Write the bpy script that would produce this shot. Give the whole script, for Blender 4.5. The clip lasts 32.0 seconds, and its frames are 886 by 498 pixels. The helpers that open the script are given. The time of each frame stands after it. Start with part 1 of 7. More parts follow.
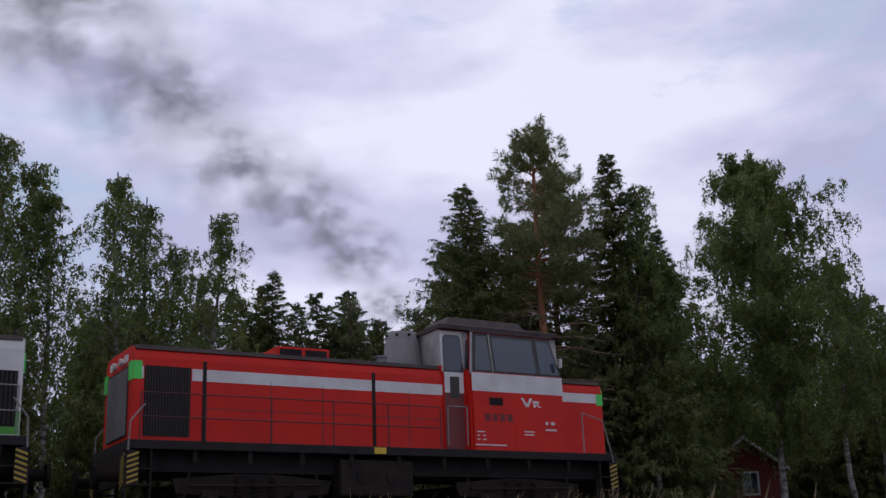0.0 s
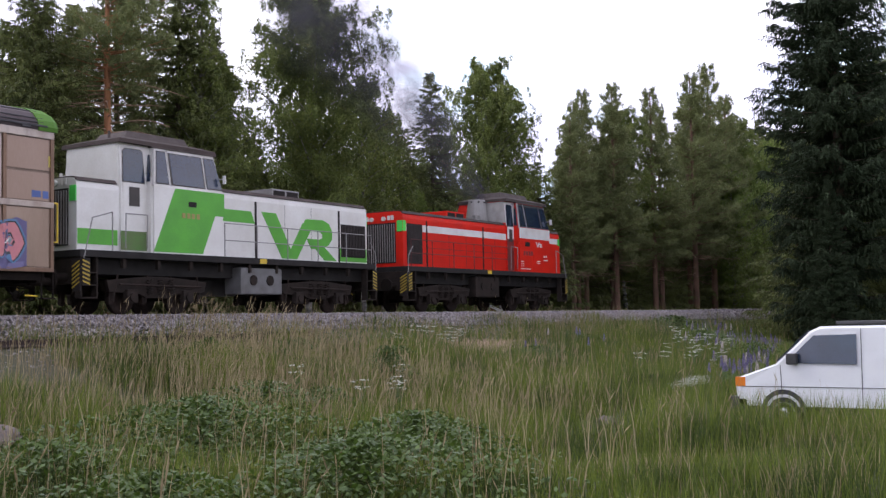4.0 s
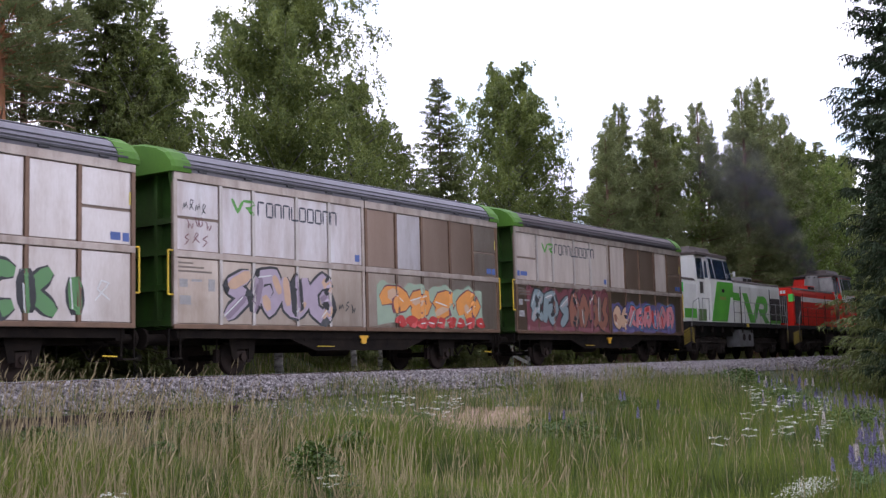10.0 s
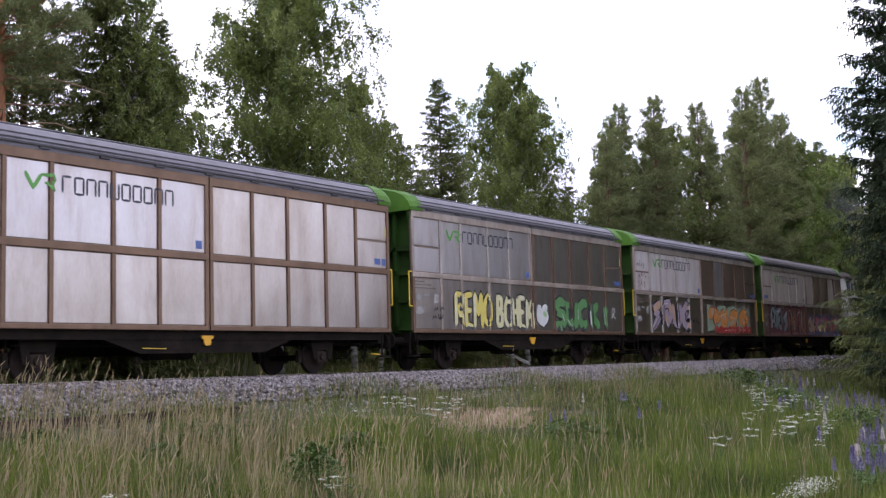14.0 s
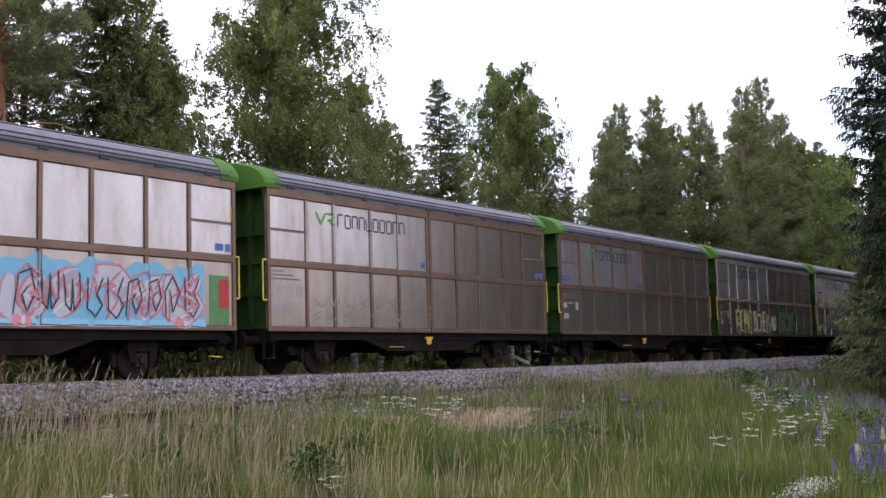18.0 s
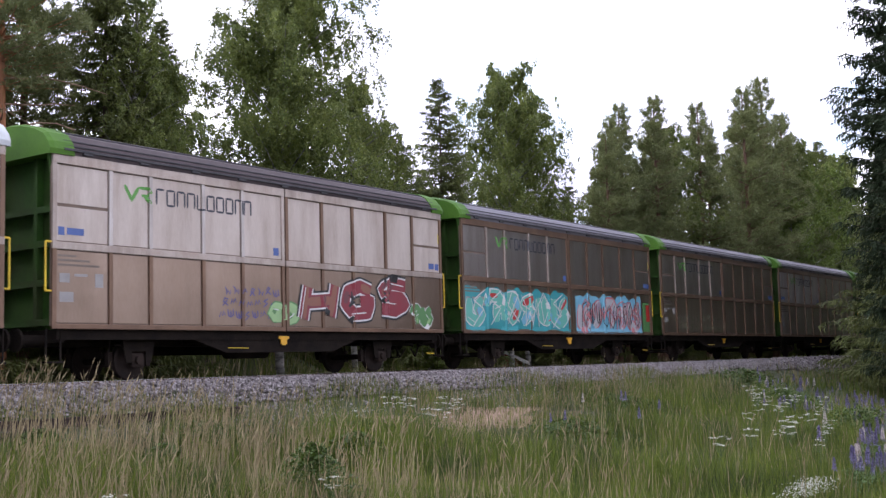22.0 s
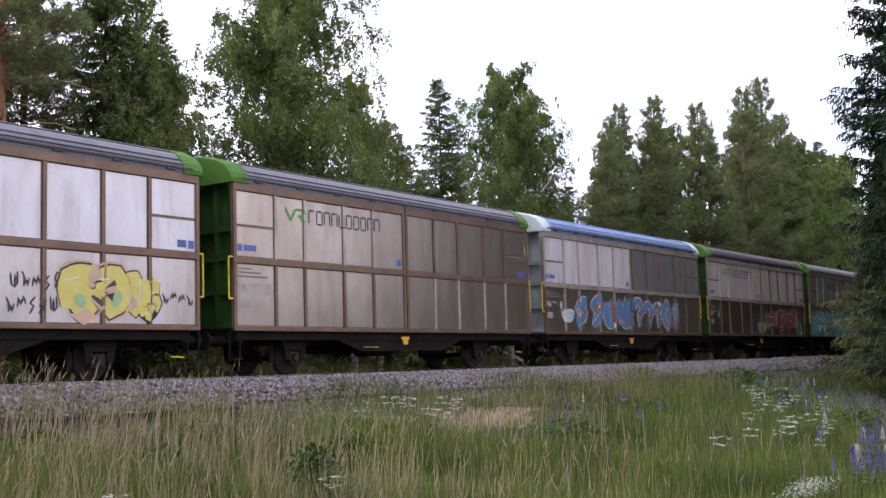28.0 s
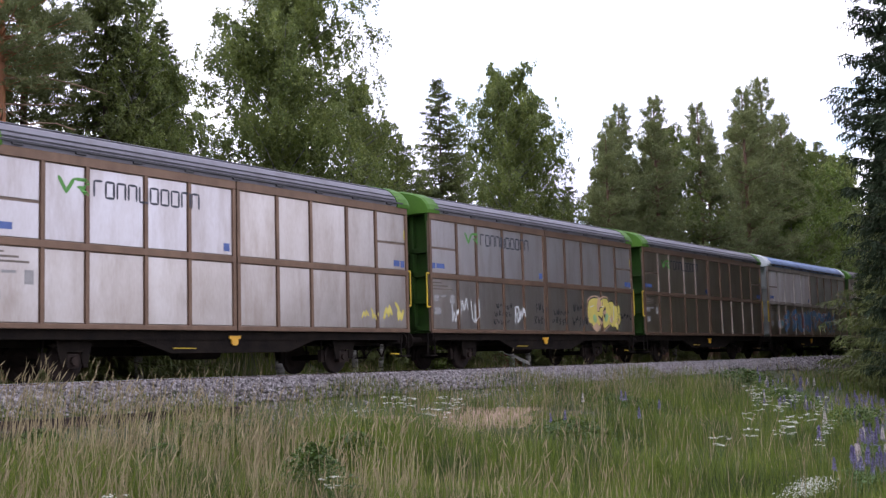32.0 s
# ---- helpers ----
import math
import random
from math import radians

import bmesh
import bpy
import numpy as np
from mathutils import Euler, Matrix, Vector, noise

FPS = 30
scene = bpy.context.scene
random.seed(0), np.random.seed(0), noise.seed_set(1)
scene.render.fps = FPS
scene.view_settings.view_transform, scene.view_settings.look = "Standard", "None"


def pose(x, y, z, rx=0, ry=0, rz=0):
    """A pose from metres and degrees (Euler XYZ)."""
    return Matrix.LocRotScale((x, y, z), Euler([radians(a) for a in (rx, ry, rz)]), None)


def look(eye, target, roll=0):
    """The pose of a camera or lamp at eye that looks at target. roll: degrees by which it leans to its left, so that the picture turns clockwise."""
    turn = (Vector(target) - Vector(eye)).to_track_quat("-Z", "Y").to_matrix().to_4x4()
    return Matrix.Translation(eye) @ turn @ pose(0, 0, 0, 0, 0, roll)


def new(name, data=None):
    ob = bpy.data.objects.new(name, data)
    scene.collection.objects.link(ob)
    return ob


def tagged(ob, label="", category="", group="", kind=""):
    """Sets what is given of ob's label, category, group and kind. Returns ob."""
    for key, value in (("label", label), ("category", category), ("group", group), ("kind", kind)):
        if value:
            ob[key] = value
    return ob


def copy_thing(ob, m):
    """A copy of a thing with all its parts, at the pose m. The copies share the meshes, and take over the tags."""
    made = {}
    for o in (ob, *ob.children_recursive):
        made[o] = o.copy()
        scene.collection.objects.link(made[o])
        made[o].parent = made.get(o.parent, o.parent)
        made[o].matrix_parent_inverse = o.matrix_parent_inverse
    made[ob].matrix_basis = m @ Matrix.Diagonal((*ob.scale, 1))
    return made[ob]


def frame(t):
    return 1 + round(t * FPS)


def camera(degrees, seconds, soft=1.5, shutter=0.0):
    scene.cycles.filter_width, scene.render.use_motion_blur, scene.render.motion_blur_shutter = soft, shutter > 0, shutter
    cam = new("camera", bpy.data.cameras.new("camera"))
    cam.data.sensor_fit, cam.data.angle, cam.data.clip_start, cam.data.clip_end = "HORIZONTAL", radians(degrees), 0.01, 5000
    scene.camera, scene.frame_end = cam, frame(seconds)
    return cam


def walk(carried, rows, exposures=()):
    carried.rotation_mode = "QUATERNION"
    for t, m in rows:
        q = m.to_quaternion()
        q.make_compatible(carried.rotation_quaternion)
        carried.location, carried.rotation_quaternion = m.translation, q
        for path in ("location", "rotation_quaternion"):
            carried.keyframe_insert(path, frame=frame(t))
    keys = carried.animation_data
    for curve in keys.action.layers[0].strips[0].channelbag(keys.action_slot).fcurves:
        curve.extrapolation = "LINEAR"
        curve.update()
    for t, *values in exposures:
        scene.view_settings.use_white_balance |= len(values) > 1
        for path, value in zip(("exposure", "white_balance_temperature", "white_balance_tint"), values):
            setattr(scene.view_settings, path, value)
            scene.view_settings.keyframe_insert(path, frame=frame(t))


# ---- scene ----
cam = camera(42.81, 32.0, soft=1.35, shutter=0.15)
# seconds, eye x y z, yaw, pitch, roll: x runs along the track, y away from it
PATH = [
    (0, -4.90, -4.42, 0.97, -30.17, 16.59, 2.07),
    (0.5, -5.00, -5.05, 1.01, -30.90, 16.00, 1.17),
    (1, -5.29, -4.71, 1.06, -33.76, 15.02, 0.74),
    (1.5, -5.60, -5.05, 1.30, -36.07, 13.44, 0.17),
    (2, -7.18, -3.91, 1.70, -47.73, 9.69, 0.50),
    (2.5, -7.22, -3.39, 2.00, -50.88, 6.47, 0.40),
    (3, -8.48, -4.42, 2.10, -52.37, 4.22, 0.35),
    (3.5, -9.38, -4.92, 2.16, -56.38, 3.03, 0.80),
    (4.2, -9.20, -4.70, 2.18, -56.70, 3.80, 1.20),
    (4.9, -8.40, -4.10, 2.28, -56.90, 4.60, 1.55),
    (5.5, -4.10, -2.04, 2.47, -56.67, 5.53, 2.03),
    (5.75, -1.62, -0.81, 2.57, -56.00, 5.82, 2.19),
    (6.0, 0.0, 0.0, 2.65, -55.49, 6.02, 2.42),
    (6.5, 0.0, 0.0, 2.65, -54.94, 5.96, 2.33),
    (7.0, 0.0, 0.0, 2.65, -54.98, 5.86, 2.04),
    (7.5, 0.0, 0.0, 2.65, -54.84, 5.86, 1.62),
    (8.0, 0.0, 0.0, 2.65, -54.74, 5.93, 1.48),
    (8.5, 0.0, 0.0, 2.65, -54.81, 5.89, 1.45),
    (9.0, 0.0, 0.0, 2.65, -54.90, 5.84, 1.44),
    (10.0, 0.0, 0.0, 2.65, -54.85, 5.80, 1.51),
    (11.0, 0.0, 0.0, 2.65, -54.81, 5.84, 1.63),
    (12.5, 0.0, 0.0, 2.65, -54.80, 5.84, 1.67),
    (32.0, 0.0, 0.0, 2.65, -54.80, 5.84, 1.67),
]
EXPOSURES = [(0.0, -1.5, 6000, 12), (1.9, -1.28, 6200, 10), (2.15, -1.0, 5800, 13), (2.6, -0.35, 6300, 10), (3.2, -0.18, 6400, 8), (6.0, 0.16, 6300, 8), (32.0, 0.16, 6300, 8)]
walk(cam, [(t, pose(x, y, z, 90 + pitch, roll, yaw)) for t, x, y, z, yaw, pitch, roll in PATH], EXPOSURES)

RAIL = 2.50       # height of the rail heads
TRACK = 22.04     # y of the track's middle
SUN_AZ, SUN_EL = radians(-25), radians(40)


def light():
    world = bpy.data.worlds.new("sky")
    scene.world = world
    world.use_nodes = True
    nt = world.node_tree
    nt.nodes.clear()
    out = nt.nodes.new("ShaderNodeOutputWorld")
    bg = nt.nodes.new("ShaderNodeBackground")
    sky = nt.nodes.new("ShaderNodeTexSky")
    sky.sky_type, sky.sun_disc = "NISHITA", False
    sky.sun_elevation, sky.sun_rotation = SUN_EL, SUN_AZ
    sky.dust_density, sky.air_density = 1.5, 1.0
    coord = nt.nodes.new("ShaderNodeTexCoord")
    flat = nt.nodes.new("ShaderNodeMapping")
    flat.inputs["Scale"].default_value = (1.0, 1.0, 2.6)
    nt.links.new(coord.outputs["Generated"], flat.inputs["Vector"])
    big = nt.nodes.new("ShaderNodeTexNoise")
    big.inputs["Scale"].default_value, big.inputs["Detail"].default_value, big.inputs["Roughness"].default_value = 3.1, 8.0, 0.58
    small = nt.nodes.new("ShaderNodeTexNoise")
    small.inputs["Scale"].default_value, small.inputs["Detail"].default_value = 3.4, 6.0
    for n in (big, small):
        nt.links.new(flat.outputs["Vector"], n.inputs["Vector"])
    cover = nt.nodes.new("ShaderNodeValToRGB")
    cover.color_ramp.elements[0].position, cover.color_ramp.elements[1].position = 0.36, 0.47
    nt.links.new(big.outputs["Fac"], cover.inputs["Fac"])
    shade = nt.nodes.new("ShaderNodeValToRGB")
    shade.color_ramp.elements[0].position, shade.color_ramp.elements[1].position = 0.40, 0.62
    shade.color_ramp.elements[0].color, shade.color_ramp.elements[1].color = (11.4, 10.9, 14.6, 1), (18.6, 17.8, 20.2, 1)
    nt.links.new(small.outputs["Fac"], shade.inputs["Fac"])
    mix = nt.nodes.new("ShaderNodeMix")
    mix.data_type = "RGBA"
    nt.links.new(cover.outputs["Color"], mix.inputs["Factor"])
    thin = nt.nodes.new("ShaderNodeMix")
    thin.data_type = "RGBA"
    thin.inputs["Factor"].default_value = 0.8
    thin.inputs["B"].default_value = (16.0, 18.5, 23.0, 1)
    nt.links.new(sky.outputs["Color"], thin.inputs["A"])
    nt.links.new(thin.outputs["Result"], mix.inputs["A"])
    # clouds are brighter towards the sun, behind the wood
    dot = nt.nodes.new("ShaderNodeVectorMath")
    dot.operation = "DOT_PRODUCT"
    dot.inputs[1].default_value = (0.15, 0.98, 0.1)
    nt.links.new(coord.outputs["Generated"], dot.inputs[0])
    lit = nt.nodes.new("ShaderNodeMapRange")
    lit.inputs["From Min"].default_value, lit.inputs["From Max"].default_value = -1.0, 1.0
    lit.inputs["To Min"].default_value, lit.inputs["To Max"].default_value = 0.84, 1.32
    nt.links.new(dot.outputs["Value"], lit.inputs["Value"])
    bright = nt.nodes.new("ShaderNodeVectorMath")
    bright.operation = "SCALE"
    nt.links.new(shade.outputs["Color"], bright.inputs[0])
    nt.links.new(lit.outputs["Result"], bright.inputs["Scale"])
    nt.links.new(bright.outputs["Vector"], mix.inputs["B"])
    nt.links.new(mix.outputs["Result"], bg.inputs["Color"])
    bg.inputs["Strength"].default_value = 0.10
    nt.links.new(bg.outputs["Background"], out.inputs["Surface"])
    sun = new("sun", bpy.data.lights.new("sun", "SUN"))
    sun.data.energy, sun.data.angle, sun.data.color = 0.8, radians(12), (1.0, 0.93, 0.84)
    way = Vector((math.sin(SUN_AZ) * math.cos(SUN_EL), math.cos(SUN_AZ) * math.cos(SUN_EL), math.sin(SUN_EL)))
    sun.matrix_basis = look(way * 60, (0, 0, 0))


light()

# ---------------------------------------------------------------- materials
MATS = {}


def mat(name, color, color2=None, rough=0.7, metal=0.0, scale=3.0, fine=40.0, bump=0.15, spread=0.5, island=0.0, random_part=0.0,
        stretch=(1, 1, 1), see_through=0.0, spec=0.5, rough2=None, coat=0.0, dent=0.0, grime=None):
    """A surface of two colours mixed at two scales, with fine relief."""
    if name in MATS:
        return MATS[name]
    m = bpy.data.materials.new(name)
    m.use_nodes = True
    nt = m.node_tree
    n, link = nt.nodes, nt.links
    p = n["Principled BSDF"]
    c2 = color2 or tuple(v * 0.7 for v in color)
    tex = n.new("ShaderNodeTexCoord")
    mp = n.new("ShaderNodeMapping")
    mp.inputs["Scale"].default_value = stretch
    link.new(tex.outputs["Object"], mp.inputs["Vector"])
    a, b = n.new("ShaderNodeTexNoise"), n.new("ShaderNodeTexNoise")
    a.inputs["Scale"].default_value, a.inputs["Detail"].default_value = scale, 5.0
    b.inputs["Scale"].default_value, b.inputs["Detail"].default_value = fine, 3.0
    for q in (a, b):
        link.new(mp.outputs["Vector"], q.inputs["Vector"])
    add = n.new("ShaderNodeMath")
    add.operation = "MULTIPLY_ADD"
    add.inputs[1].default_value = 0.35
    link.new(b.outputs["Fac"], add.inputs[0])
    link.new(a.outputs["Fac"], add.inputs[2])
    value = add.outputs[0]
    if island or random_part:
        src = n.new("ShaderNodeNewGeometry").outputs["Random Per Island"] if island else n.new("ShaderNodeObjectInfo").outputs["Random"]
        ma = n.new("ShaderNodeMath")
        ma.operation = "MULTIPLY_ADD"
        ma.inputs[1].default_value = island or random_part
        link.new(src, ma.inputs[0])
        link.new(value, ma.inputs[2])
        value = ma.outputs[0]
    ramp = n.new("ShaderNodeMapRange")
    mid = 0.675 + (island or random_part) / 2
    ramp.inputs["From Min"].default_value, ramp.inputs["From Max"].default_value = mid - spread / 2, mid + spread / 2
    link.new(value, ramp.inputs["Value"])
    mix = n.new("ShaderNodeMix")
    mix.data_type = "RGBA"
    mix.inputs["A"].default_value, mix.inputs["B"].default_value = (*color, 1), (*c2, 1)
    link.new(ramp.outputs["Result"], mix.inputs["Factor"])
    if grime:
        # smeared dirt in upright runs, different on every piece
        gc, lo, hi = grime
        info, comb, shift = n.new("ShaderNodeObjectInfo"), n.new("ShaderNodeCombineXYZ"), n.new("ShaderNodeVectorMath")
        link.new(info.outputs["Random"], comb.inputs["X"])
        link.new(info.outputs["Random"], comb.inputs["Z"])
        shift.operation = "MULTIPLY_ADD"
        shift.inputs[1].default_value = (43, 0, 17)
        link.new(comb.outputs["Vector"], shift.inputs[0])
        link.new(tex.outputs["Object"], shift.inputs[2])
        run = n.new("ShaderNodeMapping")
        run.inputs["Scale"].default_value = (2.6, 1, 0.5)
        link.new(shift.outputs["Vector"], run.inputs["Vector"])
        smear = n.new("ShaderNodeTexNoise")
        smear.inputs["Scale"].default_value, smear.inputs["Detail"].default_value, smear.inputs["Roughness"].default_value = 0.9, 7.0, 0.62
        link.new(run.outputs["Vector"], smear.inputs["Vector"])
        mask = n.new("ShaderNodeMapRange")
        mask.inputs["From Min"].default_value, mask.inputs["From Max"].default_value, mask.inputs["To Max"].default_value = lo, hi, 0.6
        link.new(smear.outputs["Fac"], mask.inputs["Value"])
        clean, mix = mix, n.new("ShaderNodeMix")
        mix.data_type = "RGBA"
        mix.inputs["B"].default_value = (*gc, 1)
        link.new(mask.outputs["Result"], mix.inputs["Factor"])
        link.new(clean.outputs["Result"], mix.inputs["A"])
    link.new(mix.outputs["Result"], p.inputs["Base Color"])
    p.inputs["Roughness"].default_value, p.inputs["Metallic"].default_value = rough, metal
    p.inputs["Specular IOR Level"].default_value = spec
    p.inputs["Coat Weight"].default_value = coat
    if rough2 is not None:
        rr = n.new("ShaderNodeMapRange")
        rr.inputs["To Min"].default_value, rr.inputs["To Max"].default_value = rough, rough2
        link.new(ramp.outputs["Result"], rr.inputs["Value"])
        link.new(rr.outputs["Result"], p.inputs["Roughness"])
    if bump:
        bn = n.new("ShaderNodeBump")
        bn.inputs["Strength"].default_value, bn.inputs["Distance"].default_value = bump, 0.02
        link.new(b.outputs["Fac"], bn.inputs["Height"])
        link.new(bn.outputs["Normal"], p.inputs["Normal"])
        if dent:
            d = n.new("ShaderNodeTexNoise")
            d.inputs["Scale"].default_value, d.inputs["Detail"].default_value = 1.5, 1.0
            link.new(tex.outputs["Object"], d.inputs["Vector"])
            dn = n.new("ShaderNodeBump")
            dn.inputs["Strength"].default_value, dn.inputs["Distance"].default_value = 1.0, dent
            link.new(d.outputs["Fac"], dn.inputs["Height"])
            link.new(dn.outputs["Normal"], bn.inputs["Normal"])
    if see_through:
        t = n.new("ShaderNodeBsdfTranslucent")
        link.new(mix.outputs["Result"], t.inputs["Color"])
        ms = n.new("ShaderNodeMixShader")
        ms.inputs["Fac"].default_value = see_through
        link.new(p.outputs["BSDF"], ms.inputs[1])
        link.new(t.outputs["BSDF"], ms.inputs[2])
        link.new(ms.outputs["Shader"], n["Material Output"].inputs["Surface"])
    MATS[name] = m
    return m


# ---------------------------------------------------------------- mesh helpers
def data_of(name, bm, material, smooth=False):
    me = bpy.data.meshes.new(name)
    bm.to_mesh(me)
    bm.free()
    for m in material if isinstance(material, (list, tuple)) else [material]:
        me.materials.append(m)
    if smooth:
        for f in me.polygons:
            f.use_smooth = True
    return me


def part(name, bm, material, parent=None, label="", at=None, smooth=False):
    """Links a bmesh as one mesh object, under a thing or a part if one is given."""
    ob = new(name, data_of(name, bm, material, smooth))
    if parent:
        ob.parent = parent
    if at:
        ob.matrix_basis = at
    return tagged(ob, label)


def share(name, me, parent, m, label=""):
    ob = new(name, me)
    ob.parent = parent
    ob.matrix_basis = m
    return tagged(ob, label)


def thing(name, m, label, category, group="", kind=""):
    ob = new(name)
    ob.matrix_basis = m
    ob.empty_display_size = 0.3
    return tagged(ob, label, category, group, kind)


def box(bm, x0, x1, y0, y1, z0, z1, bevel=0.0, mi=0, tilt=None):
    """Adds a box, bevelled if asked."""
    r = bmesh.ops.create_cube(bm, size=1.0)
    vs = r["verts"]
    for v in vs:
        v.co = Vector(((x0 + x1) / 2 + v.co.x * (x1 - x0), (y0 + y1) / 2 + v.co.y * (y1 - y0), (z0 + z1) / 2 + v.co.z * (z1 - z0)))
        if tilt:
            v.co = tilt @ v.co
    fs = list({f for v in vs for f in v.link_faces})
    for f in fs:
        f.material_index = mi
    if bevel:
        es = list({e for v in vs for e in v.link_edges})
        bmesh.ops.bevel(bm, geom=es, offset=bevel, segments=2, affect="EDGES", profile=0.7)


def rod(bm, a, b, r, r2=None, n=8):
    """Adds a round bar from a to b."""
    a, b = Vector(a), Vector(b)
    d = b - a
    m = Matrix.Translation((a + b) / 2) @ d.to_track_quat("Z", "Y").to_matrix().to_4x4()
    bmesh.ops.create_cone(bm, cap_ends=True, segments=n, radius1=r, radius2=r if r2 is None else r2, depth=d.length, matrix=m)


def bar(bm, points, r, n=6):
    for a, b in zip(points[:-1], points[1:]):
        rod(bm, a, b, r, n=n)


def prism(bm, outline, y0, y1):
    """Adds a plate: an outline in x and z, from y0 to y1."""
    a = [bm.verts.new((x, y0, z)) for x, z in outline]
    b = [bm.verts.new((x, y1, z)) for x, z in outline]
    n = len(outline)
    bm.faces.new(a)
    bm.faces.new(b[::-1])
    for i in range(n):
        bm.faces.new((a[i], b[i], b[(i + 1) % n], a[(i + 1) % n]))
    bmesh.ops.recalc_face_normals(bm, faces=bm.faces)


def loft(bm, sections, closed=True, caps=True):
    """Skins rings of points."""
    rings = [[bm.verts.new(p) for p in s] for s in sections]
    for r0, r1 in zip(rings[:-1], rings[1:]):
        n = len(r0)
        for i in range(n if closed else n - 1):
            j = (i + 1) % n
            bm.faces.new((r0[i], r0[j], r1[j], r1[i]))
    if caps:
        bm.faces.new(rings[0][::-1])
        bm.faces.new(rings[-1])
    bmesh.ops.recalc_face_normals(bm, faces=bm.faces)


def mesh_np(name, verts, faces, material, smooth=False):
    """A mesh from numpy arrays: verts (n, 3), faces (m, k)."""
    me = bpy.data.meshes.new(name)
    k = faces.shape[1]
    me.vertices.add(len(verts))
    me.vertices.foreach_set("co", np.ascontiguousarray(verts, dtype=np.float32).ravel())
    me.loops.add(faces.size)
    me.loops.foreach_set("vertex_index", np.ascontiguousarray(faces, dtype=np.int32).ravel())
    me.polygons.add(len(faces))
    me.polygons.foreach_set("loop_start", np.arange(0, faces.size, k, dtype=np.int32))
    me.polygons.foreach_set("loop_total", np.full(len(faces), k, dtype=np.int32))
    if smooth:
        me.polygons.foreach_set("use_smooth", np.ones(len(faces), dtype=bool))
    me.update(calc_edges=True)
    me.materials.append(material)
    return me


def quads(c, u, v):
    """Verts and faces of four-cornered leaves with centres c and half-axes u, v."""
    verts = np.stack([c - u, c + v * 0.9 - u * 0.1, c + u, c - v * 0.9 - u * 0.1], 1).reshape(-1, 3)
    return verts, np.arange(len(verts)).reshape(-1, 4)


def join_np(*sets):
    vs, fs, n = [], [], 0
    for v, f in sets:
        vs.append(v)
        fs.append(f + n)
        n += len(v)
    return np.concatenate(vs), np.concatenate(fs)


def unit(a):
    return a / (np.linalg.norm(a, axis=1, keepdims=True) + 1e-9)


# ---------------------------------------------------------------- ground
def ground_height(x, y):
    """Meadow, railway bank, ditch and forest floor."""
    prof_y = [-600, 6, 9, 13, 15.6, 16.8, 18.4, 19.0, 25.2, 28.2, 32, 60, 600]
    prof_z = [0.0, 0.0, 0.15, 0.75, 1.25, 1.45, 2.1, 2.14, 2.14, 1.45, 1.25, 1.4, 1.6]
    z = np.interp(y, prof_y, prof_z)
    # a knoll under the cottage
    z = z + 2.6 * np.exp(-((x - 31.8) / 5.0) ** 2 - ((y - 32.2) / 2.6) ** 2)
    w = np.clip((np.abs(y - TRACK) - 5.5) / 3, 0, 1)
    z = z + w * (0.10 * np.sin(x * 0.37 + y * 0.21) + 0.07 * np.sin(x * 0.83 - y * 0.6 + 1.3))
    return z


def ground():
    xs = np.concatenate([np.linspace(-900, -60, 12), np.linspace(-50, 140, 240), np.linspace(150, 1100, 14)])
    ys = np.concatenate([np.linspace(-900, -40, 10), np.linspace(-30, 45, 150), np.linspace(50, 900, 14)])
    X, Y = np.meshgrid(xs, ys)
    Z = ground_height(X, Y)
    v = np.stack([X, Y, Z], -1).reshape(-1, 3)
    i = np.arange(len(xs) * len(ys)).reshape(len(ys), len(xs))
    f = np.stack([i[:-1, :-1], i[:-1, 1:], i[1:, 1:], i[1:, :-1]], -1).reshape(-1, 4)
    soil = mat("meadow_soil", (0.035, 0.052, 0.016), (0.075, 0.066, 0.036), rough=0.95, scale=0.35, fine=9.0, bump=0.6, spread=0.35)
    ob = new("ground", mesh_np("ground", v, f, soil, True))
    tagged(ob, "green meadow ground rising to a railway bank", "ground", kind="structure")


ground()


# ---------------------------------------------------------------- track
def stones(n, x0, x1, y0, y1, size, seed, power=1.0, lift=0.0):
    """Angular stones strewn on the bank."""
    g = np.random.default_rng(seed)
    x = x0 + (x1 - x0) * g.random(n) ** power
    y = g.uniform(y0, y1, n)
    z = ground_height(x, y) + lift
    s = size * g.uniform(0.5, 1.25, n)
    base = np.array([(1, 1, 1), (1, -1, -1), (-1, 1, -1), (-1, -1, 1), (1.3, 0, -0.3), (-0.2, 1.25, 0.2)], float)
    tri = np.array([(0, 4, 1), (0, 2, 5), (0, 5, 3), (3, 1, 4), (0, 3, 4), (1, 2, 4), (4, 2, 0), (3, 5, 2), (3, 2, 1)])
    a = g.uniform(0, 6.28, n)
    b = g.uniform(0, 6.28, n)
    ca, sa, cb, sb = np.cos(a), np.sin(a), np.cos(b), np.sin(b)
    p = base[None] * g.uniform(0.6, 1.1, (n, 6, 3)) * s[:, None, None] * 0.5
    px = p[..., 0] * ca[:, None] - p[..., 1] * sa[:, None]
    py = p[..., 0] * sa[:, None] + p[..., 1] * ca[:, None]
    pz = p[..., 2] * cb[:, None] - px * sb[:, None]
    px = px * cb[:, None] + p[..., 2] * sb[:, None]
    v = np.stack([px + x[:, None], py + y[:, None], pz + z[:, None]], -1).reshape(-1, 3)
    f = (tri[None] + 6 * np.arange(n)[:, None, None]).reshape(-1, 3)
    return v, f


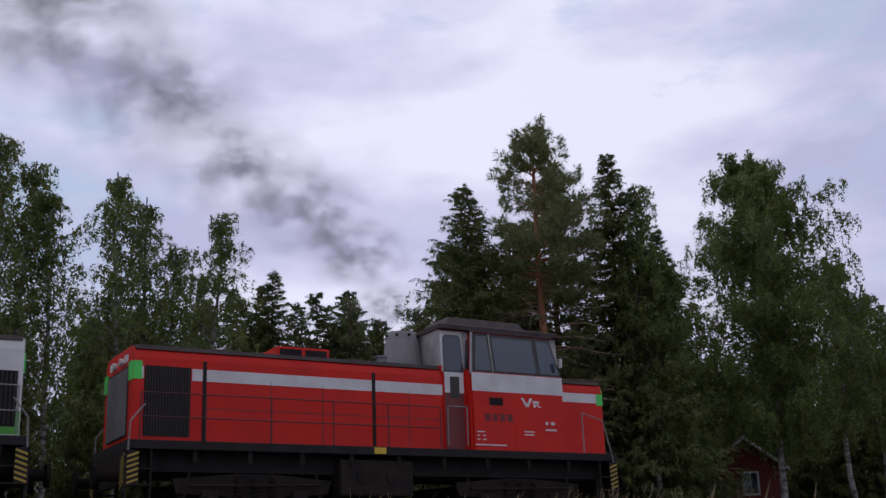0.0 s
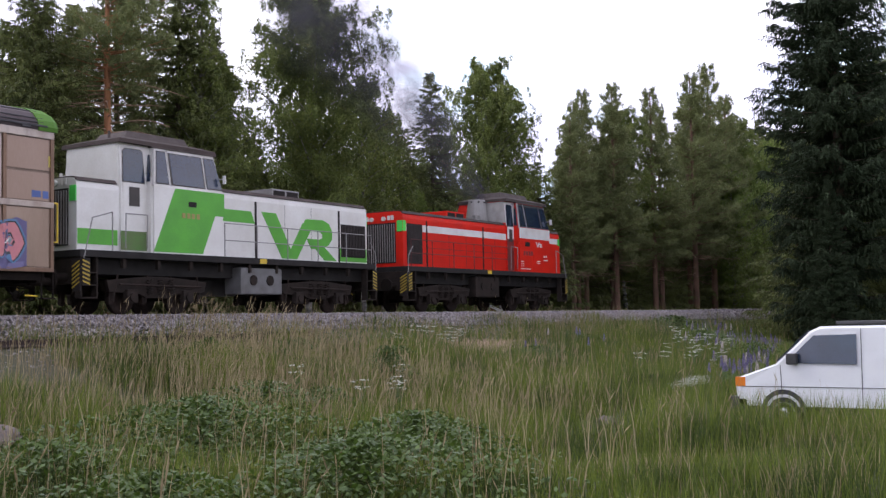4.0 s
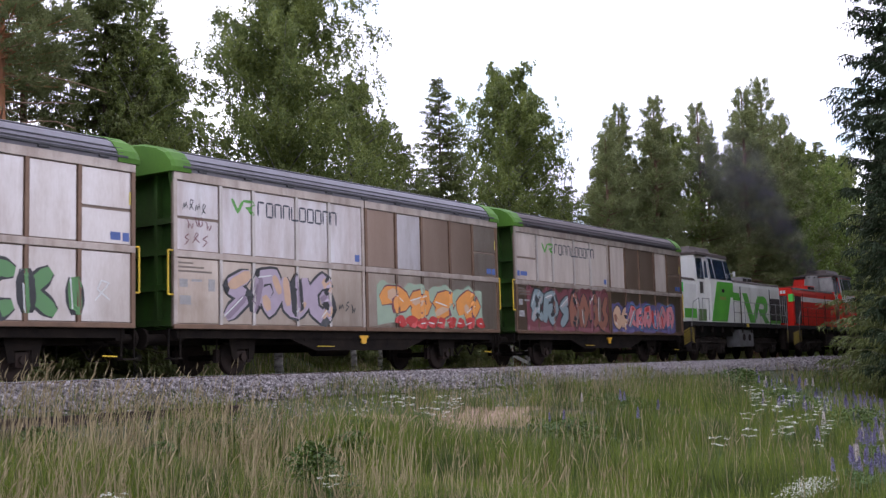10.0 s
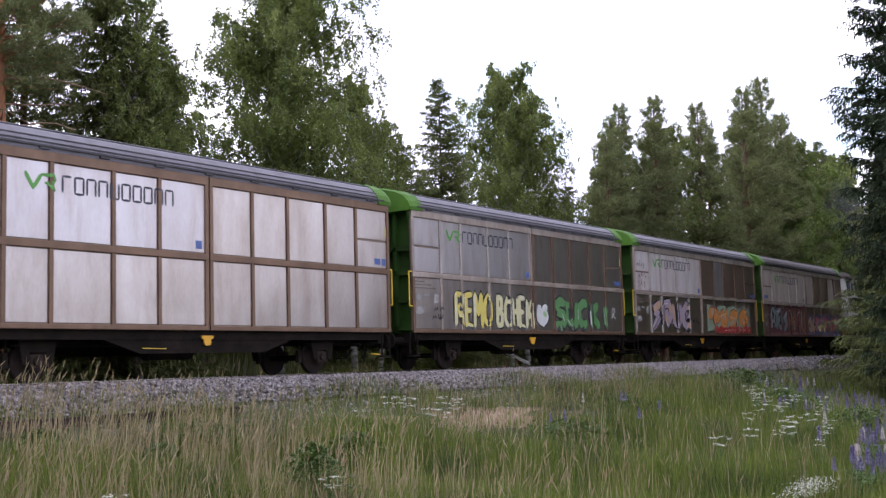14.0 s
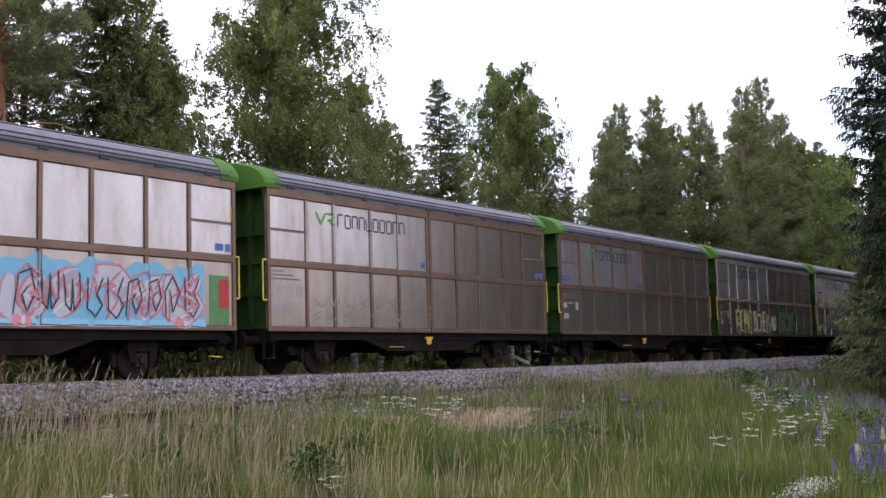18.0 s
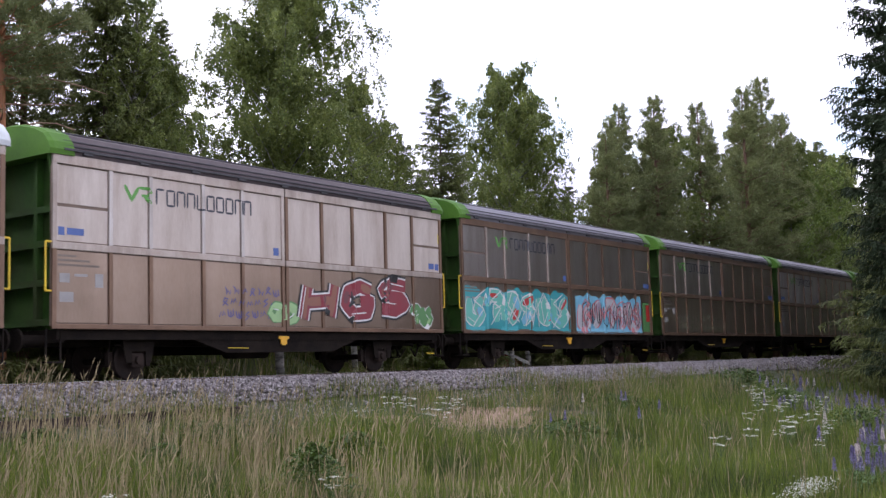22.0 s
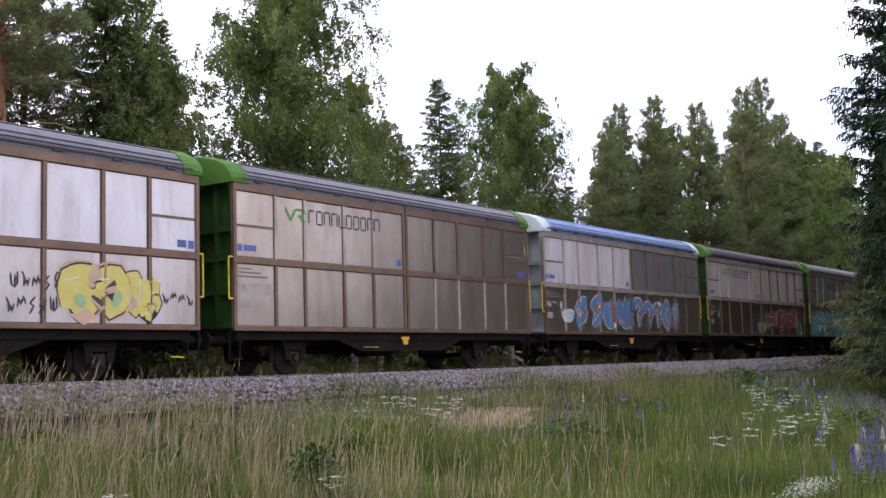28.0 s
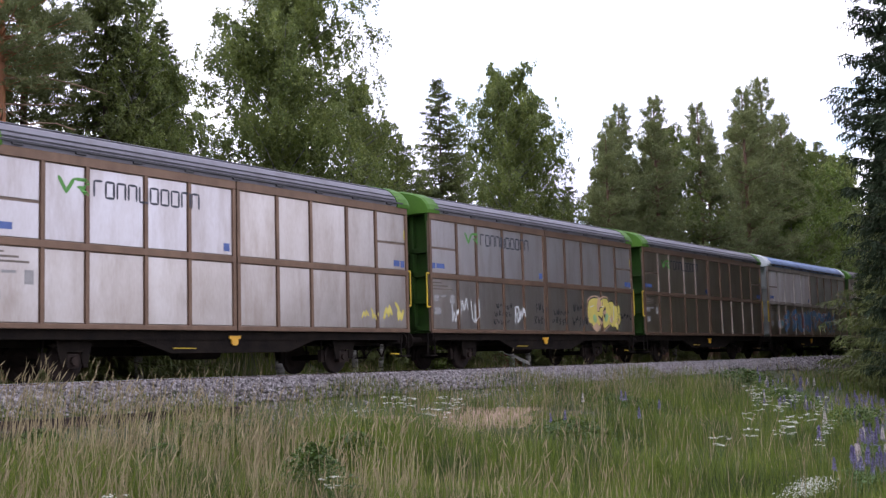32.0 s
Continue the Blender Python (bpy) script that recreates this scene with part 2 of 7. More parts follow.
def track():
    gravel = mat("gravel", (0.46, 0.415, 0.41), (0.10, 0.082, 0.08), rough=0.9, scale=30.0, fine=90.0, bump=0.7, island=0.7, spread=0.9)
    bed_m = mat("ballast_fines", (0.17, 0.145, 0.135), (0.08, 0.066, 0.06), rough=0.95, scale=8.0, fine=60.0, bump=0.9, spread=0.5)
    # bed under the loose stones
    sec = [(17.9, 1.75), (18.75, 2.24), (19.5, 2.40), (24.6, 2.36), (25.3, 2.20), (26.6, 1.6), (26.6, 1.2), (17.9, 1.2)]
    bm = bmesh.new()
    loft(bm, [[(x, y, z + 0.03 * math.sin(x * 1.7 + y)) for y, z in sec] for x in np.linspace(-210, 330, 200)])
    bed = part("ballast_bed", bm, bed_m)
    tagged(bed, "grey crushed stone ballast bed of the railway", "ballast", kind="structure")
    va = stones(28000, -4, 60, 17.9, 19.7, 0.066, 3, 0.9, 0.09)
    vb = stones(5000, 55, 170, 17.6, 19.4, 0.11, 4, 1.2, 0.12)
    vc = stones(5200, -4, 40, 15.8, 18.1, 0.075, 5, 1.0, 0.02)
    v, f = join_np(va, vb, vc)
    # raise the loose stones to the bed's surface
    top = np.interp(v[:, 1], [15, 17.9, 18.75, 19.3, 24.7], [0, 0.03, 0.14, 0.28, 0.28])
    v[:, 2] += top - 0.06
    ob = new("ballast_stones", mesh_np("ballast_stones", v, f, gravel))
    tagged(ob, "loose grey and brown ballast stones on the bank", "gravel", kind="stuff")
    tr = thing("railway_track", pose(0, TRACK, RAIL), "single railway track on dark sleepers in grey ballast", "railway track", kind="structure")
    steel = mat("rail_steel", (0.16, 0.10, 0.075), (0.08, 0.05, 0.04), rough=0.6, metal=0.5, scale=2.0, fine=30, bump=0.1)
    bright = mat("rail_head_steel", (0.5, 0.49, 0.48), (0.35, 0.33, 0.32), rough=0.25, metal=1.0, scale=5.0, bump=0.0)
    for side in (-1, 1):
        y = side * 0.762
        bm = bmesh.new()
        prof = [(-0.07, -0.16), (0.07, -0.16), (0.07, -0.145), (0.012, -0.12), (0.012, -0.05), (0.035, -0.04), (0.035, -0.012), (-0.035, -0.012), (-0.035, -0.04), (-0.012, -0.05), (-0.012, -0.12), (-0.07, -0.145)]
        loft(bm, [[(x, y + a, b) for a, b in prof] for x in np.linspace(-210, 330, 9)])
        rail = part("rail", bm, steel, tr, "rusty brown steel rail")
        bm = bmesh.new()
        box(bm, -210, 330, y - 0.034, y + 0.034, -0.012, 0.0)
        part("rail_head", bm, bright, rail, "worn shiny rail head")
    wood = mat("sleeper_wood", (0.075, 0.06, 0.05), (0.035, 0.03, 0.027), rough=0.9, scale=3, fine=40, stretch=(1, 0.2, 1), random_part=0.4)
    bm = bmesh.new()
    box(bm, -0.12, 0.12, -1.32, 1.32, -0.32, -0.165, 0.012)
    me = data_of("sleeper", bm, wood)
    for i in range(200):
        share("sleeper", me, tr, pose(-12 + i * 0.61, 0, 0, 0, 0, 0.6 * math.sin(i * 7.3)))


track()


# ---------------------------------------------------------------- trees
def tube_np(points, radii, n=7):
    """A tapered tube along points."""
    pts = np.array(points, float)
    r = np.array(radii, float)
    a = np.linspace(0, 2 * np.pi, n, endpoint=False)
    d = np.gradient(pts, axis=0)
    d = unit(d)
    ref = np.where(np.abs(d[:, 2:3]) > 0.8, np.array([[1.0, 0, 0]]), np.array([[0, 0, 1.0]]))
    u = unit(np.cross(d, ref))
    w = np.cross(d, u)
    v = pts[:, None] + r[:, None, None] * (np.cos(a)[None, :, None] * u[:, None] + np.sin(a)[None, :, None] * w[:, None])
    k = len(pts)
    i = np.arange(k * n).reshape(k, n)
    f = np.stack([i[:-1], np.roll(i[:-1], -1, 1), np.roll(i[1:], -1, 1), i[1:]], -1).reshape(-1, 4)
    return v.reshape(-1, 3), f


LEAF = {}


def leaf_mats():
    LEAF["birch"] = mat("birch_leaves", (0.240, 0.280, 0.066), (0.098, 0.132, 0.033), rough=0.5, scale=0.9, fine=6, bump=0, island=0.35, spread=0.6, see_through=0.35)
    LEAF["spruce"] = mat("spruce_needles", (0.195, 0.218, 0.058), (0.074, 0.096, 0.029), rough=0.65, scale=0.9, fine=6, bump=0, island=0.35, spread=0.6, see_through=0.2)
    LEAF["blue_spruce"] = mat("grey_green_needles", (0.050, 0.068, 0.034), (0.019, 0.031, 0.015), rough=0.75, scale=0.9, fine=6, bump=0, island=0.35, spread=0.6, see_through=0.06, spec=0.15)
    LEAF["pine"] = mat("pine_needles", (0.275, 0.300, 0.120), (0.140, 0.165, 0.066), rough=0.6, scale=0.9, fine=6, bump=0, island=0.35, spread=0.6, see_through=0.38)
    LEAF["young"] = mat("aspen_leaves", (0.225, 0.285, 0.060), (0.120, 0.180, 0.036), rough=0.5, scale=0.9, fine=6, bump=0, island=0.4, spread=0.7, see_through=0.4)
    LEAF["birch_bark"] = mat("birch_bark", (0.40, 0.38, 0.35), (0.05, 0.045, 0.04), rough=0.8, scale=2.0, fine=9, stretch=(1, 1, 3.0), spread=0.30, bump=0.3)
    LEAF["pine_bark"] = mat("pine_bark", (0.50, 0.22, 0.10), (0.26, 0.12, 0.065), rough=0.85, scale=2.0, fine=14, stretch=(2, 2, 0.6), spread=0.5, bump=0.6)
    LEAF["far_bark"] = mat("grey_pine_bark", (0.24, 0.13, 0.085), (0.12, 0.075, 0.055), rough=0.9, scale=2.0, fine=14, stretch=(2, 2, 0.6), spread=0.5, bump=0.6)
    LEAF["spruce_bark"] = mat("spruce_bark", (0.14, 0.10, 0.075), (0.06, 0.045, 0.036), rough=0.95, scale=3, fine=18, bump=0.6)


leaf_mats()


def wood_under(ob, name, sets, material, label=""):
    v, f = join_np(*sets)
    p = new(name, mesh_np(name, v, f, material, True))
    p.parent = ob
    return tagged(p, label, kind="" if name == "trunk" else "stuff")


def birch(name, seed, h, spread, low=0.22, strands=1500, per=26, size=0.048, label="", lean=0.0, leaf="birch"):
    """A birch: white trunk, ascending limbs, hanging strands of small leaves."""
    g = np.random.default_rng(seed)
    ob = thing(name, Matrix(), label or "tall birch with white trunk and hanging leafy twigs", "tree", "trees behind the track")
    zs = np.linspace(-0.4, h * 0.97, 12)
    px = np.cumsum(g.normal(0, 0.07, 12)) + lean * zs
    py = np.cumsum(g.normal(0, 0.07, 12))
    r = 0.02 + (0.0085 * h) * (1 - np.clip(zs / h, 0, 1)) ** 0.8
    wood_under(ob, "trunk", [tube_np(np.stack([px, py, zs], 1), r, 8)], LEAF["birch_bark"], "white birch trunk with dark scars")
    limbs, starts, outs, room = [], [], [], []
    n = int(40 + 3.4 * h)
    per_limb = max(4, strands // n)
    for i in range(n):
        z0 = h * (low + (0.94 - low) * ((i + g.random()) / n) ** 0.92)
        q = (z0 / h - low) / (1 - low)
        ln = spread * (0.10 + 1.15 * min(1.0, 0.55 + 1.3 * q) * min(1.0, 1.9 * (1.04 - q)) ** 0.9) * g.uniform(0.45, 1.15)
        a = i * 2.4 + g.normal(0, 0.4)
        o = np.array([np.interp(z0, zs, px), np.interp(z0, zs, py), z0])
        k = np.linspace(0, 1, 6)
        up = min(ln * g.uniform(0.4, 1.0), (h - z0) * 1.05)
        c = o + np.stack([np.cos(a) * ln * k, np.sin(a) * ln * k, up * (1.35 * k - 0.45 * k * k)], 1)
        limbs.append(tube_np(c, np.linspace(0.008 * ln + 0.012, 0.006, 6), 5))
        w = g.random(per_limb) ** 0.75
        p = np.stack([np.interp(w, k, c[:, d]) for d in range(3)], 1) + g.normal(0, 0.10 + 0.05 * ln, (per_limb, 3))
        starts.append(p)
        b = a + g.normal(0, 0.9, per_limb)
        outs.append(np.stack([np.cos(b), np.sin(b), 0 * b], 1))
        room.append(np.full(per_limb, 0.30 + 0.75 * (1 - q)))
    wood_under(ob, "limb", limbs, LEAF["birch_bark"], "thin pale grey limbs")
    p0, out, room = np.concatenate(starts), np.concatenate(outs), np.concatenate(room)
    m = len(p0)
    ln = g.uniform(0.35, 1.35, m) * room
    i = np.repeat(np.arange(m), per)
    s = g.random(m * per)
    c = p0[i] + out[i] * (0.42 * np.sin(1.6 * s) * ln[i] * 0.6)[:, None]
    c[:, 2] += ln[i] * (0.28 * s - 1.05 * s * s)
    c += g.normal(0, 0.055, (m * per, 3))
    c[:, 2] = np.maximum(c[:, 2], 0.3)
    k = len(c)
    u = unit(np.stack([g.normal(0, 0.6, k), g.normal(0, 0.6, k), -np.abs(g.normal(0.8, 0.4, k))], 1))
    w = unit(np.cross(u, g.normal(0, 1, (k, 3))))
    z = size * g.uniform(0.65, 1.25, k)[:, None]
    cr = new("crown", mesh_np("crown", *quads(c, u * z, w * z * 0.7), LEAF[leaf]))
    cr.parent = ob
    tagged(cr, "small fresh green leaves")
    return ob


def spruce(name, seed, h, spread, low=0.03, label="", step=1.0, twigs=1.0, sweep=0.0, fine=1.0, leaf="spruce", per=10, skirt=0.6):
    """A spruce: straight trunk, layered boughs, side twigs of hanging needles."""
    g = np.random.default_rng(seed)
    ob = thing(name, Matrix(), label or "dark green pointed spruce with drooping boughs", "tree", "trees behind the track")
    zs = np.linspace(-0.3, h, 8)
    wood_under(ob, "trunk", [tube_np(np.stack([0 * zs, 0 * zs, zs], 1), 0.012 + 0.011 * h * (1 - np.clip(zs / h, 0, 1)), 7)], LEAF["spruce_bark"])
    cs, us, ws, boughs = [], [], [], []
    z = h * low
    while z < h - 0.2:
        q = (z - h * low) / (h * (1 - low))
        rr = spread * (1 - q) ** 0.9 * (skirt + (1 - skirt) * min(1, q * (6 if skirt > 0.5 else 2.4))) + 0.10
        nb = per if q < 0.8 else max(5, per - 3)
        for i in range(nb):
            a = g.uniform(0, 6.283)
            ln = rr * g.uniform(0.55, 1.15)
            k = np.linspace(0.05, 1, 6)
            droop = ln * g.uniform(0.25, 0.5) * (1 - 0.9 * q)
            c = np.stack([np.cos(a) * ln * k, np.sin(a) * ln * k, z + g.normal(0, 0.06) + 0.10 - droop * (1.7 * k - (0.8 + sweep) * k * k) + 0.45 * ln * q * k], 1)
            boughs.append(tube_np(c, np.linspace(0.010 + 0.006 * ln, 0.004, 6), 4))
            m = int((4 + 8.5 * ln) * twigs)
            t = np.concatenate([g.random(m) ** 0.8, [1.0]])
            m += 1
            p = np.stack([np.interp(t, k, c[:, d]) for d in range(3)], 1)
            side = np.where(g.random(m) < 0.5, -1.0, 1.0)
            out, cross = np.array([np.cos(a), np.sin(a), 0.0]), np.array([-np.sin(a), np.cos(a), 0.0])
            fan = g.uniform(0.3, 1.0, m) * side
            fan[-1] = 0.0
            d = unit(out * g.uniform(0.5, 1.0, (m, 1)) + cross * fan[:, None])
            tl = (0.16 + 0.30 * ln * (1.05 - 0.75 * t)) * g.uniform(0.6, 1.1, m)
            tl = np.minimum(tl, 0.85)
            for j in range(4):
                f0 = (j + 0.5) / 4
                sag = g.uniform(0.3, 0.9, m) * (1 - 0.7 * q)
                pc = p + d * (tl * f0)[:, None]
                pc[:, 2] -= sag * tl * f0 * f0
                u = d * (tl * 0.22)[:, None]
                u[:, 2] -= sag * tl * 0.30 * f0
                cs.append(pc)
                us.append(u)
                w = unit(np.cross(u, g.normal(0, 0.5, (m, 3)) + np.array([0, 0, 1.0])))
                ws.append(w * ((0.036 - 0.012 * f0) * fine * g.uniform(0.7, 1.3, m))[:, None])
                # short needles hanging below the twig
                hang = g.uniform(0.05, 0.13, m) * (1.2 - 0.7 * q)
                cs.append(pc + np.array([0, 0, -1.0]) * hang[:, None] * 0.8)
                us.append(unit(np.array([0, 0, -1.0]) + g.normal(0, 0.25, (m, 3)) + d * 0.3) * hang[:, None])
                ws.append(unit(np.cross(us[-1], g.normal(0, 1, (m, 3)))) * (0.020 * fine))
        z += (0.17 + 0.012 * h * (1 - q)) * step
    wood_under(ob, "bough", boughs, LEAF["spruce_bark"])
    cr = new("crown", mesh_np("crown", *quads(np.concatenate(cs), np.concatenate(us), np.concatenate(ws)), LEAF[leaf]))
    cr.parent = ob
    tagged(cr, "dense needle sprays")
    return ob


def pine(name, seed, h, spread, bare=0.5, dead=14, lean=0.0, label="", bark="pine_bark", reach=2.0, gap=1.0):
    """A pine: bare trunk, dead twigs, flat layered boughs of needle tufts up to a pointed top."""
    g = np.random.default_rng(seed)
    ob = thing(name, Matrix(), label or "tall pine with bare orange trunk", "tree", "trees behind the track")
    zs = np.linspace(-0.3, h * 0.98, 10)
    px = lean * zs + 0.05 * np.sin(zs * 0.4)
    wood_under(ob, "trunk", [tube_np(np.stack([px, 0 * zs, zs], 1), 0.02 + 0.0115 * h * (1 - np.clip(zs / h, 0, 1)) ** 0.75, 9)], LEAF[bark], "smooth orange bark" if bark == "pine_bark" else "grey-brown bark")
    sticks = []
    for i in range(dead):
        z = h * (0.16 + (bare - 0.1) * g.random())
        a, ln = g.uniform(0, 6.28), g.uniform(0.45, 1.3) * reach
        k = np.linspace(0, 1, 5)
        c = np.stack([np.interp(z, zs, px) + np.cos(a) * ln * k, np.sin(a) * ln * k, z + 0.12 * np.sin(k * 5 + i) * k - 0.12 * ln * k * k], 1)
        sticks.append(tube_np(c, np.linspace(0.032, 0.009, 5), 4))
        for j in range(5):
            t = g.uniform(0.35, 1.0)
            p = np.array([np.interp(t, k, c[:, d]) for d in range(3)])
            e = p + np.array([np.cos(a + g.normal(0, 0.9)), np.sin(a + g.normal(0, 0.9)), g.normal(-0.1, 0.4)]) * g.uniform(0.2, 0.6)
            sticks.append(tube_np([p, (p + e) / 2 + g.normal(0, 0.03, 3), e], [0.008, 0.006, 0.003], 3))
    if dead:
        wood_under(ob, "dead_twig", sticks, mat("dead_wood", (0.42, 0.28, 0.19), (0.22, 0.14, 0.095), rough=0.9), "bare dead lower twigs")
    limbs, cs, us, ws = [], [], [], []
    z = h * bare
    while z < h - 0.15:
        q = (z / h - bare) / (1 - bare)
        rr = spread * (0.05 + 1.12 * (1 - q) ** 0.85) * min(1.0, 0.6 + 2.2 * q)
        for i in range(5 if q < 0.85 else 4):
            a = g.uniform(0, 6.283)
            ln = rr * g.uniform(0.55, 1.15)
            k = np.linspace(0, 1, 5)
            rise = ln * (-0.12 + 0.75 * q) * g.uniform(0.6, 1.2)
            c = np.stack([np.interp(z, zs, px) + np.cos(a) * ln * k, np.sin(a) * ln * k, z + g.normal(0, 0.08) + rise * k + 0.12 * ln * k * k], 1)
            limbs.append(tube_np(c, np.linspace(0.012 + 0.010 * ln, 0.006, 5), 5))
            cross = np.array([-np.sin(a), np.cos(a), 0.0])
            m = int(4 + 13 * ln)
            t = 0.25 + 0.8 * g.random(m) ** 0.8
            t[0] = 1.0
            p = np.stack([np.interp(np.minimum(t, 1), k, c[:, d]) for d in range(3)], 1)
            p += cross * (g.normal(0, 0.22, m) * ln * 0.5)[:, None] + np.array([0, 0, 1.0]) * g.normal(0.04, 0.13, m)[:, None]
            per = 15
            pp = np.repeat(p, per, 0)
            d = unit(g.normal(0, 0.9, (m * per, 3)) + np.array([np.cos(a) * 0.7, np.sin(a) * 0.7, 0.75]))
            ll = g.uniform(0.06, 0.13, m * per)[:, None]
            cs.append(pp + d * ll * 1.1 + g.normal(0, 0.035, (m * per, 3)))
            us.append(d * ll)
            ws.append(unit(np.cross(d, g.normal(0, 1, (m * per, 3)))) * 0.020)
        z += (0.21 + 0.004 * h) * gap * g.uniform(0.8, 1.25)
    wood_under(ob, "limb", limbs, LEAF[bark])
    cr = new("crown", mesh_np("crown", *quads(np.concatenate(cs), np.concatenate(us), np.concatenate(ws)), LEAF["pine"]))
    cr.parent = ob
    tagged(cr, "green needle tufts")
    return ob


def stand(ob, x, y, turn=0.0, size=1.0):
    z = float(ground_height(np.array(x), np.array(y)))
    ob.matrix_basis = pose(x, y, z, 0, 0, turn) @ Matrix.Diagonal((size, size, size, 1))
    return ob


def again(ob, x, y, turn=0.0, size=1.0):
    c = copy_thing(ob, Matrix())
    return stand(c, x, y, turn, size)


def forest():
    # the trees that stand out, behind the track
    p1 = stand(pine("pine", 11, 16.3, 2.7, bare=0.58, dead=70, lean=0.004, reach=2.3, label="tall pine with bare orange trunk and dead twigs"), 18.6, 28.2)
    s1 = stand(spruce("spruce", 12, 13.7, 4.6, twigs=1.1, per=12, label="broad dark spruce beside the tall pine"), 16.0, 29.0)
    b1 = stand(birch("birch", 13, 16.4, 2.75, strands=6400, per=32, label="large full birch with white trunk beside the cottage"), 28.9, 27.2)
    b1b = stand(birch("birch", 14, 12.5, 1.6, low=0.36, strands=1200, per=22, size=0.06, label="smaller birch beside the large one"), 33.9, 27.8)
    s2 = stand(spruce("spruce", 15, 14.3, 3.3, twigs=1.1, label="narrow pointed dark green spruce"), 41.4, 29.0)
    b2 = stand(birch("birch", 16, 16.2, 2.7, strands=3400, per=28, size=0.055, label="birch with loose drooping crown"), 47.0, 29.0)
    gr = stand(spruce("spruce", 17, 15.9, 3.7, low=0.06, sweep=0.2, twigs=1.15, per=12, label="tall slim grey-green spruce"), 22.7, 28.8)
    ol = stand(birch("birch", 18, 16.2, 1.5, strands=950, per=22, size=0.052, label="slender birch with airy crown"), 8.56, 35.0, 0, 0.88)
    p2 = stand(pine("pine", 19, 16.4, 2.7, bare=0.26, dead=14, bark="far_bark", reach=1.5, gap=1.25, label="tall pine with slender grey-brown trunk"), 60.8, 27.2)
    yb = stand(birch("birch", 20, 9.0, 1.5, low=0.05, strands=1100, per=24, size=0.055, leaf="young", label="young bright green birch with low branches"), 43.6, 29.6, 0, 0.8)
    s3 = stand(spruce("spruce", 21, 9.5, 2.9, twigs=0.9, per=10, label="young dense spruce at the wood's edge"), 38.2, 30.4)
    # beside the pine
    again(gr, 26.0, 30.0, 130, 0.84)
    again(ol, 23.4, 28.0, 40, 0.93)
    again(b2, 24.4, 28.6, 250, 0.74)
    again(p2, 20.6, 30.0, 30, 0.95)
    again(gr, 20.4, 32.4, 210, 0.88)
    again(b2, 18.0, 32.4, 200, 0.78)
    again(s1, 24.0, 31.8, 30, 0.66)
    again(yb, 38.6, 28.6, 10, 0.85)
    again(s3, 36.0, 33.5, 100, 1.0)
    again(s3, 38.9, 29.6, 40, 1.18)
    again(b1b, 36.8, 29.2, 140, 0.92)
    again(b2, 49.6, 29.6, 90, 0.93)
    again(s3, 45.0, 31.6, 20, 1.0)
    # the row further along the line
    for x, y, k, a, s in ((55.0, 27.5, p2, 20, 0.82), (57.0, 28.2, p2, 310, 0.90), (59.0, 28.6, p2, 10, 0.98), (62.0, 28.0, p2, 120, 0.92), (65.0, 28.4, b2, 90, 0.98), (67.0, 27.0, p2, 200, 1.04), (69.2, 27.4, p2, 40, 0.98),
                          (73.5, 26.4, p2, 20, 1.16), (75.5, 27.6, p2, 150, 1.10), (78.0, 26.6, p2, 250, 1.26), (80.4, 27.6, gr, 150, 1.12), (83.0, 27.0, p2, 75, 1.16), (86.0, 27.0, b2, 60, 1.08), (90.5, 26.5, s2, 30, 1.25),
                          (52.6, 28.6, s3, 160, 1.1), (59.5, 30.0, s3, 200, 1.3), (66.8, 30.0, s1, 10, 0.75), (93.0, 27.5, yb, 10, 1.9), (97.0, 27.0, b2, 100, 1.12), (102.0, 27.5, s2, 10, 1.3), (108.0, 27.0, yb, 50, 1.8),
                          (79.5, 25.9, yb, 0, 1.35), (84.5, 26.0, yb, 70, 1.6), (88.5, 25.9, yb, 130, 1.7), (115.0, 27.0, gr, 0, 0.9), (122.0, 27.5, p2, 0, 1.0), (130.0, 27.0, gr, 60, 1.0), (140.0, 28.0, p2, 90, 1.1), (152.0, 28.0, gr, 200, 1.0)):
        again(k, x, y, a, s)
    # open row at the beginning of the line
    for x, y, k, a, s in ((5.2, 35.0, ol, 120, 0.94), (6.1, 36.0, ol, 250, 0.90), (7.3, 35.6, ol, 60, 0.80), (2.7, 35.0, ol, 200, 0.86), (1.7, 34.6, ol, 30, 0.92), (0.8, 34.6, ol, 80, 0.98), (-2.0, 34.0, s2, 0, 0.92), (-4.6, 34.0, ol, 10, 1.12), (-8.0, 34.0, ol, 150, 1.1),
                          (-11.5, 35.0, s2, 20, 1.0), (-15.0, 35.0, b2, 20, 0.9), (5.2, 37.0, s3, 0, 1.1), (1.8, 37.0, s3, 100, 1.0), (9.6, 38.0, s3, 200, 0.9), (-20.0, 35.0, gr, 0, 0.9), (-25.0, 36.0, ol, 0, 1.1)):
        again(k, x, y, a, s)
    # low far edge and filling, seen between the trunks
    g = random.Random(5)
    low = [s3, s2, yb, s2, b1b, p2]
    for i in range(52):
        x = -30 + i * 3.2 + g.uniform(-1, 1)
        y = g.uniform(42, 47)
        k = g.choice(low)
        tall = {s3: 9.5, s2: 14.1, yb: 9.0, b1b: 12.5, p2: 16.4}[k]
        again(k, x, y, g.uniform(0, 360), g.uniform(0.8, 1.05) * (13.0 if x < 30 else 11.5) / tall)
    for i in range(20):
        k = g.choice([s3, s3, p2, s2])
        tall = {s3: 9.5, s2: 14.1, p2: 16.4}[k]
        again(k, 7.0 + i * 0.95 + g.uniform(-0.4, 0.4), g.uniform(42, 46), g.uniform(0, 360), g.uniform(11.0, 13.6) / tall)
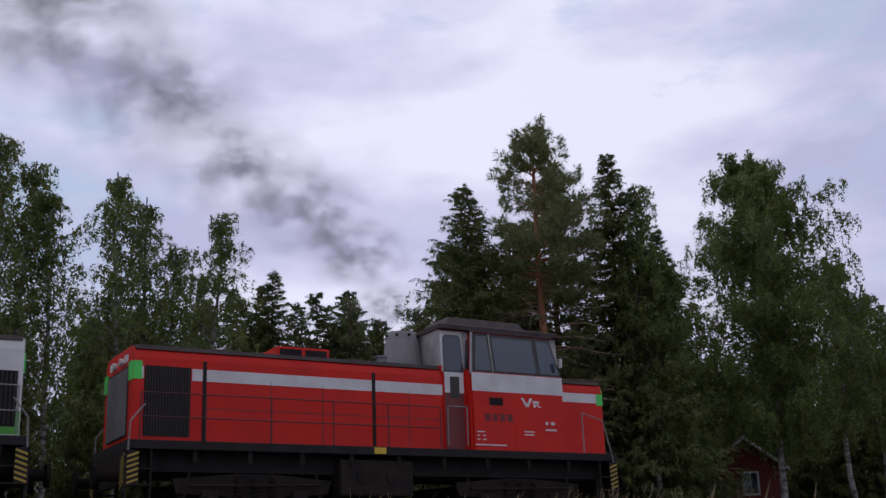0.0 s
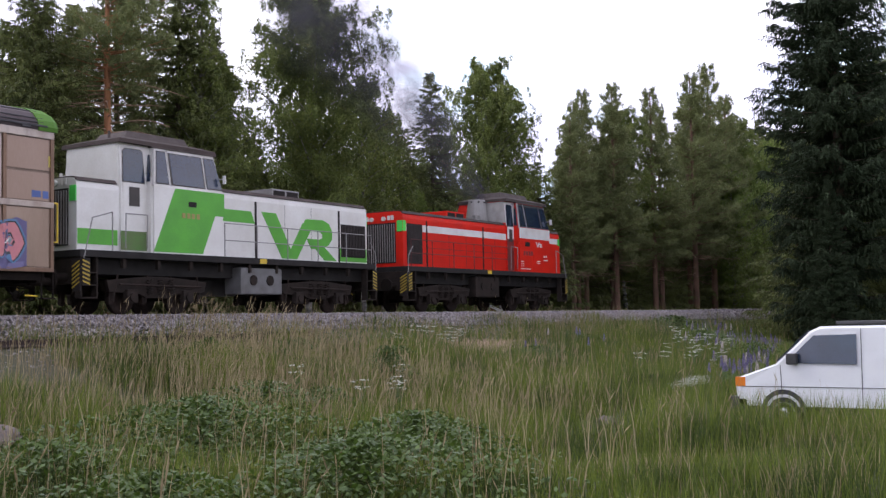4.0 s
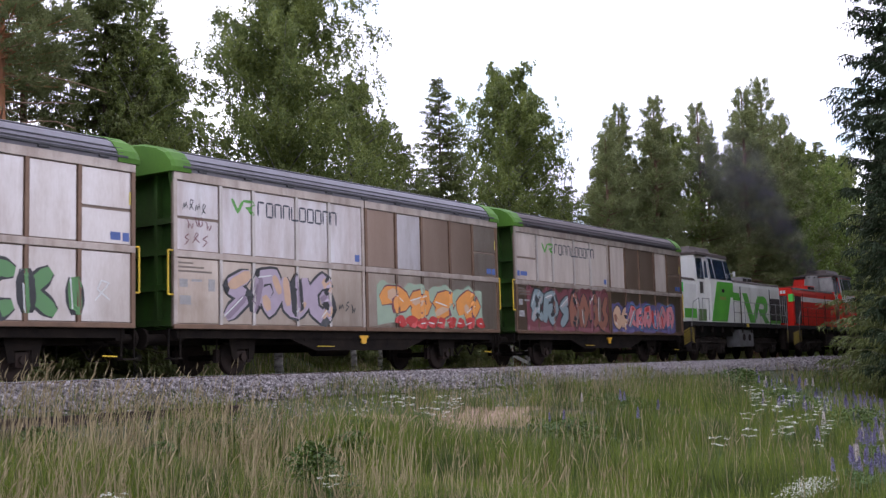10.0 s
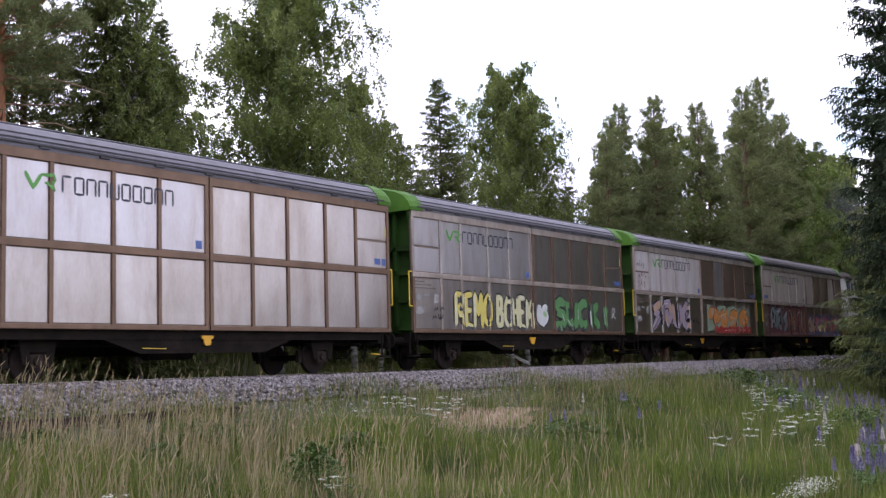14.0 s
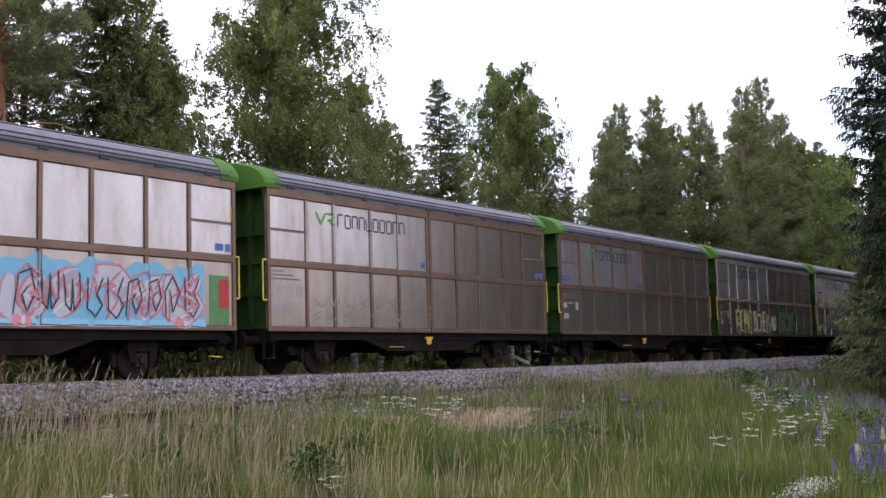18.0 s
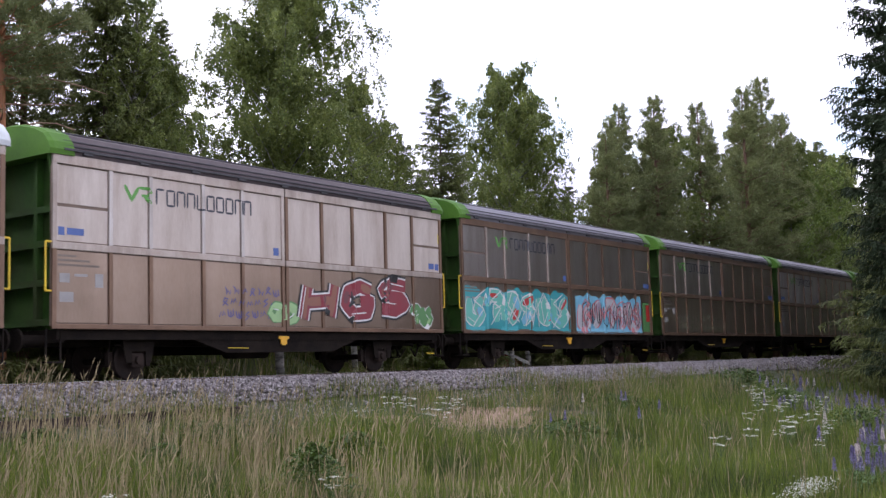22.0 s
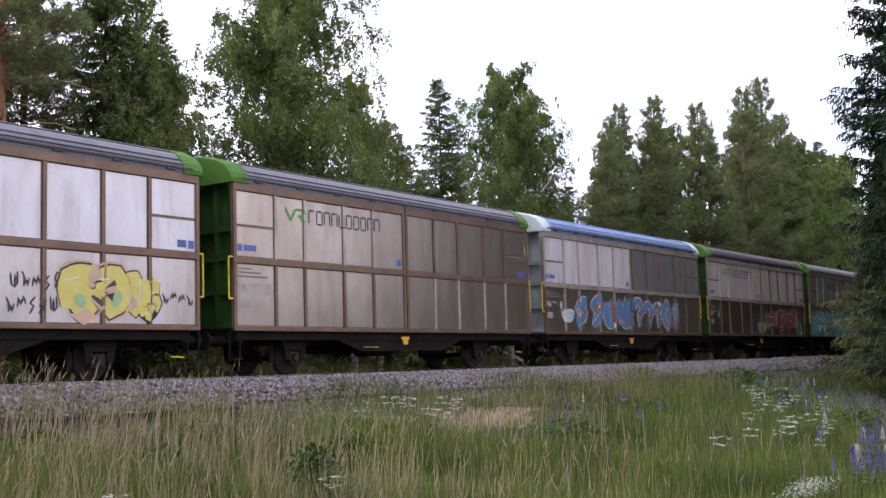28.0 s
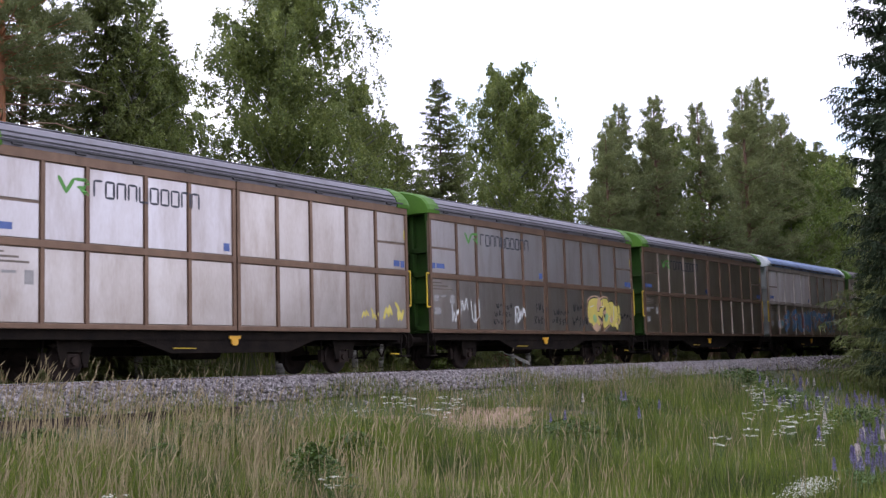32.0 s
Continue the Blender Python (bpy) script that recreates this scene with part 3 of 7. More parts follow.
    for i in range(20):
        k = g.choice([s1, s2, gr, s2])
        tall = {s1: 15.2, s2: 14.3, gr: 17.4}[k]
        again(k, 27 + i * 1.9 + g.uniform(-0.6, 0.6), g.uniform(37.5, 42), g.uniform(0, 360), g.uniform(11.2, 13.2) / tall)
    for i in range(14):
        k = g.choice([s3, s3, yb, s2])
        tall = {s3: 9.5, yb: 9.0, s2: 14.1}[k]
        again(k, -16 + i * 2.4 + g.uniform(-0.8, 0.8), g.uniform(37.5, 40), g.uniform(0, 360), g.uniform(8.0, 9.6) / tall)
    for x, y, k, a, s in ((31.8, 34.5, s1, 50, 0.62), (35.5, 33.5, s2, 90, 0.72), (37.0, 34.0, b1b, 20, 0.9), (39.6, 33.0, s3, 20, 1.05), (43.2, 32.5, s3, 80, 1.0), (46.0, 33.0, b1b, 120, 0.85), (50.5, 31.5, s3, 10, 1.0), (53.5, 30.5, s3, 60, 1.1), (56.5, 31.0, s2, 60, 0.75),
                          (61.0, 31.0, s2, 0, 0.8), (64.0, 31.0, s3, 0, 1.2), (71.5, 29.0, s1, 0, 0.7), (76.5, 29.5, s1, 50, 0.85), (82.0, 29.5, s1, 90, 0.8), (87.0, 29.0, s3, 90, 1.2), (91.5, 29.0, s2, 10, 0.9)):
        again(k, x, y, a, s)
    for i in range(44):
        x = 20 + i * 3.1 + g.uniform(-1, 1)
        y = g.uniform(34.0, 38)
        k = g.choice([s3, s3, yb, s3, b1b])
        tall = {s3: 9.5, yb: 9.0, b1b: 12.5}[k]
        again(k, x, y, g.uniform(0, 360), g.uniform(0.75, 1.1) * 8.4 / tall)
    # camera side of the line: the big spruce, then trees added mostly out of view
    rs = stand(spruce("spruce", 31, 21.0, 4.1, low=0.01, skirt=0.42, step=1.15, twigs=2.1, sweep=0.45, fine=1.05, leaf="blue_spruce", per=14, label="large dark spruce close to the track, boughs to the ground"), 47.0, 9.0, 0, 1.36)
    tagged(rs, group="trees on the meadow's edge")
    # unseen rows added to darken what the wagon sides mirror; later rows kept low
    for i in range(72):
        k = g.choice([s1, gr, s1, s2, b2])
        x = 54 + (i % 9) * 3.2 + g.uniform(-1.2, 1.2) + 0.25 * (14 - (i // 9) * 3.6)
        y = 14 - (i // 9) * 3.6 + g.uniform(-1.2, 1.2)
        c = again(k, x, y - 3.2, g.uniform(0, 360), g.uniform(1.1, 1.3) if i < 27 else g.uniform(0.42, 0.58))
        tagged(c, group="trees on the meadow's edge")
    # row added close to the line to shade the far wagons
    for i in range(22):
        x = 50 + i * 3.4
        tagged(again(g.choice([s1, gr, s2]), x, min(x / 3.6 - 3.6, 15.0), g.uniform(0, 360), g.uniform(0.8, 1.0)), group="trees on the meadow's edge")
    # near-black needles of these copies stand in for shade inside the wood
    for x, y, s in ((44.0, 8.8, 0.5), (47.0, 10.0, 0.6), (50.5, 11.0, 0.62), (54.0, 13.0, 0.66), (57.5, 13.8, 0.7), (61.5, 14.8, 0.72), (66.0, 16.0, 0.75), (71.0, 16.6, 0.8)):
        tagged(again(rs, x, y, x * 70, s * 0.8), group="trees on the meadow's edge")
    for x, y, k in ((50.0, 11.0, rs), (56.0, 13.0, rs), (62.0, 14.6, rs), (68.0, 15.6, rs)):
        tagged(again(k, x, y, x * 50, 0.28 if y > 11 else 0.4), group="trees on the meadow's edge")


forest()


# ---------------------------------------------------------------- the train
def offset(t):
    """x of the front end of the first wagon's body."""
    if t < 7:
        return 29.17 + 6.28 * (t - 7)
    return 66.74 + 6.219 * (t - 13) - 0.007 * (t - 13) ** 2


DIRT = (0.155, 0.105, 0.075)


def wheelset(parent, x, r, mats):
    """An axle with its two wheels, turning about its own middle."""
    bm = bmesh.new()
    rod(bm, (0, -0.85, 0), (0, 0.85, 0), 0.08, n=10)
    ws = part("wheelset", bm, mats[0], parent, "", pose(x, 0, r))
    for s in (-1, 1):
        bm = bmesh.new()
        prof = [(0.80, 0.10), (0.80, r * 0.55), (0.74, r * 0.86), (0.70, r), (0.83, r * 0.985), (0.85, r * 0.9), (0.87, r * 0.55), (0.90, 0.14), (0.90, 0.0)]
        k = 24
        rings = [[(q * math.cos(2 * math.pi * i / k), s * y, q * math.sin(2 * math.pi * i / k)) for i in range(k)] for y, q in prof if q > 0.02]
        loft(bm, rings)
        part("wheel", bm, mats[1], ws, "dark steel wheel with worn rim")
    return ws


WHEELS = []
VEHICLES = []
L_COLS = [1.5, 1.12, 1.6, 1.3, 1.5]
R_COLS = [1.46, 1.3, 1.5, 1.3, 1.5]
HALF, NEAR = 7.18, 1.55


def wagon_mats(spec):
    k = spec["key"]
    up = mat("panel_" + k, spec["panel"], spec["panel2"], rough=spec.get("rough", 0.32), rough2=spec.get("rough", 0.32) + 0.10, metal=spec.get("metal", 0.55), scale=0.9, fine=14, bump=0.012, spread=spec.get("spread", 0.8), stretch=spec.get("streak", (1.5, 1, 0.45)), dent=spec.get("dent", 0.013), grime=((0.26, 0.185, 0.135), 0.48, 0.82))
    return up


def side_walls(ob, spec, y, sgn, full):
    """Two sliding walls on one side: sheet, posts, rails, split panels."""
    frame_m = mat("wagon_frame_" + spec.get("frame", "brown"), *{"brown": (DIRT, (0.27, 0.20, 0.16)), "pale": ((0.36, 0.30, 0.25), (0.22, 0.16, 0.125)), "dark": ((0.10, 0.068, 0.05), (0.17, 0.12, 0.09))}[spec.get("frame", "brown")],
                  rough=0.6, metal=0.15, scale=1.5, fine=20, bump=0.1, spread=0.6, grime=((0.09, 0.06, 0.042), 0.45, 0.78))
    rib = {}
    for key in ("brown", "pale", "white", "dark"):
        rib[key] = mat("wagon_rib_" + key, *{"brown": ((0.24, 0.150, 0.098), (0.15, 0.090, 0.060)), "pale": ((0.55, 0.48, 0.43), (0.36, 0.28, 0.23)), "white": ((0.64, 0.60, 0.57), (0.48, 0.42, 0.38)), "dark": ((0.13, 0.09, 0.07), (0.20, 0.145, 0.11))}[key],
                       rough=0.45, metal=0.5, scale=1.5, fine=20, bump=0.08, spread=0.6, grime=((0.10, 0.066, 0.046), 0.45, 0.78))
    up_l = wagon_mats(spec)
    up_r = wagon_mats(spec["right"]) if "right" in spec else up_l
    low = wagon_mats(spec["low"]) if "low" in spec else up_l
    for name, x0, x1, cols, um, lm_, split in (("sliding_wall", -HALF, -0.02, L_COLS, up_l, low, 0), ("sliding_wall", 0.02, HALF, R_COLS, up_r, low if "low" in spec else up_r, len(R_COLS) - 1)):
        bm = bmesh.new()
        y_in = y - sgn * 0.10
        ya, yb = sorted((y_in, y - sgn * 0.05))
        box(bm, x0, x1, ya, yb, 1.20, 4.92)
        wall = part(name, bm, frame_m, ob, spec.get("label_" + ("l" if x0 < -1 else "r"), ""))
        # panels, each a sheet of its own
        k = (x1 - x0) / sum(cols)
        x = x0
        if full:
            for i, w in enumerate(cols):
                w *= k
                a, b = x + 0.078, x + w - 0.078
                rows = [(1.275, 2.825, lm_)]
                rows += [(3.035, 3.78, um), (3.85, 4.685, um)] if i == split else [(3.035, 4.685, um)]
                for z0, z1, m in rows:
                    bm = bmesh.new()
                    p0, p1 = sorted((y - sgn * 0.055, y - sgn * 0.038))
                    box(bm, a, b, p0, p1, z0, z1, 0.006)
                    pm = m
                    alt = spec.get("alt")
                    if alt and z0 > 3 and (("l" if x0 < -1 else "r") + str(i)) in alt:
                        pm = wagon_mats(alt[("l" if x0 < -1 else "r") + str(i)])
                    part("panel", bm, pm, wall)
                x += w
        else:
            bm = bmesh.new()
            p0, p1 = sorted((y - sgn * 0.055, y - sgn * 0.038))
            box(bm, x0 + 0.06, x1 - 0.06, p0, p1, 1.26, 2.84)
            box(bm, x0 + 0.06, x1 - 0.06, p0, p1, 3.02, 4.70)
            part("panel", bm, um, wall)
        # posts and rails stand proud
        tone = spec.get("ribs", ("brown", "brown", "brown", "brown"))
        tone = tone[:2] if x0 < -1 else tone[2:]
        for row, (za, zb) in enumerate(((3.0, 4.72), (1.20, 2.86))):
            x = x0
            p0, p1 = sorted((y - sgn * 0.06, y))
            for i, w in enumerate([0.0] + cols):
                x += w * k
                c = min(max(x, x0 + 0.055), x1 - 0.055)
                h = 0.05 if 0 < i < len(cols) else 0.055
                bm = bmesh.new()
                box(bm, c - h, c + h, p0, p1, za, zb, 0.012)
                part("wall_post", bm, rib[tone[row] if 0 < i < len(cols) else "brown" if tone[row] != "white" else "pale"], wall)
        bm = bmesh.new()
        p0, p1 = sorted((y - sgn * 0.0625, y - sgn * 0.045))
        box(bm, x0 + 0.05, x1 - 0.05, p0, p1, 4.935, 4.985)
        part("top_strip", bm, rib["white"], wall, "pale strip under the eave")
        bm = bmesh.new()
        p0, p1 = sorted((y - sgn * 0.062, y + sgn * 0.004))
        box(bm, x0, x1, p0, p1, 2.85, 3.01, 0.015)
        box(bm, x0, x1, p0, p1, 4.71, 4.93, 0.012)
        part("wall_frame", bm, rib["brown"] if "ribs" not in spec or spec["ribs"][0] != "white" else rib["pale"], wall, "dirty brown rails")
        bm = bmesh.new()
        box(bm, x0, x1, p0, p1, 1.14, 1.25, 0.012)
        part("sill_rail", bm, rib["brown"], wall)


def wagon(spec):
    """A two-axle wagon with sliding walls and a rounded roof."""
    ob = thing("covered_goods_wagon", Matrix(), spec["label"], "goods wagon", "wagons of the train")
    # sooty black, lowered further so the colour carries the shade under the wagon
    black = mat("underframe_black", (0.011, 0.0095, 0.009), (0.026, 0.020, 0.016), rough=0.9, scale=2.5, fine=20, bump=0.3, spec=0.06)
    rust = mat("axle_rust", (0.050, 0.034, 0.027), (0.022, 0.018, 0.016), rough=0.75, metal=0.3, scale=3, fine=20, bump=0.2, spec=0.2)
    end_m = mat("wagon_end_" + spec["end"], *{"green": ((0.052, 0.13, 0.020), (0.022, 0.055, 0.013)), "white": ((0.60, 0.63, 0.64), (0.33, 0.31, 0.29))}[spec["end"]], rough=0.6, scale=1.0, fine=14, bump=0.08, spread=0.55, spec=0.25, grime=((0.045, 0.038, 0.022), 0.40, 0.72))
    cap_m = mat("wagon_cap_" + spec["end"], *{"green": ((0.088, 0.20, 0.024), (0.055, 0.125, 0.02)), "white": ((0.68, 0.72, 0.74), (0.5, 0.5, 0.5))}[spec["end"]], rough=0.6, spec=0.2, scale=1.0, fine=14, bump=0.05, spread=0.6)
    roof_m = mat("roof_" + spec["roof"], *{"grey": ((0.235, 0.225, 0.255), (0.15, 0.14, 0.16)), "brown": ((0.085, 0.062, 0.066), (0.055, 0.042, 0.045)), "blue": ((0.14, 0.24, 0.48), (0.25, 0.32, 0.48))}[spec["roof"]],
                 rough=0.55, metal=0.3, spec=0.3, scale=0.7, fine=12, bump=0.05, spread=0.6, stretch=(0.25, 1, 1), grime=((0.10, 0.082, 0.082), 0.48, 0.82))
    dark = mat("roof_gutter", (0.03, 0.03, 0.035), (0.07, 0.065, 0.07), rough=0.6)
    # body core and floor
    bm = bmesh.new()
    box(bm, -HALF + 0.42, HALF - 0.42, -NEAR + 0.11, NEAR - 0.11, 1.15, 4.95)
    part("body", bm, end_m, ob)
    for sgn, y, full in ((-1, -NEAR, True), (1, NEAR, False)):
        side_walls(ob, spec, y, sgn, full)
    # roof between the end caps
    arc = [(-1.56, 4.92), (-1.57, 5.03), (-1.50, 5.19), (-1.32, 5.39), (-1.0, 5.54), (-0.5, 5.66), (0, 5.70), (0.5, 5.66), (1.0, 5.54), (1.32, 5.39), (1.50, 5.19), (1.57, 5.03), (1.56, 4.92)]
    bm = bmesh.new()
    loft(bm, [[(x, y, z) for y, z in arc] for x in (-HALF + 0.30, 0, HALF - 0.30)])
    roof = part("roof", bm, roof_m, ob, {"grey": "grey metal roof", "brown": "dull brown roof", "blue": "blue metal roof"}[spec["roof"]])
    bm = bmesh.new()
    for y, z in ((-1.545, 5.12), (-1.47, 5.24), (-1.18, 5.47), (1.18, 5.47)):
        box(bm, -HALF + 0.32, HALF - 0.32, y - 0.012, y + 0.012, z - 0.012, z + 0.012)
    part("roof_rib", bm, dark if spec["roof"] != "blue" else roof_m, roof, "long seams of the roof")
    bm = bmesh.new()
    for s in (-1, 1):
        box(bm, -HALF + 0.25, HALF - 0.25, s * 1.585 - 0.025, s * 1.585 + 0.025, 5.00, 5.055, 0.01)
    part("gutter", bm, dark, roof, "black roof edge rail")
    bm = bmesh.new()
    for i in range(9):
        x = -6.3 + i * 1.57
        for s in (-1, 1):
            box(bm, x - 0.13, x + 0.13, s * 1.575 - 0.03, s * 1.575 + 0.03, 4.95, 4.998)
    tagged(part("roller", bm, dark, ob, "small black wall rollers"), kind="stuff")
    # ends: cap over the roof, recessed ribbed end wall
    for s in (-1, 1):
        bm = bmesh.new()
        big = [(y * 1.02, (z - 4.92) * 1.06 + 4.90) for y, z in arc]
        loft(bm, [[(s * (HALF - 0.52), y, z) for y, z in big], [(s * (HALF - 0.02), y, z) for y, z in big], [(s * (HALF + 0.10), y * 0.985, 4.9 + (z - 4.9) * 0.93) for y, z in big]])
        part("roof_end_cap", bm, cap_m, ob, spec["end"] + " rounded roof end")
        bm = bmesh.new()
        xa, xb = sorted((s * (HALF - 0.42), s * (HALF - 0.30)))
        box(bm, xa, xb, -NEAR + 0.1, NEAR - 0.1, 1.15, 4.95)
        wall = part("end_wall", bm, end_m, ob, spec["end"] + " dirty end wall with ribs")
        bm = bmesh.new()
        xa, xb = sorted((s * (HALF - 0.30), s * (HALF - 0.13)))
        for y in (-1.38, -0.75, 0.75, 1.38):
            box(bm, xa, xb, y - 0.06, y + 0.06, 1.2, 4.9, 0.01)
        for z in (1.3, 2.15, 3.0, 3.75):
            box(bm, xa, s * (HALF - 0.16) if s > 0 else xb, -1.45, 1.45, z - 0.07, z + 0.07)
        # raking gussets at the top
        for y in (-1.44, 1.44):
            prism(bm, [(s * (HALF - 0.3), 4.9), (s * (HALF + 0.04), 4.9), (s * (HALF - 0.12), 3.9), (s * (HALF - 0.3), 3.7)], y - 0.05, y + 0.05)
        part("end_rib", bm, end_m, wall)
        bm = bmesh.new()
        bx = s * (HALF + 0.14)
        yel = mat("yellow_paint", (0.75, 0.52, 0.03), (0.55, 0.38, 0.04), rough=0.45)
        bar(bm, [(s * (HALF - 0.1), -1.50, 3.0), (bx, -1.50, 3.0), (bx, -1.50, 1.95), (s * (HALF - 0.1), -1.50, 1.95)], 0.025)
        part("handrail", bm, yel, ob, "yellow handrail")
        # buffers, coupling, steps
        for y in (-0.87, 0.87):
            bm = bmesh.new()
            rod(bm, (s * (HALF - 0.3), y, 0.92), (s * (HALF + 0.385), y, 0.92), 0.11, n=12)
            rod(bm, (s * (HALF + 0.38), y, 0.92), (s * (HALF + 0.44), y, 0.92), 0.25, n=16)
            part("buffer", bm, black, ob, "black round buffer")
        bm = bmesh.new()
        bar(bm, [(s * (HALF - 0.3), 0, 0.9), (s * (HALF + 0.2), 0, 0.85), (s * (HALF + 0.42), 0, 0.8)], 0.06)
        bar(bm, [(s * (HALF - 0.1), 0.35, 0.85), (s * (HALF + 0.15), 0.33, 0.45), (s * (HALF + 0.42), 0.3, 0.7)], 0.03)
        part("coupling", bm, black, ob)
        for y in (-1.42, 1.42):
            bm = bmesh.new()
            box(bm, s * (HALF - 0.12) - 0.2, s * (HALF - 0.12) + 0.2, y - 0.1, y + 0.1, 0.42, 0.46)
            for d in (-0.18, 0.18):
                box(bm, s * (HALF - 0.12) + d - 0.015, s * (HALF - 0.12) + d + 0.015, y - 0.02, y + 0.02, 0.44, 1.15)
            part("step", bm, black, ob)
    # underframe: sills, trussed girder, brake gear
    bm = bmesh.new()
    box(bm, -HALF + 0.2, HALF - 0.2, -1.42, -1.30, 0.92, 1.16)
    box(bm, -HALF + 0.2, HALF - 0.2, 1.30, 1.42, 0.92, 1.16)
    box(bm, -HALF + 0.2, HALF - 0.2, -0.35, 0.35, 0.80, 1.14)
    for x in (-HALF + 0.35, -2.4, 0, 2.4, HALF - 0.35):
        box(bm, x - 0.09, x + 0.09, -1.4, 1.4, 0.86, 1.14)
    part("underframe", bm, black, ob, "sooty black underframe, colour darkened for the shade beneath")
    for y in (-1.36, 1.36):
        bm = bmesh.new()
        prism(bm, [(-3.1, 0.93), (-2.0, 0.60), (2.0, 0.60), (3.1, 0.93)], y - 0.03, y + 0.03)
        part("side_girder", bm, black, ob)
    bm = bmesh.new()
    rod(bm, (-1.2, -0.55, 0.66), (0.2, -0.55, 0.66), 0.2, n=14)
    part("air_tank", bm, black, ob)
    bm = bmesh.new()
    prism(bm, [(-0.19, 1.02), (0.19, 1.02), (0.19, 0.95), (0.11, 0.93), (0.11, 0.82), (0.05, 0.78), (-0.05, 0.78), (-0.11, 0.82), (-0.11, 0.93), (-0.19, 0.95)], -1.46, -1.42)
    part("label_plate", bm, mat("yellow_plate", (0.8, 0.42, 0.03), (0.6, 0.33, 0.05), rough=0.5), ob, "yellow lever plate")
    bm = bmesh.new()
    bar(bm, [(-2.0, -1.45, 0.72), (-1.3, -1.45, 0.71)], 0.012)
    part("brake_lever", bm, mat("yellow_paint", (0.75, 0.52, 0.03)), ob)
    bm = bmesh.new()
    bar(bm, [(6.35, -1.44, 0.52), (6.75, -1.44, 0.50)], 0.018)
    part("brake_lever", bm, mat("yellow_paint", (0.75, 0.52, 0.03)), ob)
    for x in (-4.55, 4.55):
        WHEELS.append((wheelset(ob, x, 0.46, (black, rust)), x, 0.46, 0.0))
        for s in (-1, 1):
            bm = bmesh.new()
            box(bm, x - 0.16, x + 0.16, s * 1.02 - 0.1, s * 1.02 + 0.1, 0.30, 0.62, 0.03)
            rod(bm, (x, s * 1.1, 0.46), (x, s * 1.2, 0.46), 0.10, n=10)
            part("axle_box", bm, rust, ob, "rusty axle box")
            bm = bmesh.new()
            for i in range(5):
                w = 0.58 - 0.09 * i
                box(bm, x - w, x + w, s * 1.02 - 0.05, s * 1.02 + 0.05, 0.80 - 0.028 * i, 0.826 - 0.028 * i)
            part("leaf_spring", bm, black, ob)
            bm = bmesh.new()
            prism(bm, [(x - 0.48, 0.95), (x - 0.36, 0.40), (x - 0.20, 0.40), (x - 0.20, 0.66), (x + 0.20, 0.66), (x + 0.20, 0.40), (x + 0.36, 0.40), (x + 0.48, 0.95)], s * 1.13, s * 1.16)
            part("axle_guard", bm, black, ob)
            for d in (-0.55, 0.55):
                bm = bmesh.new()
                box(bm, x + d - 0.06, x + d + 0.06, s * 0.76 - 0.06, s * 0.76 + 0.06, 0.32, 0.66)
                rod(bm, (x + d, s * 0.76, 0.62), (x + d * 0.9, s * 0.76, 0.95), 0.025)
                part("brake_block", bm, rust, ob)
    VEHICLES.append((ob, spec["u"], False))
    return ob


SILVER = dict(key="silver", panel=(0.60, 0.565, 0.55), panel2=(0.38, 0.315, 0.27), metal=0.9, rough=0.26)
CLEAN = dict(key="clean", panel=(0.66, 0.635, 0.66), panel2=(0.47, 0.415, 0.395), metal=0.8, rough=0.30)
WHITE = dict(key="white", panel=(0.76, 0.74, 0.76), panel2=(0.46, 0.36, 0.32), metal=0.15, rough=0.4, dent=0.004, spread=0.75, streak=(2.6, 1, 0.4))
CREAM = dict(key="cream", panel=(0.66, 0.585, 0.53), panel2=(0.42, 0.34, 0.28), metal=0.2, rough=0.42, dent=0.004, spread=0.75, streak=(2.6, 1, 0.4))
BROWN = dict(key="brown", panel=(0.24, 0.165, 0.12), panel2=(0.34, 0.25, 0.20), metal=0.7, rough=0.30, dent=0.005)
MUD = dict(key="mud", panel=(0.33, 0.25, 0.195), panel2=(0.21, 0.15, 0.11), metal=0.85, rough=0.26)
DULL = dict(key="dull", panel=(0.52, 0.455, 0.395), panel2=(0.34, 0.265, 0.21), metal=0.9, rough=0.27)


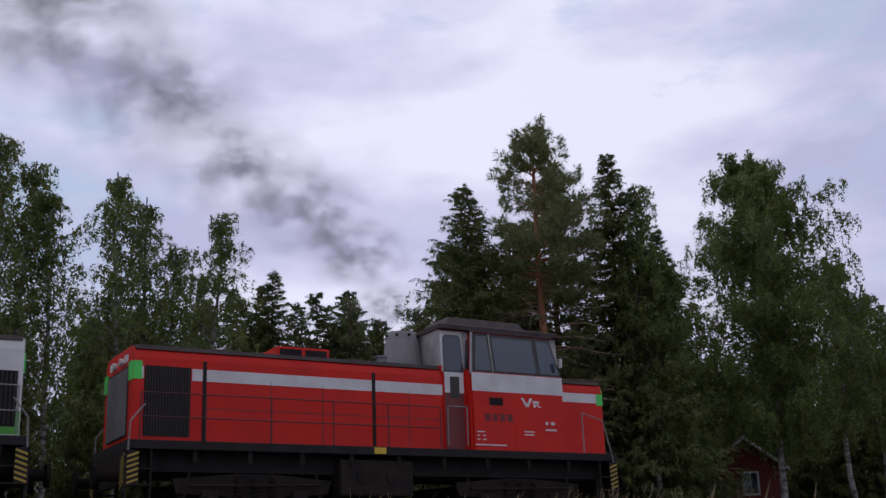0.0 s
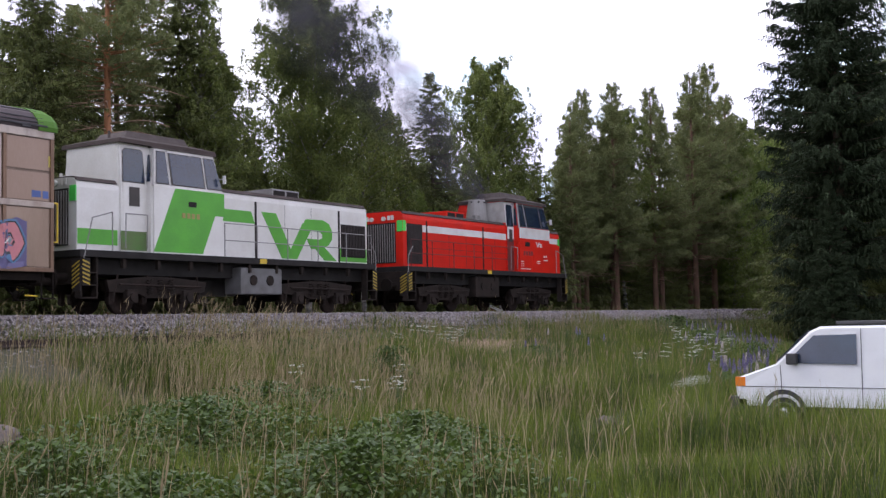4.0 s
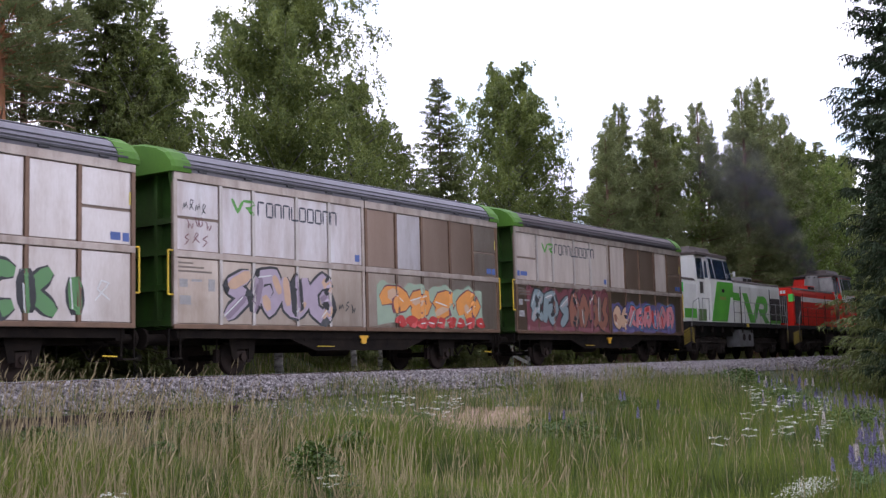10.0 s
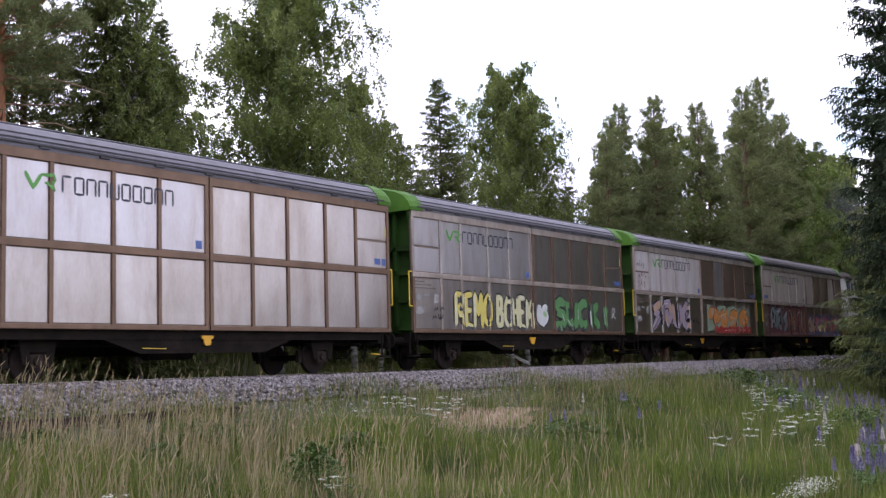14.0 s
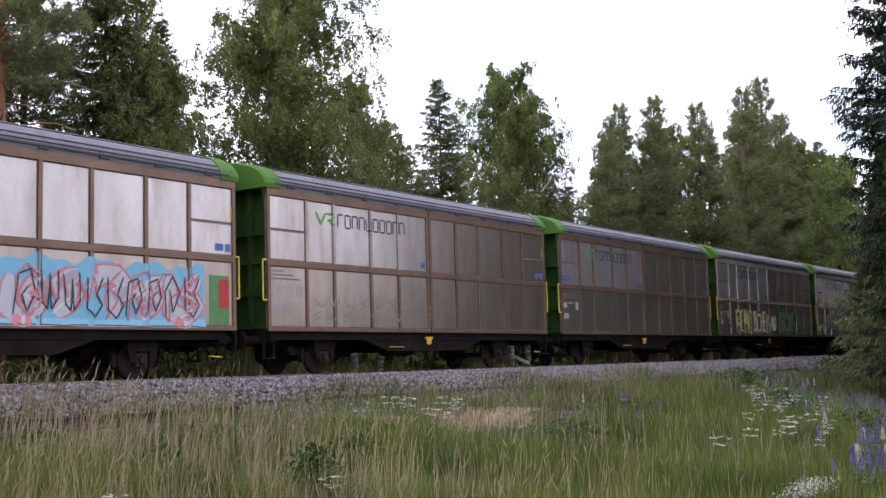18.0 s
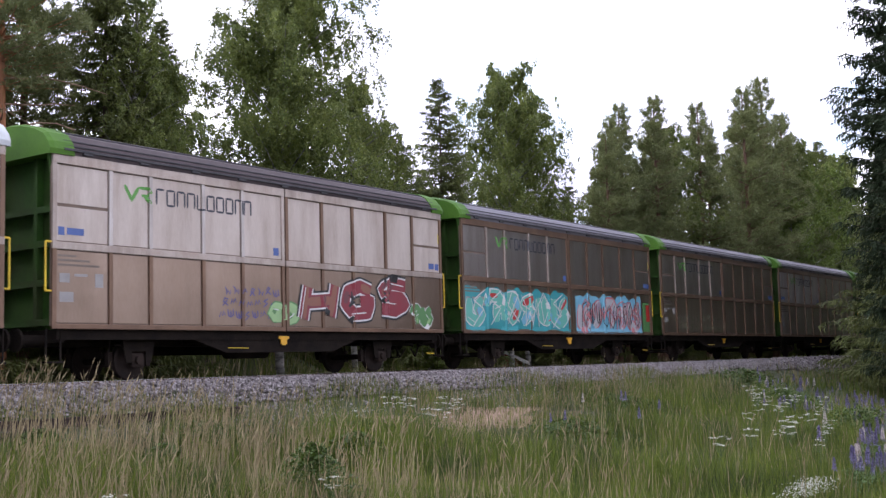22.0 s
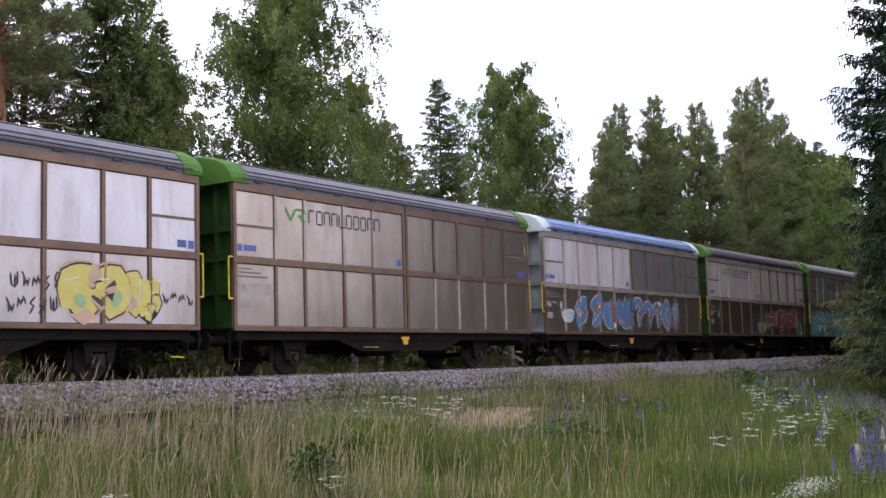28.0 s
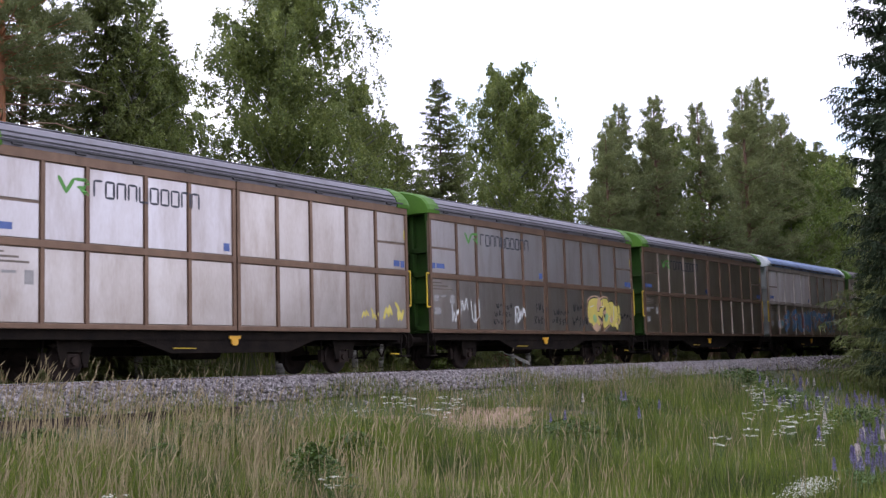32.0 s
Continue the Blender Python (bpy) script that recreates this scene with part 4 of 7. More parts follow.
def specs():
    rows = [
        (dict(CREAM, right=BROWN, low=MUD, alt={"r0": CREAM, "r3": CREAM}, ribs=("white", "brown", "brown", "brown"), roof="brown", end="green"), "covered wagon, cream and brown sides under colourful graffiti, brown roof"),
        (dict(WHITE, right=BROWN, low=DULL, alt={"r1": CLEAN, "r4": DULL}, ribs=("white", "white", "brown", "dark"), roof="grey", end="green"), "covered wagon, white side and brown doors with orange graffiti"),
        (dict(CLEAN, right=SILVER, low=SILVER, ribs=("white", "pale", "brown", "brown"), roof="grey", end="green"), "covered wagon, silvery dirty sides with yellow and green graffiti"),
        (dict(CLEAN, right=SILVER, low=SILVER, frame="brown", roof="grey", end="green"), "covered wagon with clean silvery panels and brown ribs"),
        (dict(SILVER, right=DULL, low=DULL, ribs=("pale", "brown", "brown", "brown"), roof="grey", end="green"), "covered wagon with dull dented silvery panels"),
        (dict(SILVER, right=SILVER, low=DULL, ribs=("pale", "brown", "brown", "brown"), roof="grey", end="green"), "covered wagon, silvery above turquoise and pink graffiti"),
        (dict(CREAM, right=CREAM, low=MUD, ribs=("white", "brown", "brown", "brown"), roof="brown", end="green"), "covered wagon, cream panels, red graffiti, brown roof"),
        (dict(WHITE, right=CLEAN, low=DULL, ribs=("white", "pale", "brown", "brown"), roof="blue", end="white"), "covered wagon with blue roof, white ends and blue graffiti"),
        (dict(DULL, right=DULL, low=DULL, ribs=("pale", "brown", "brown", "pale"), roof="grey", end="green"), "covered wagon with brownish silver panels, no graffiti"),
        (dict(CLEAN, right=CLEAN, low=SILVER, ribs=("brown", "brown", "brown", "brown"), roof="grey", end="green"), "covered wagon, silvery panels scrawled with small graffiti"),
        (dict(CLEAN, right=SILVER, low=SILVER, frame="brown", roof="grey", end="green"), "covered wagon, dented silvery panels with yellow scribbles"),
    ]
    out = []
    for i, (s, label) in enumerate(rows):
        s["label"], s["u"] = label, -HALF - 15.5 * i
        out.append(s)
    return out


WAGONS = [wagon(s) for s in specs()]


# ---------------------------------------------------------------- locomotives
def patch(bm, outline, depth, d, s=-1):
    """Adds a thin plate on a side wall: outline in x and z, lying at y = s * depth(z), d proud of it."""
    a = [bm.verts.new((x, s * depth(z), z)) for x, z in outline]
    b = [bm.verts.new((x, s * (depth(z) + d), z)) for x, z in outline]
    n = len(outline)
    bm.faces.new(b)
    for i in range(n):
        bm.faces.new((a[i], b[i], b[(i + 1) % n], a[(i + 1) % n]))
    bmesh.ops.recalc_face_normals(bm, faces=bm.faces)


def rect(x0, x1, z0, z1):
    return [(x0, z0), (x1, z0), (x1, z1), (x0, z1)]


CAB = (1.42, 5.20)


def cab_y(z):
    return 1.50 if z <= 3.80 else 1.50 - 0.22 * (z - 3.80) / 1.2


def hood_y(z):
    return 1.20 if z < 3.7 else 1.20 - 0.10 * (z - 3.7) / 0.3


def loco(name, white, u, turned, label):
    """A diesel locomotive: long hood, cab near one end, short hood, two bogies."""
    ob = thing(name, Matrix(), label, "locomotive", "locomotives of the train")
    k = "white" if white else "red"
    paint = mat("loco_white", (0.80, 0.79, 0.76), (0.60, 0.57, 0.52), rough=0.42, scale=1.2, fine=18, bump=0.04, spread=0.7) if white else \
        mat("loco_red", (0.74, 0.020, 0.008), (0.55, 0.020, 0.012), rough=0.42, scale=1.2, fine=18, bump=0.04, spread=0.7, spec=0.25)
    white_p = mat("stripe_white", (0.80, 0.79, 0.77), (0.62, 0.59, 0.55), rough=0.5, scale=2.0, fine=20, bump=0.03)
    green_p = mat("livery_green", (0.11, 0.44, 0.035), (0.08, 0.32, 0.03), rough=0.45, scale=1.5, fine=18, bump=0.03)
    roof_m = mat("loco_roof", (0.085, 0.066, 0.06), (0.05, 0.04, 0.037), rough=0.8, scale=1.5, fine=18, bump=0.1, spec=0.15)
    grey = mat("loco_grey_box", (0.30, 0.29, 0.28), (0.20, 0.185, 0.175), rough=0.6, scale=1.5, fine=18)
    black = mat("underframe_black", (0.035, 0.030, 0.028))
    soot = mat("bogie_soot", (0.020, 0.017, 0.015), (0.040, 0.030, 0.025), rough=0.85, scale=3, fine=24, bump=0.3, spec=0.12)
    steel = mat("axle_rust", (0.085, 0.055, 0.042))
    dark = mat("grille_dark", (0.016, 0.014, 0.014), (0.032, 0.026, 0.024), rough=0.75, spec=0.2)
    yellow = mat("yellow_paint", (0.75, 0.52, 0.03))
    # frame and deck
    bm = bmesh.new()
    box(bm, -6.78, 6.82, -1.52, 1.52, 1.60, 1.80, 0.02)
    box(bm, -6.6, 6.6, -1.05, 1.05, 1.15, 1.62)
    part("main_frame", bm, mat("frame_grey", (0.034, 0.031, 0.030), (0.02, 0.018, 0.017), rough=0.75, spec=0.2), ob, "dark grey frame and walkway")
    for i in range(9):
        x = -5.2 + i * 1.3
        for s in (-1, 1):
            bm = bmesh.new()
            box(bm, x - 0.05, x + 0.05, s * 1.40 - 0.06, s * 1.40 + 0.06, 1.32, 1.61)
            part("frame_bracket", bm, soot, ob)
    # long hood and short hood, with rounded shoulders
    def hood(name_, x0, x1, top):
        sec = [(-1.20, 1.80), (-1.20, top - 0.30), (-1.17, top - 0.14), (-1.07, top - 0.03), (-0.9, top), (0.9, top), (1.07, top - 0.03), (1.17, top - 0.14), (1.20, top - 0.30), (1.20, 1.80)]
        bm_ = bmesh.new()
        loft(bm_, [[(x, y, z) for y, z in sec] for x in (x0, x1)])
        h = part(name_, bm_, paint, ob)
        bm_ = bmesh.new()
        loft(bm_, [[(x, y, z) for y, z in [(-1.19, top - 0.10), (-1.09, top + 0.012), (-0.9, top + 0.035), (0.9, top + 0.035), (1.09, top + 0.012), (1.19, top - 0.10), (0.9, top - 0.12), (-0.9, top - 0.12)]] for x in (x0 + 0.04, x1 - 0.02)])
        part("hood_roof", bm_, roof_m, h, "sooty brown hood top")
        return h

    long_hood = hood("long_hood", -6.62, CAB[0], 4.0)
    short_hood = hood("short_hood", CAB[1], 6.68, 3.86)
    # cab: a core between the hoods and, on each side, a wide part beside a narrow lobby with the door
    X0, X1 = CAB

    def along(a, s):
        """x at a metres from the lobby end of the cab, on side s."""
        b = 0.72 if s < 0 else 1.0
        q = a * b / 0.72 if a < 0.72 else b + (a - 0.72) * 1.178
        return X0 + q if s < 0 else X1 - q

    def lobby_y(z):
        return 1.24 if z <= 3.79 else 1.24 - 0.10 * (z - 3.79) / 1.25

    bm = bmesh.new()
    loft(bm, [[(X0, -lobby_y(z), z), (X1, -lobby_y(z), z), (X1, lobby_y(z), z), (X0, lobby_y(z), z)] for z in (1.80, 3.79, 5.04)])
    bmesh.ops.bevel(bm, geom=[e for e in bm.edges if abs(e.verts[0].co.z - e.verts[1].co.z) > 0.5], offset=0.05, segments=2, affect="EDGES")
    cab = part("cab", bm, paint, ob)
    # opaque panes; the blue of reflected sky is put into their base colour
    glass_m = mat("cab_pane", (0.020, 0.034, 0.065), (0.013, 0.022, 0.04), rough=0.05, spec=0.9, bump=0)
    rub = mat("window_rubber", (0.04, 0.036, 0.034), (0.06, 0.05, 0.045), rough=0.6)
    trim = mat("cab_trim", (0.48, 0.46, 0.44), (0.30, 0.28, 0.26), rough=0.55)
    if not white:
        bm = bmesh.new()
        loft(bm, [[(X0 - 0.008, -lobby_y(z) - 0.004, z), (X1 + 0.008, -lobby_y(z) - 0.004, z), (X1 + 0.008, lobby_y(z) + 0.004, z), (X0 - 0.008, lobby_y(z) + 0.004, z)] for z in (4.02, 4.98)])
        part("upper_cab", bm, trim, cab, "pale grey upper cab walls")
    bm = bmesh.new()
    loft(bm, [[(X0 - 0.05, -1.30, 5.00), (X1 + 0.05, -1.30, 5.00), (X1 + 0.05, 1.30, 5.00), (X0 - 0.05, 1.30, 5.00)],
              [(X0 - 0.03, -1.28, 5.12), (X1 + 0.03, -1.28, 5.12), (X1 + 0.03, 1.28, 5.12), (X0 - 0.03, 1.28, 5.12)],
              [(X0 + 0.4, -0.85, 5.26), (X1 - 0.4, -0.85, 5.26), (X1 - 0.4, 0.85, 5.26), (X0 + 0.4, 0.85, 5.26)]])
    part("cab_roof", bm, roof_m, cab, "dark brown cab roof")
    bm = bmesh.new()
    loft(bm, [[(X0 + 0.5, -0.70, 5.20), (X1 - 0.6, -0.70, 5.20), (X1 - 0.6, 0.70, 5.20), (X0 + 0.5, 0.70, 5.20)],
              [(X0 + 0.65, -0.6, 5.50), (X1 - 0.85, -0.6, 5.50), (X1 - 0.85, 0.6, 5.50), (X0 + 0.65, 0.6, 5.50)]])
    rod(bm, (X1 - 0.5, 0.2, 5.24), (X1 - 0.5, 0.2, 5.50), 0.04)
    part("roof_box", bm, mat("roof_box_brown", (0.12, 0.10, 0.092), (0.075, 0.06, 0.055), rough=0.7, spec=0.2), cab, "brown roof box")
    for s in (-1, 1):
        bm = bmesh.new()
        secs = []
        for z, q0, q1 in ((1.80, 0.72, 3.25), (3.79, 0.72, 3.27), (5.00, 0.90, 3.08)):
            xa, xb = along(q0, s), along(q1, s)
            secs.append([(xa, s * 0.6, z), (xb, s * 0.6, z), (xb, s * cab_y(z), z), (xa, s * cab_y(z), z)])
        loft(bm, secs)
        bmesh.ops.bevel(bm, geom=[e for e in bm.edges if abs(e.verts[0].co.z - e.verts[1].co.z) > 0.5 and abs(e.verts[0].co.y) > 1], offset=0.07, segments=2, affect="EDGES")
        wide = part("cab_bay", bm, paint, cab, "wide bay of the cab")
        bm = bmesh.new()
        loft(bm, [[(along(0.84, s), s * 0.6, 4.96), (along(3.12, s), s * 0.6, 4.96), (along(3.12, s), s * 1.33, 4.96), (along(0.84, s), s * 1.33, 4.96)],
                  [(along(0.88, s), s * 0.6, 5.14), (along(3.06, s), s * 0.6, 5.14), (along(3.06, s), s * 1.22, 5.10), (along(0.88, s), s * 1.22, 5.10)]])
        part("bay_roof", bm, roof_m, wide)
        if not white:
            bm = bmesh.new()
            patch(bm, rect(*sorted((along(0.03, s), along(0.70, s))), 3.84, 4.96), lobby_y, 0.006, s)
            part("lobby_frame", bm, white_p, cab, "white frame of the lobby window")
            bm = bmesh.new()
            patch(bm, [(along(q, s), z) for q, z in ((0.78, 3.85), (3.23, 3.85), (3.05, 4.94), (0.93, 4.94))], cab_y, 0.004, s)
            part("window_band", bm, rub, cab, "dark band round the cab windows")
        # windows of the bay, of the lobby, and of the bay's end
        panes = [([(0.86, 3.90), (1.28, 3.90), (1.28, 4.86), (1.00, 4.86)], cab_y), (rect(1.42, 2.52, 3.90, 4.84), cab_y), ([(2.64, 3.90), (3.17, 3.90), (3.00, 4.84), (2.64, 4.84)], cab_y),
                 ([(0.09, 3.88), (0.66, 3.88), (0.64, 4.78), (0.58, 4.84), (0.20, 4.84), (0.13, 4.76)], lobby_y)]
        for w, fy in panes:
            w = [(along(x, s), z) for x, z in w]
            cx, cz = sum(p[0] for p in w) / len(w), sum(p[1] for p in w) / len(w)
            bm = bmesh.new()
            patch(bm, [(cx + (x - cx) * 1.09, cz + (z - cz) * 1.07) for x, z in w], fy, 0.012, s)
            fr = part("window_frame", bm, rub, cab)
            bm = bmesh.new()
            patch(bm, w, lambda z, fy=fy: fy(z) + 0.012, 0.006, s)
            part("pane", bm, glass_m, fr, "dark cab window pane")
        bm = bmesh.new()
        xe = along(0.715, s) - 0.006 * (1 if s < 0 else -1)
        bm.faces.new([bm.verts.new(p) for p in ((xe, s * 1.25, 3.92), (xe, s * 1.42, 3.92), (xe + 0.10 * (1 if s < 0 else -1), s * 1.30, 4.74), (xe + 0.10 * (1 if s < 0 else -1), s * 1.20, 4.74))])
        part("pane", bm, glass_m, wide)
        bm = bmesh.new()
        bar(bm, [(along(0.74, s), s * 1.50, 3.80), (along(0.90, s), s * 1.29, 4.96)], 0.035)
        bar(bm, [(along(1.35, s), s * 1.49, 3.84), (along(1.35, s), s * 1.30, 4.94)], 0.02)
        part("window_post", bm, trim, wide, "pale window post")
        # door in the lobby
        bm = bmesh.new()
        patch(bm, rect(*sorted((along(0.08, s), along(0.66, s))), 1.84, 3.84), lobby_y, 0.02, s)
        door = part("cab_door", bm, paint if white else mat("door_dark_red", (0.22, 0.03, 0.025), (0.14, 0.03, 0.028), rough=0.5), cab, "narrow cab door with small window")
        if not white:
            bm = bmesh.new()
            patch(bm, rect(*sorted((along(0.08, s), along(0.66, s))), 3.29, 3.84), lambda z: lobby_y(z) + 0.02, 0.004, s)
            part("door_band", bm, white_p, door)
        bm = bmesh.new()
        patch(bm, rect(*sorted((along(0.24, s), along(0.52, s))), 3.16, 3.72), lambda z: lobby_y(z) + 0.024, 0.008, s)
        part("door_window", bm, rub, door)
        bm = bmesh.new()
        q = along(0.02, s)
        bar(bm, [(q, s * 1.46, 1.9), (q, s * 1.48, 2.9), (along(0.6, s), s * 1.48, 2.9), (along(0.6, s), s * 1.46, 1.9)], 0.018)
        part("door_handrail", bm, grey, door)
        bm = bmesh.new()
        q = along(3.14, s)
        box(bm, q - 0.02, q + 0.02, s * 1.64 - 0.06, s * 1.64 + 0.06, 4.08, 4.34, 0.015)
        rod(bm, (q, s * 1.4, 4.24), (q, s * 1.62, 4.24), 0.015)
        part("mirror", bm, white_p, cab, "white rear-view mirror")
        # seams and grille on the hood
        for x in (-4.95, -0.55):
            bm = bmesh.new()
            patch(bm, rect(x - 0.045, x + 0.045, 1.82, 3.69), hood_y, 0.014, s)
            part("seam", bm, dark, long_hood, "dark upright seam")
        gz = (2.02, 3.22) if white else (1.92, 3.52)
        g0, g1 = (-6.52, -5.06) if white else (-6.36, -5.28)
        bm = bmesh.new()
        patch(bm, rect(g0, g1, *gz), hood_y, 0.008, s)
        gr = part("grille", bm, dark, long_hood, "dark cooling grille")
        bm = bmesh.new()
        for i in range(16):
            x = g0 + 0.05 + i * (g1 - g0 - 0.1) / 15
            patch(bm, rect(x - 0.014, x + 0.014, gz[0] + (0.04 if white else 0), gz[1] - 0.03), lambda z: hood_y(z) + 0.008, 0.03, s)
        part("grille_slat", bm, mat("slat_dark", (0.06, 0.05, 0.048), (0.04, 0.034, 0.03), rough=0.6, spec=0.3), gr)
        if not white:
            bm = bmesh.new()
            for a, b in ((-6.58, -6.38), (-5.25, -5.0), (-4.90, -0.60), (-0.50, 1.46)):
                patch(bm, rect(a, b, 3.22, 3.50), hood_y, 0.006, s)
            part("white_stripe", bm, white_p, long_hood, "white stripe along the hood")
            bm = bmesh.new()
            patch(bm, rect(5.22, 6.66, 3.24, 3.50), hood_y, 0.006, s)
            part("white_stripe", bm, white_p, short_hood)
            bm = bmesh.new()
            patch(bm, rect(*sorted((along(0.76, s), along(3.24, s))), 3.34, 3.83), cab_y, 0.006, s)
            part("white_band", bm, white_p, cab, "white band below the cab windows")
            bm = bmesh.new()
            patch(bm, rect(*sorted((along(1.20, s), along(1.56, s))), 2.98, 3.18), cab_y, 0.012, s)
            part("number_plate", bm, dark, cab)
            for i in range(4):
                bm = bmesh.new()
                patch(bm, rect(*sorted((along(1.06 + i * 0.20, s), along(1.20 + i * 0.20, s))), 2.56, 2.76), cab_y, 0.006, s)
                part("number_bar", bm, mat("faded_mark", (0.22, 0.03, 0.03), (0.16, 0.03, 0.03)), cab)
            bm = bmesh.new()
            for q in ([(4.30, 3.0), (4.37, 3.0), (4.50, 2.76), (4.43, 2.76)], [(4.43, 2.76), (4.50, 2.76), (4.62, 3.0), (4.55, 3.0)], rect(4.62, 4.80, 2.86, 2.93), rect(4.64, 4.71, 2.76, 2.84), [(4.70, 2.84), (4.76, 2.84), (4.86, 2.76), (4.80, 2.76)]):
                patch(bm, [(along(x - 2.25, s), z + 0.22) for x, z in q], cab_y, 0.006, s)
            part("emblem", bm, white_p, cab, "small white winged emblem")
            bm = bmesh.new()
            for x0, x1, z0, z1 in ((3.10, 3.30, 2.26, 2.29), (3.10, 3.16, 2.16, 2.19), (3.24, 3.32, 2.16, 2.19), (3.10, 3.16, 2.06, 2.09), (3.24, 3.32, 2.06, 2.09), (3.04, 3.85, 1.92, 1.95), (4.35, 4.62, 2.30, 2.33), (4.35, 4.62, 2.22, 2.25), (4.95, 5.02, 2.52, 2.60), (5.10, 5.2, 2.52, 2.60), (4.95, 5.25, 2.36, 2.41)):
                patch(bm, rect(*sorted((along(x0 - 2.25, s), along(x1 - 2.25, s))), z0, z1), cab_y, 0.014, s)
            part("marking", bm, white_p, cab, "small white markings")
            bm = bmesh.new()
            patch(bm, rect(*sorted((along(1.85, s), along(2.60, s))), 1.86, 2.62), cab_y, 0.010, s)
            part("hatch", bm, paint, cab)
            bm = bmesh.new()
            for x in (-3.30, -1.95, 0.45):
                patch(bm, rect(x - 0.012, x + 0.012, 1.86, 3.30), hood_y, 0.006, s)
            patch(bm, rect(-4.90, 1.4, 2.58, 2.60), hood_y, 0.006, s)
            part("panel_joint", bm, mat("door_dark_red", (0.22, 0.03, 0.025)), long_hood)
        else:
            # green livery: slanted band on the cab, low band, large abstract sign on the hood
            bm = bmesh.new()
            patch(bm, [(along(q, s), z) for q, z in ((0.76, 1.84), (2.45, 1.84), (2.91, 3.05), (3.25, 3.05), (3.25, 3.78), (1.49, 3.78))], cab_y, 0.008, s)
            part("green_band", bm, green_p, cab, "broad slanted green band")
            bm = bmesh.new()
            patch(bm, rect(CAB[1] + 0.05, 6.66, 1.98, 2.42), hood_y, 0.007, s)
            part("green_band", bm, green_p, short_hood)
            bm = bmesh.new()
            patch(bm, rect(*sorted((along(0.01, s), along(0.71, s))), 1.86, 2.42), lambda z: lobby_y(z) + 0.022, 0.006, s)
            part("green_band", bm, mat("dirty_green", (0.10, 0.22, 0.05), (0.13, 0.13, 0.07), rough=0.7), cab)
            bm = bmesh.new()
            patch(bm, rect(-6.60, -5.0, 1.86, 2.36), hood_y, 0.006, s)
            part("green_band", bm, green_p, long_hood)
            bm = bmesh.new()
            patch(bm, [(1.44, 2.96), (-0.52, 2.96), (-0.33, 3.36), (1.44, 3.36)], hood_y, 0.006, s)
            part("green_band", bm, green_p, long_hood)
            # the sign reads from the cab end outwards: a chevron and a hooked block
            def way(q):
                return [(-0.83 - 1.03 * x, z) for x, z in q]
            bm = bmesh.new()
            patch(bm, way([(0.0, 3.38), (0.70, 3.38), (1.62, 1.86), (0.98, 1.86)]), hood_y, 0.008, s)
            patch(bm, way([(1.20, 1.86), (1.74, 1.86), (2.62, 3.12), (2.03, 3.12)]), hood_y, 0.009, s)
            bow = [(1.95, 2.92), (2.2, 3.28), (3.1, 3.30), (3.45, 3.18), (3.62, 2.92), (3.60, 2.62), (3.42, 2.42), (3.12, 2.30), (2.48, 2.24), (2.24, 2.60), (2.95, 2.60), (3.08, 2.66), (3.08, 2.78), (2.96, 2.86)]
            patch(bm, way(bow), hood_y, 0.010, s)
            patch(bm, way([(2.62, 2.31), (3.22, 2.31), (3.86, 1.86), (3.18, 1.86)]), hood_y, 0.011, s)
            part("livery_sign", bm, green_p, long_hood, "large green chevron sign on the hood")
            bm = bmesh.new()
            patch(bm, rect(*sorted((along(1.95, s), along(2.22, s))), 3.26, 3.42), cab_y, 0.018, s)
            part("number_plate", bm, dark, cab)
            for i in range(4):
                bm = bmesh.new()
                patch(bm, rect(*sorted((along(1.72 + i * 0.17, s), along(1.83 + i * 0.17, s))), 2.90, 3.06), cab_y, 0.014, s)
                part("number_bar", bm, mat("faded_orange", (0.40, 0.22, 0.08), (0.25, 0.3, 0.1)), cab)
            for x in (-3.4, -2.0):
                bm = bmesh.new()
                patch(bm, rect(x - 0.010, x + 0.010, 1.86, 3.69), hood_y, 0.005, s)
                part("panel_joint", bm, mat("joint_grey", (0.35, 0.34, 0.32), (0.28, 0.27, 0.25)), long_hood)
        # walkway railing
        bm = bmesh.new()
        for x in (-6.5, -5.0, -3.4, -1.8, -0.3, 1.2):
            rod(bm, (x, s * 1.50, 1.80), (x, s * 1.50, 2.86), 0.018)
        for z in (2.32, 2.86):
            rod(bm, (-6.5, s * 1.50, z), (1.2, s * 1.50, z), 0.016)
        part("railing", bm, grey if white else mat("railing_red", (0.12, 0.03, 0.028), (0.08, 0.03, 0.028)), ob, "thin walkway railing")
        bm = bmesh.new()
        bar(bm, [(5.7, s * 1.52, 1.8), (5.7, s * 1.52, 2.9), (6.4, s * 1.52, 2.7), (6.76, s * 1.52, 1.3)], 0.018)
        part("corner_handrail", bm, grey, ob)
        bm = bmesh.new()
        bar(bm, [(-6.4, s * 1.52, 2.6), (-6.72, s * 1.52, 2.2), (-6.76, s * 1.52, 1.2)], 0.018)
        part("corner_handrail", bm, grey, ob)
        bm = bmesh.new()
        patch(bm, rect(-0.72, -0.40, 1.62, 1.78), lambda z: 1.52, 0.012, s)
        part("jacking_mark", bm, yellow, ob, "yellow mark on the frame")
        # tank, steps, hazard boards
        bm = bmesh.new()
        box(bm, -1.58, 0.40, min(s * 0.7, s * 1.42), max(s * 0.7, s * 1.42), 0.62, 1.48, 0.05)
        tank = part("fuel_tank", bm, mat("tank_grey", (0.17, 0.168, 0.168), (0.10, 0.095, 0.09), rough=0.6) if white else soot, ob, "grey fuel tank box")
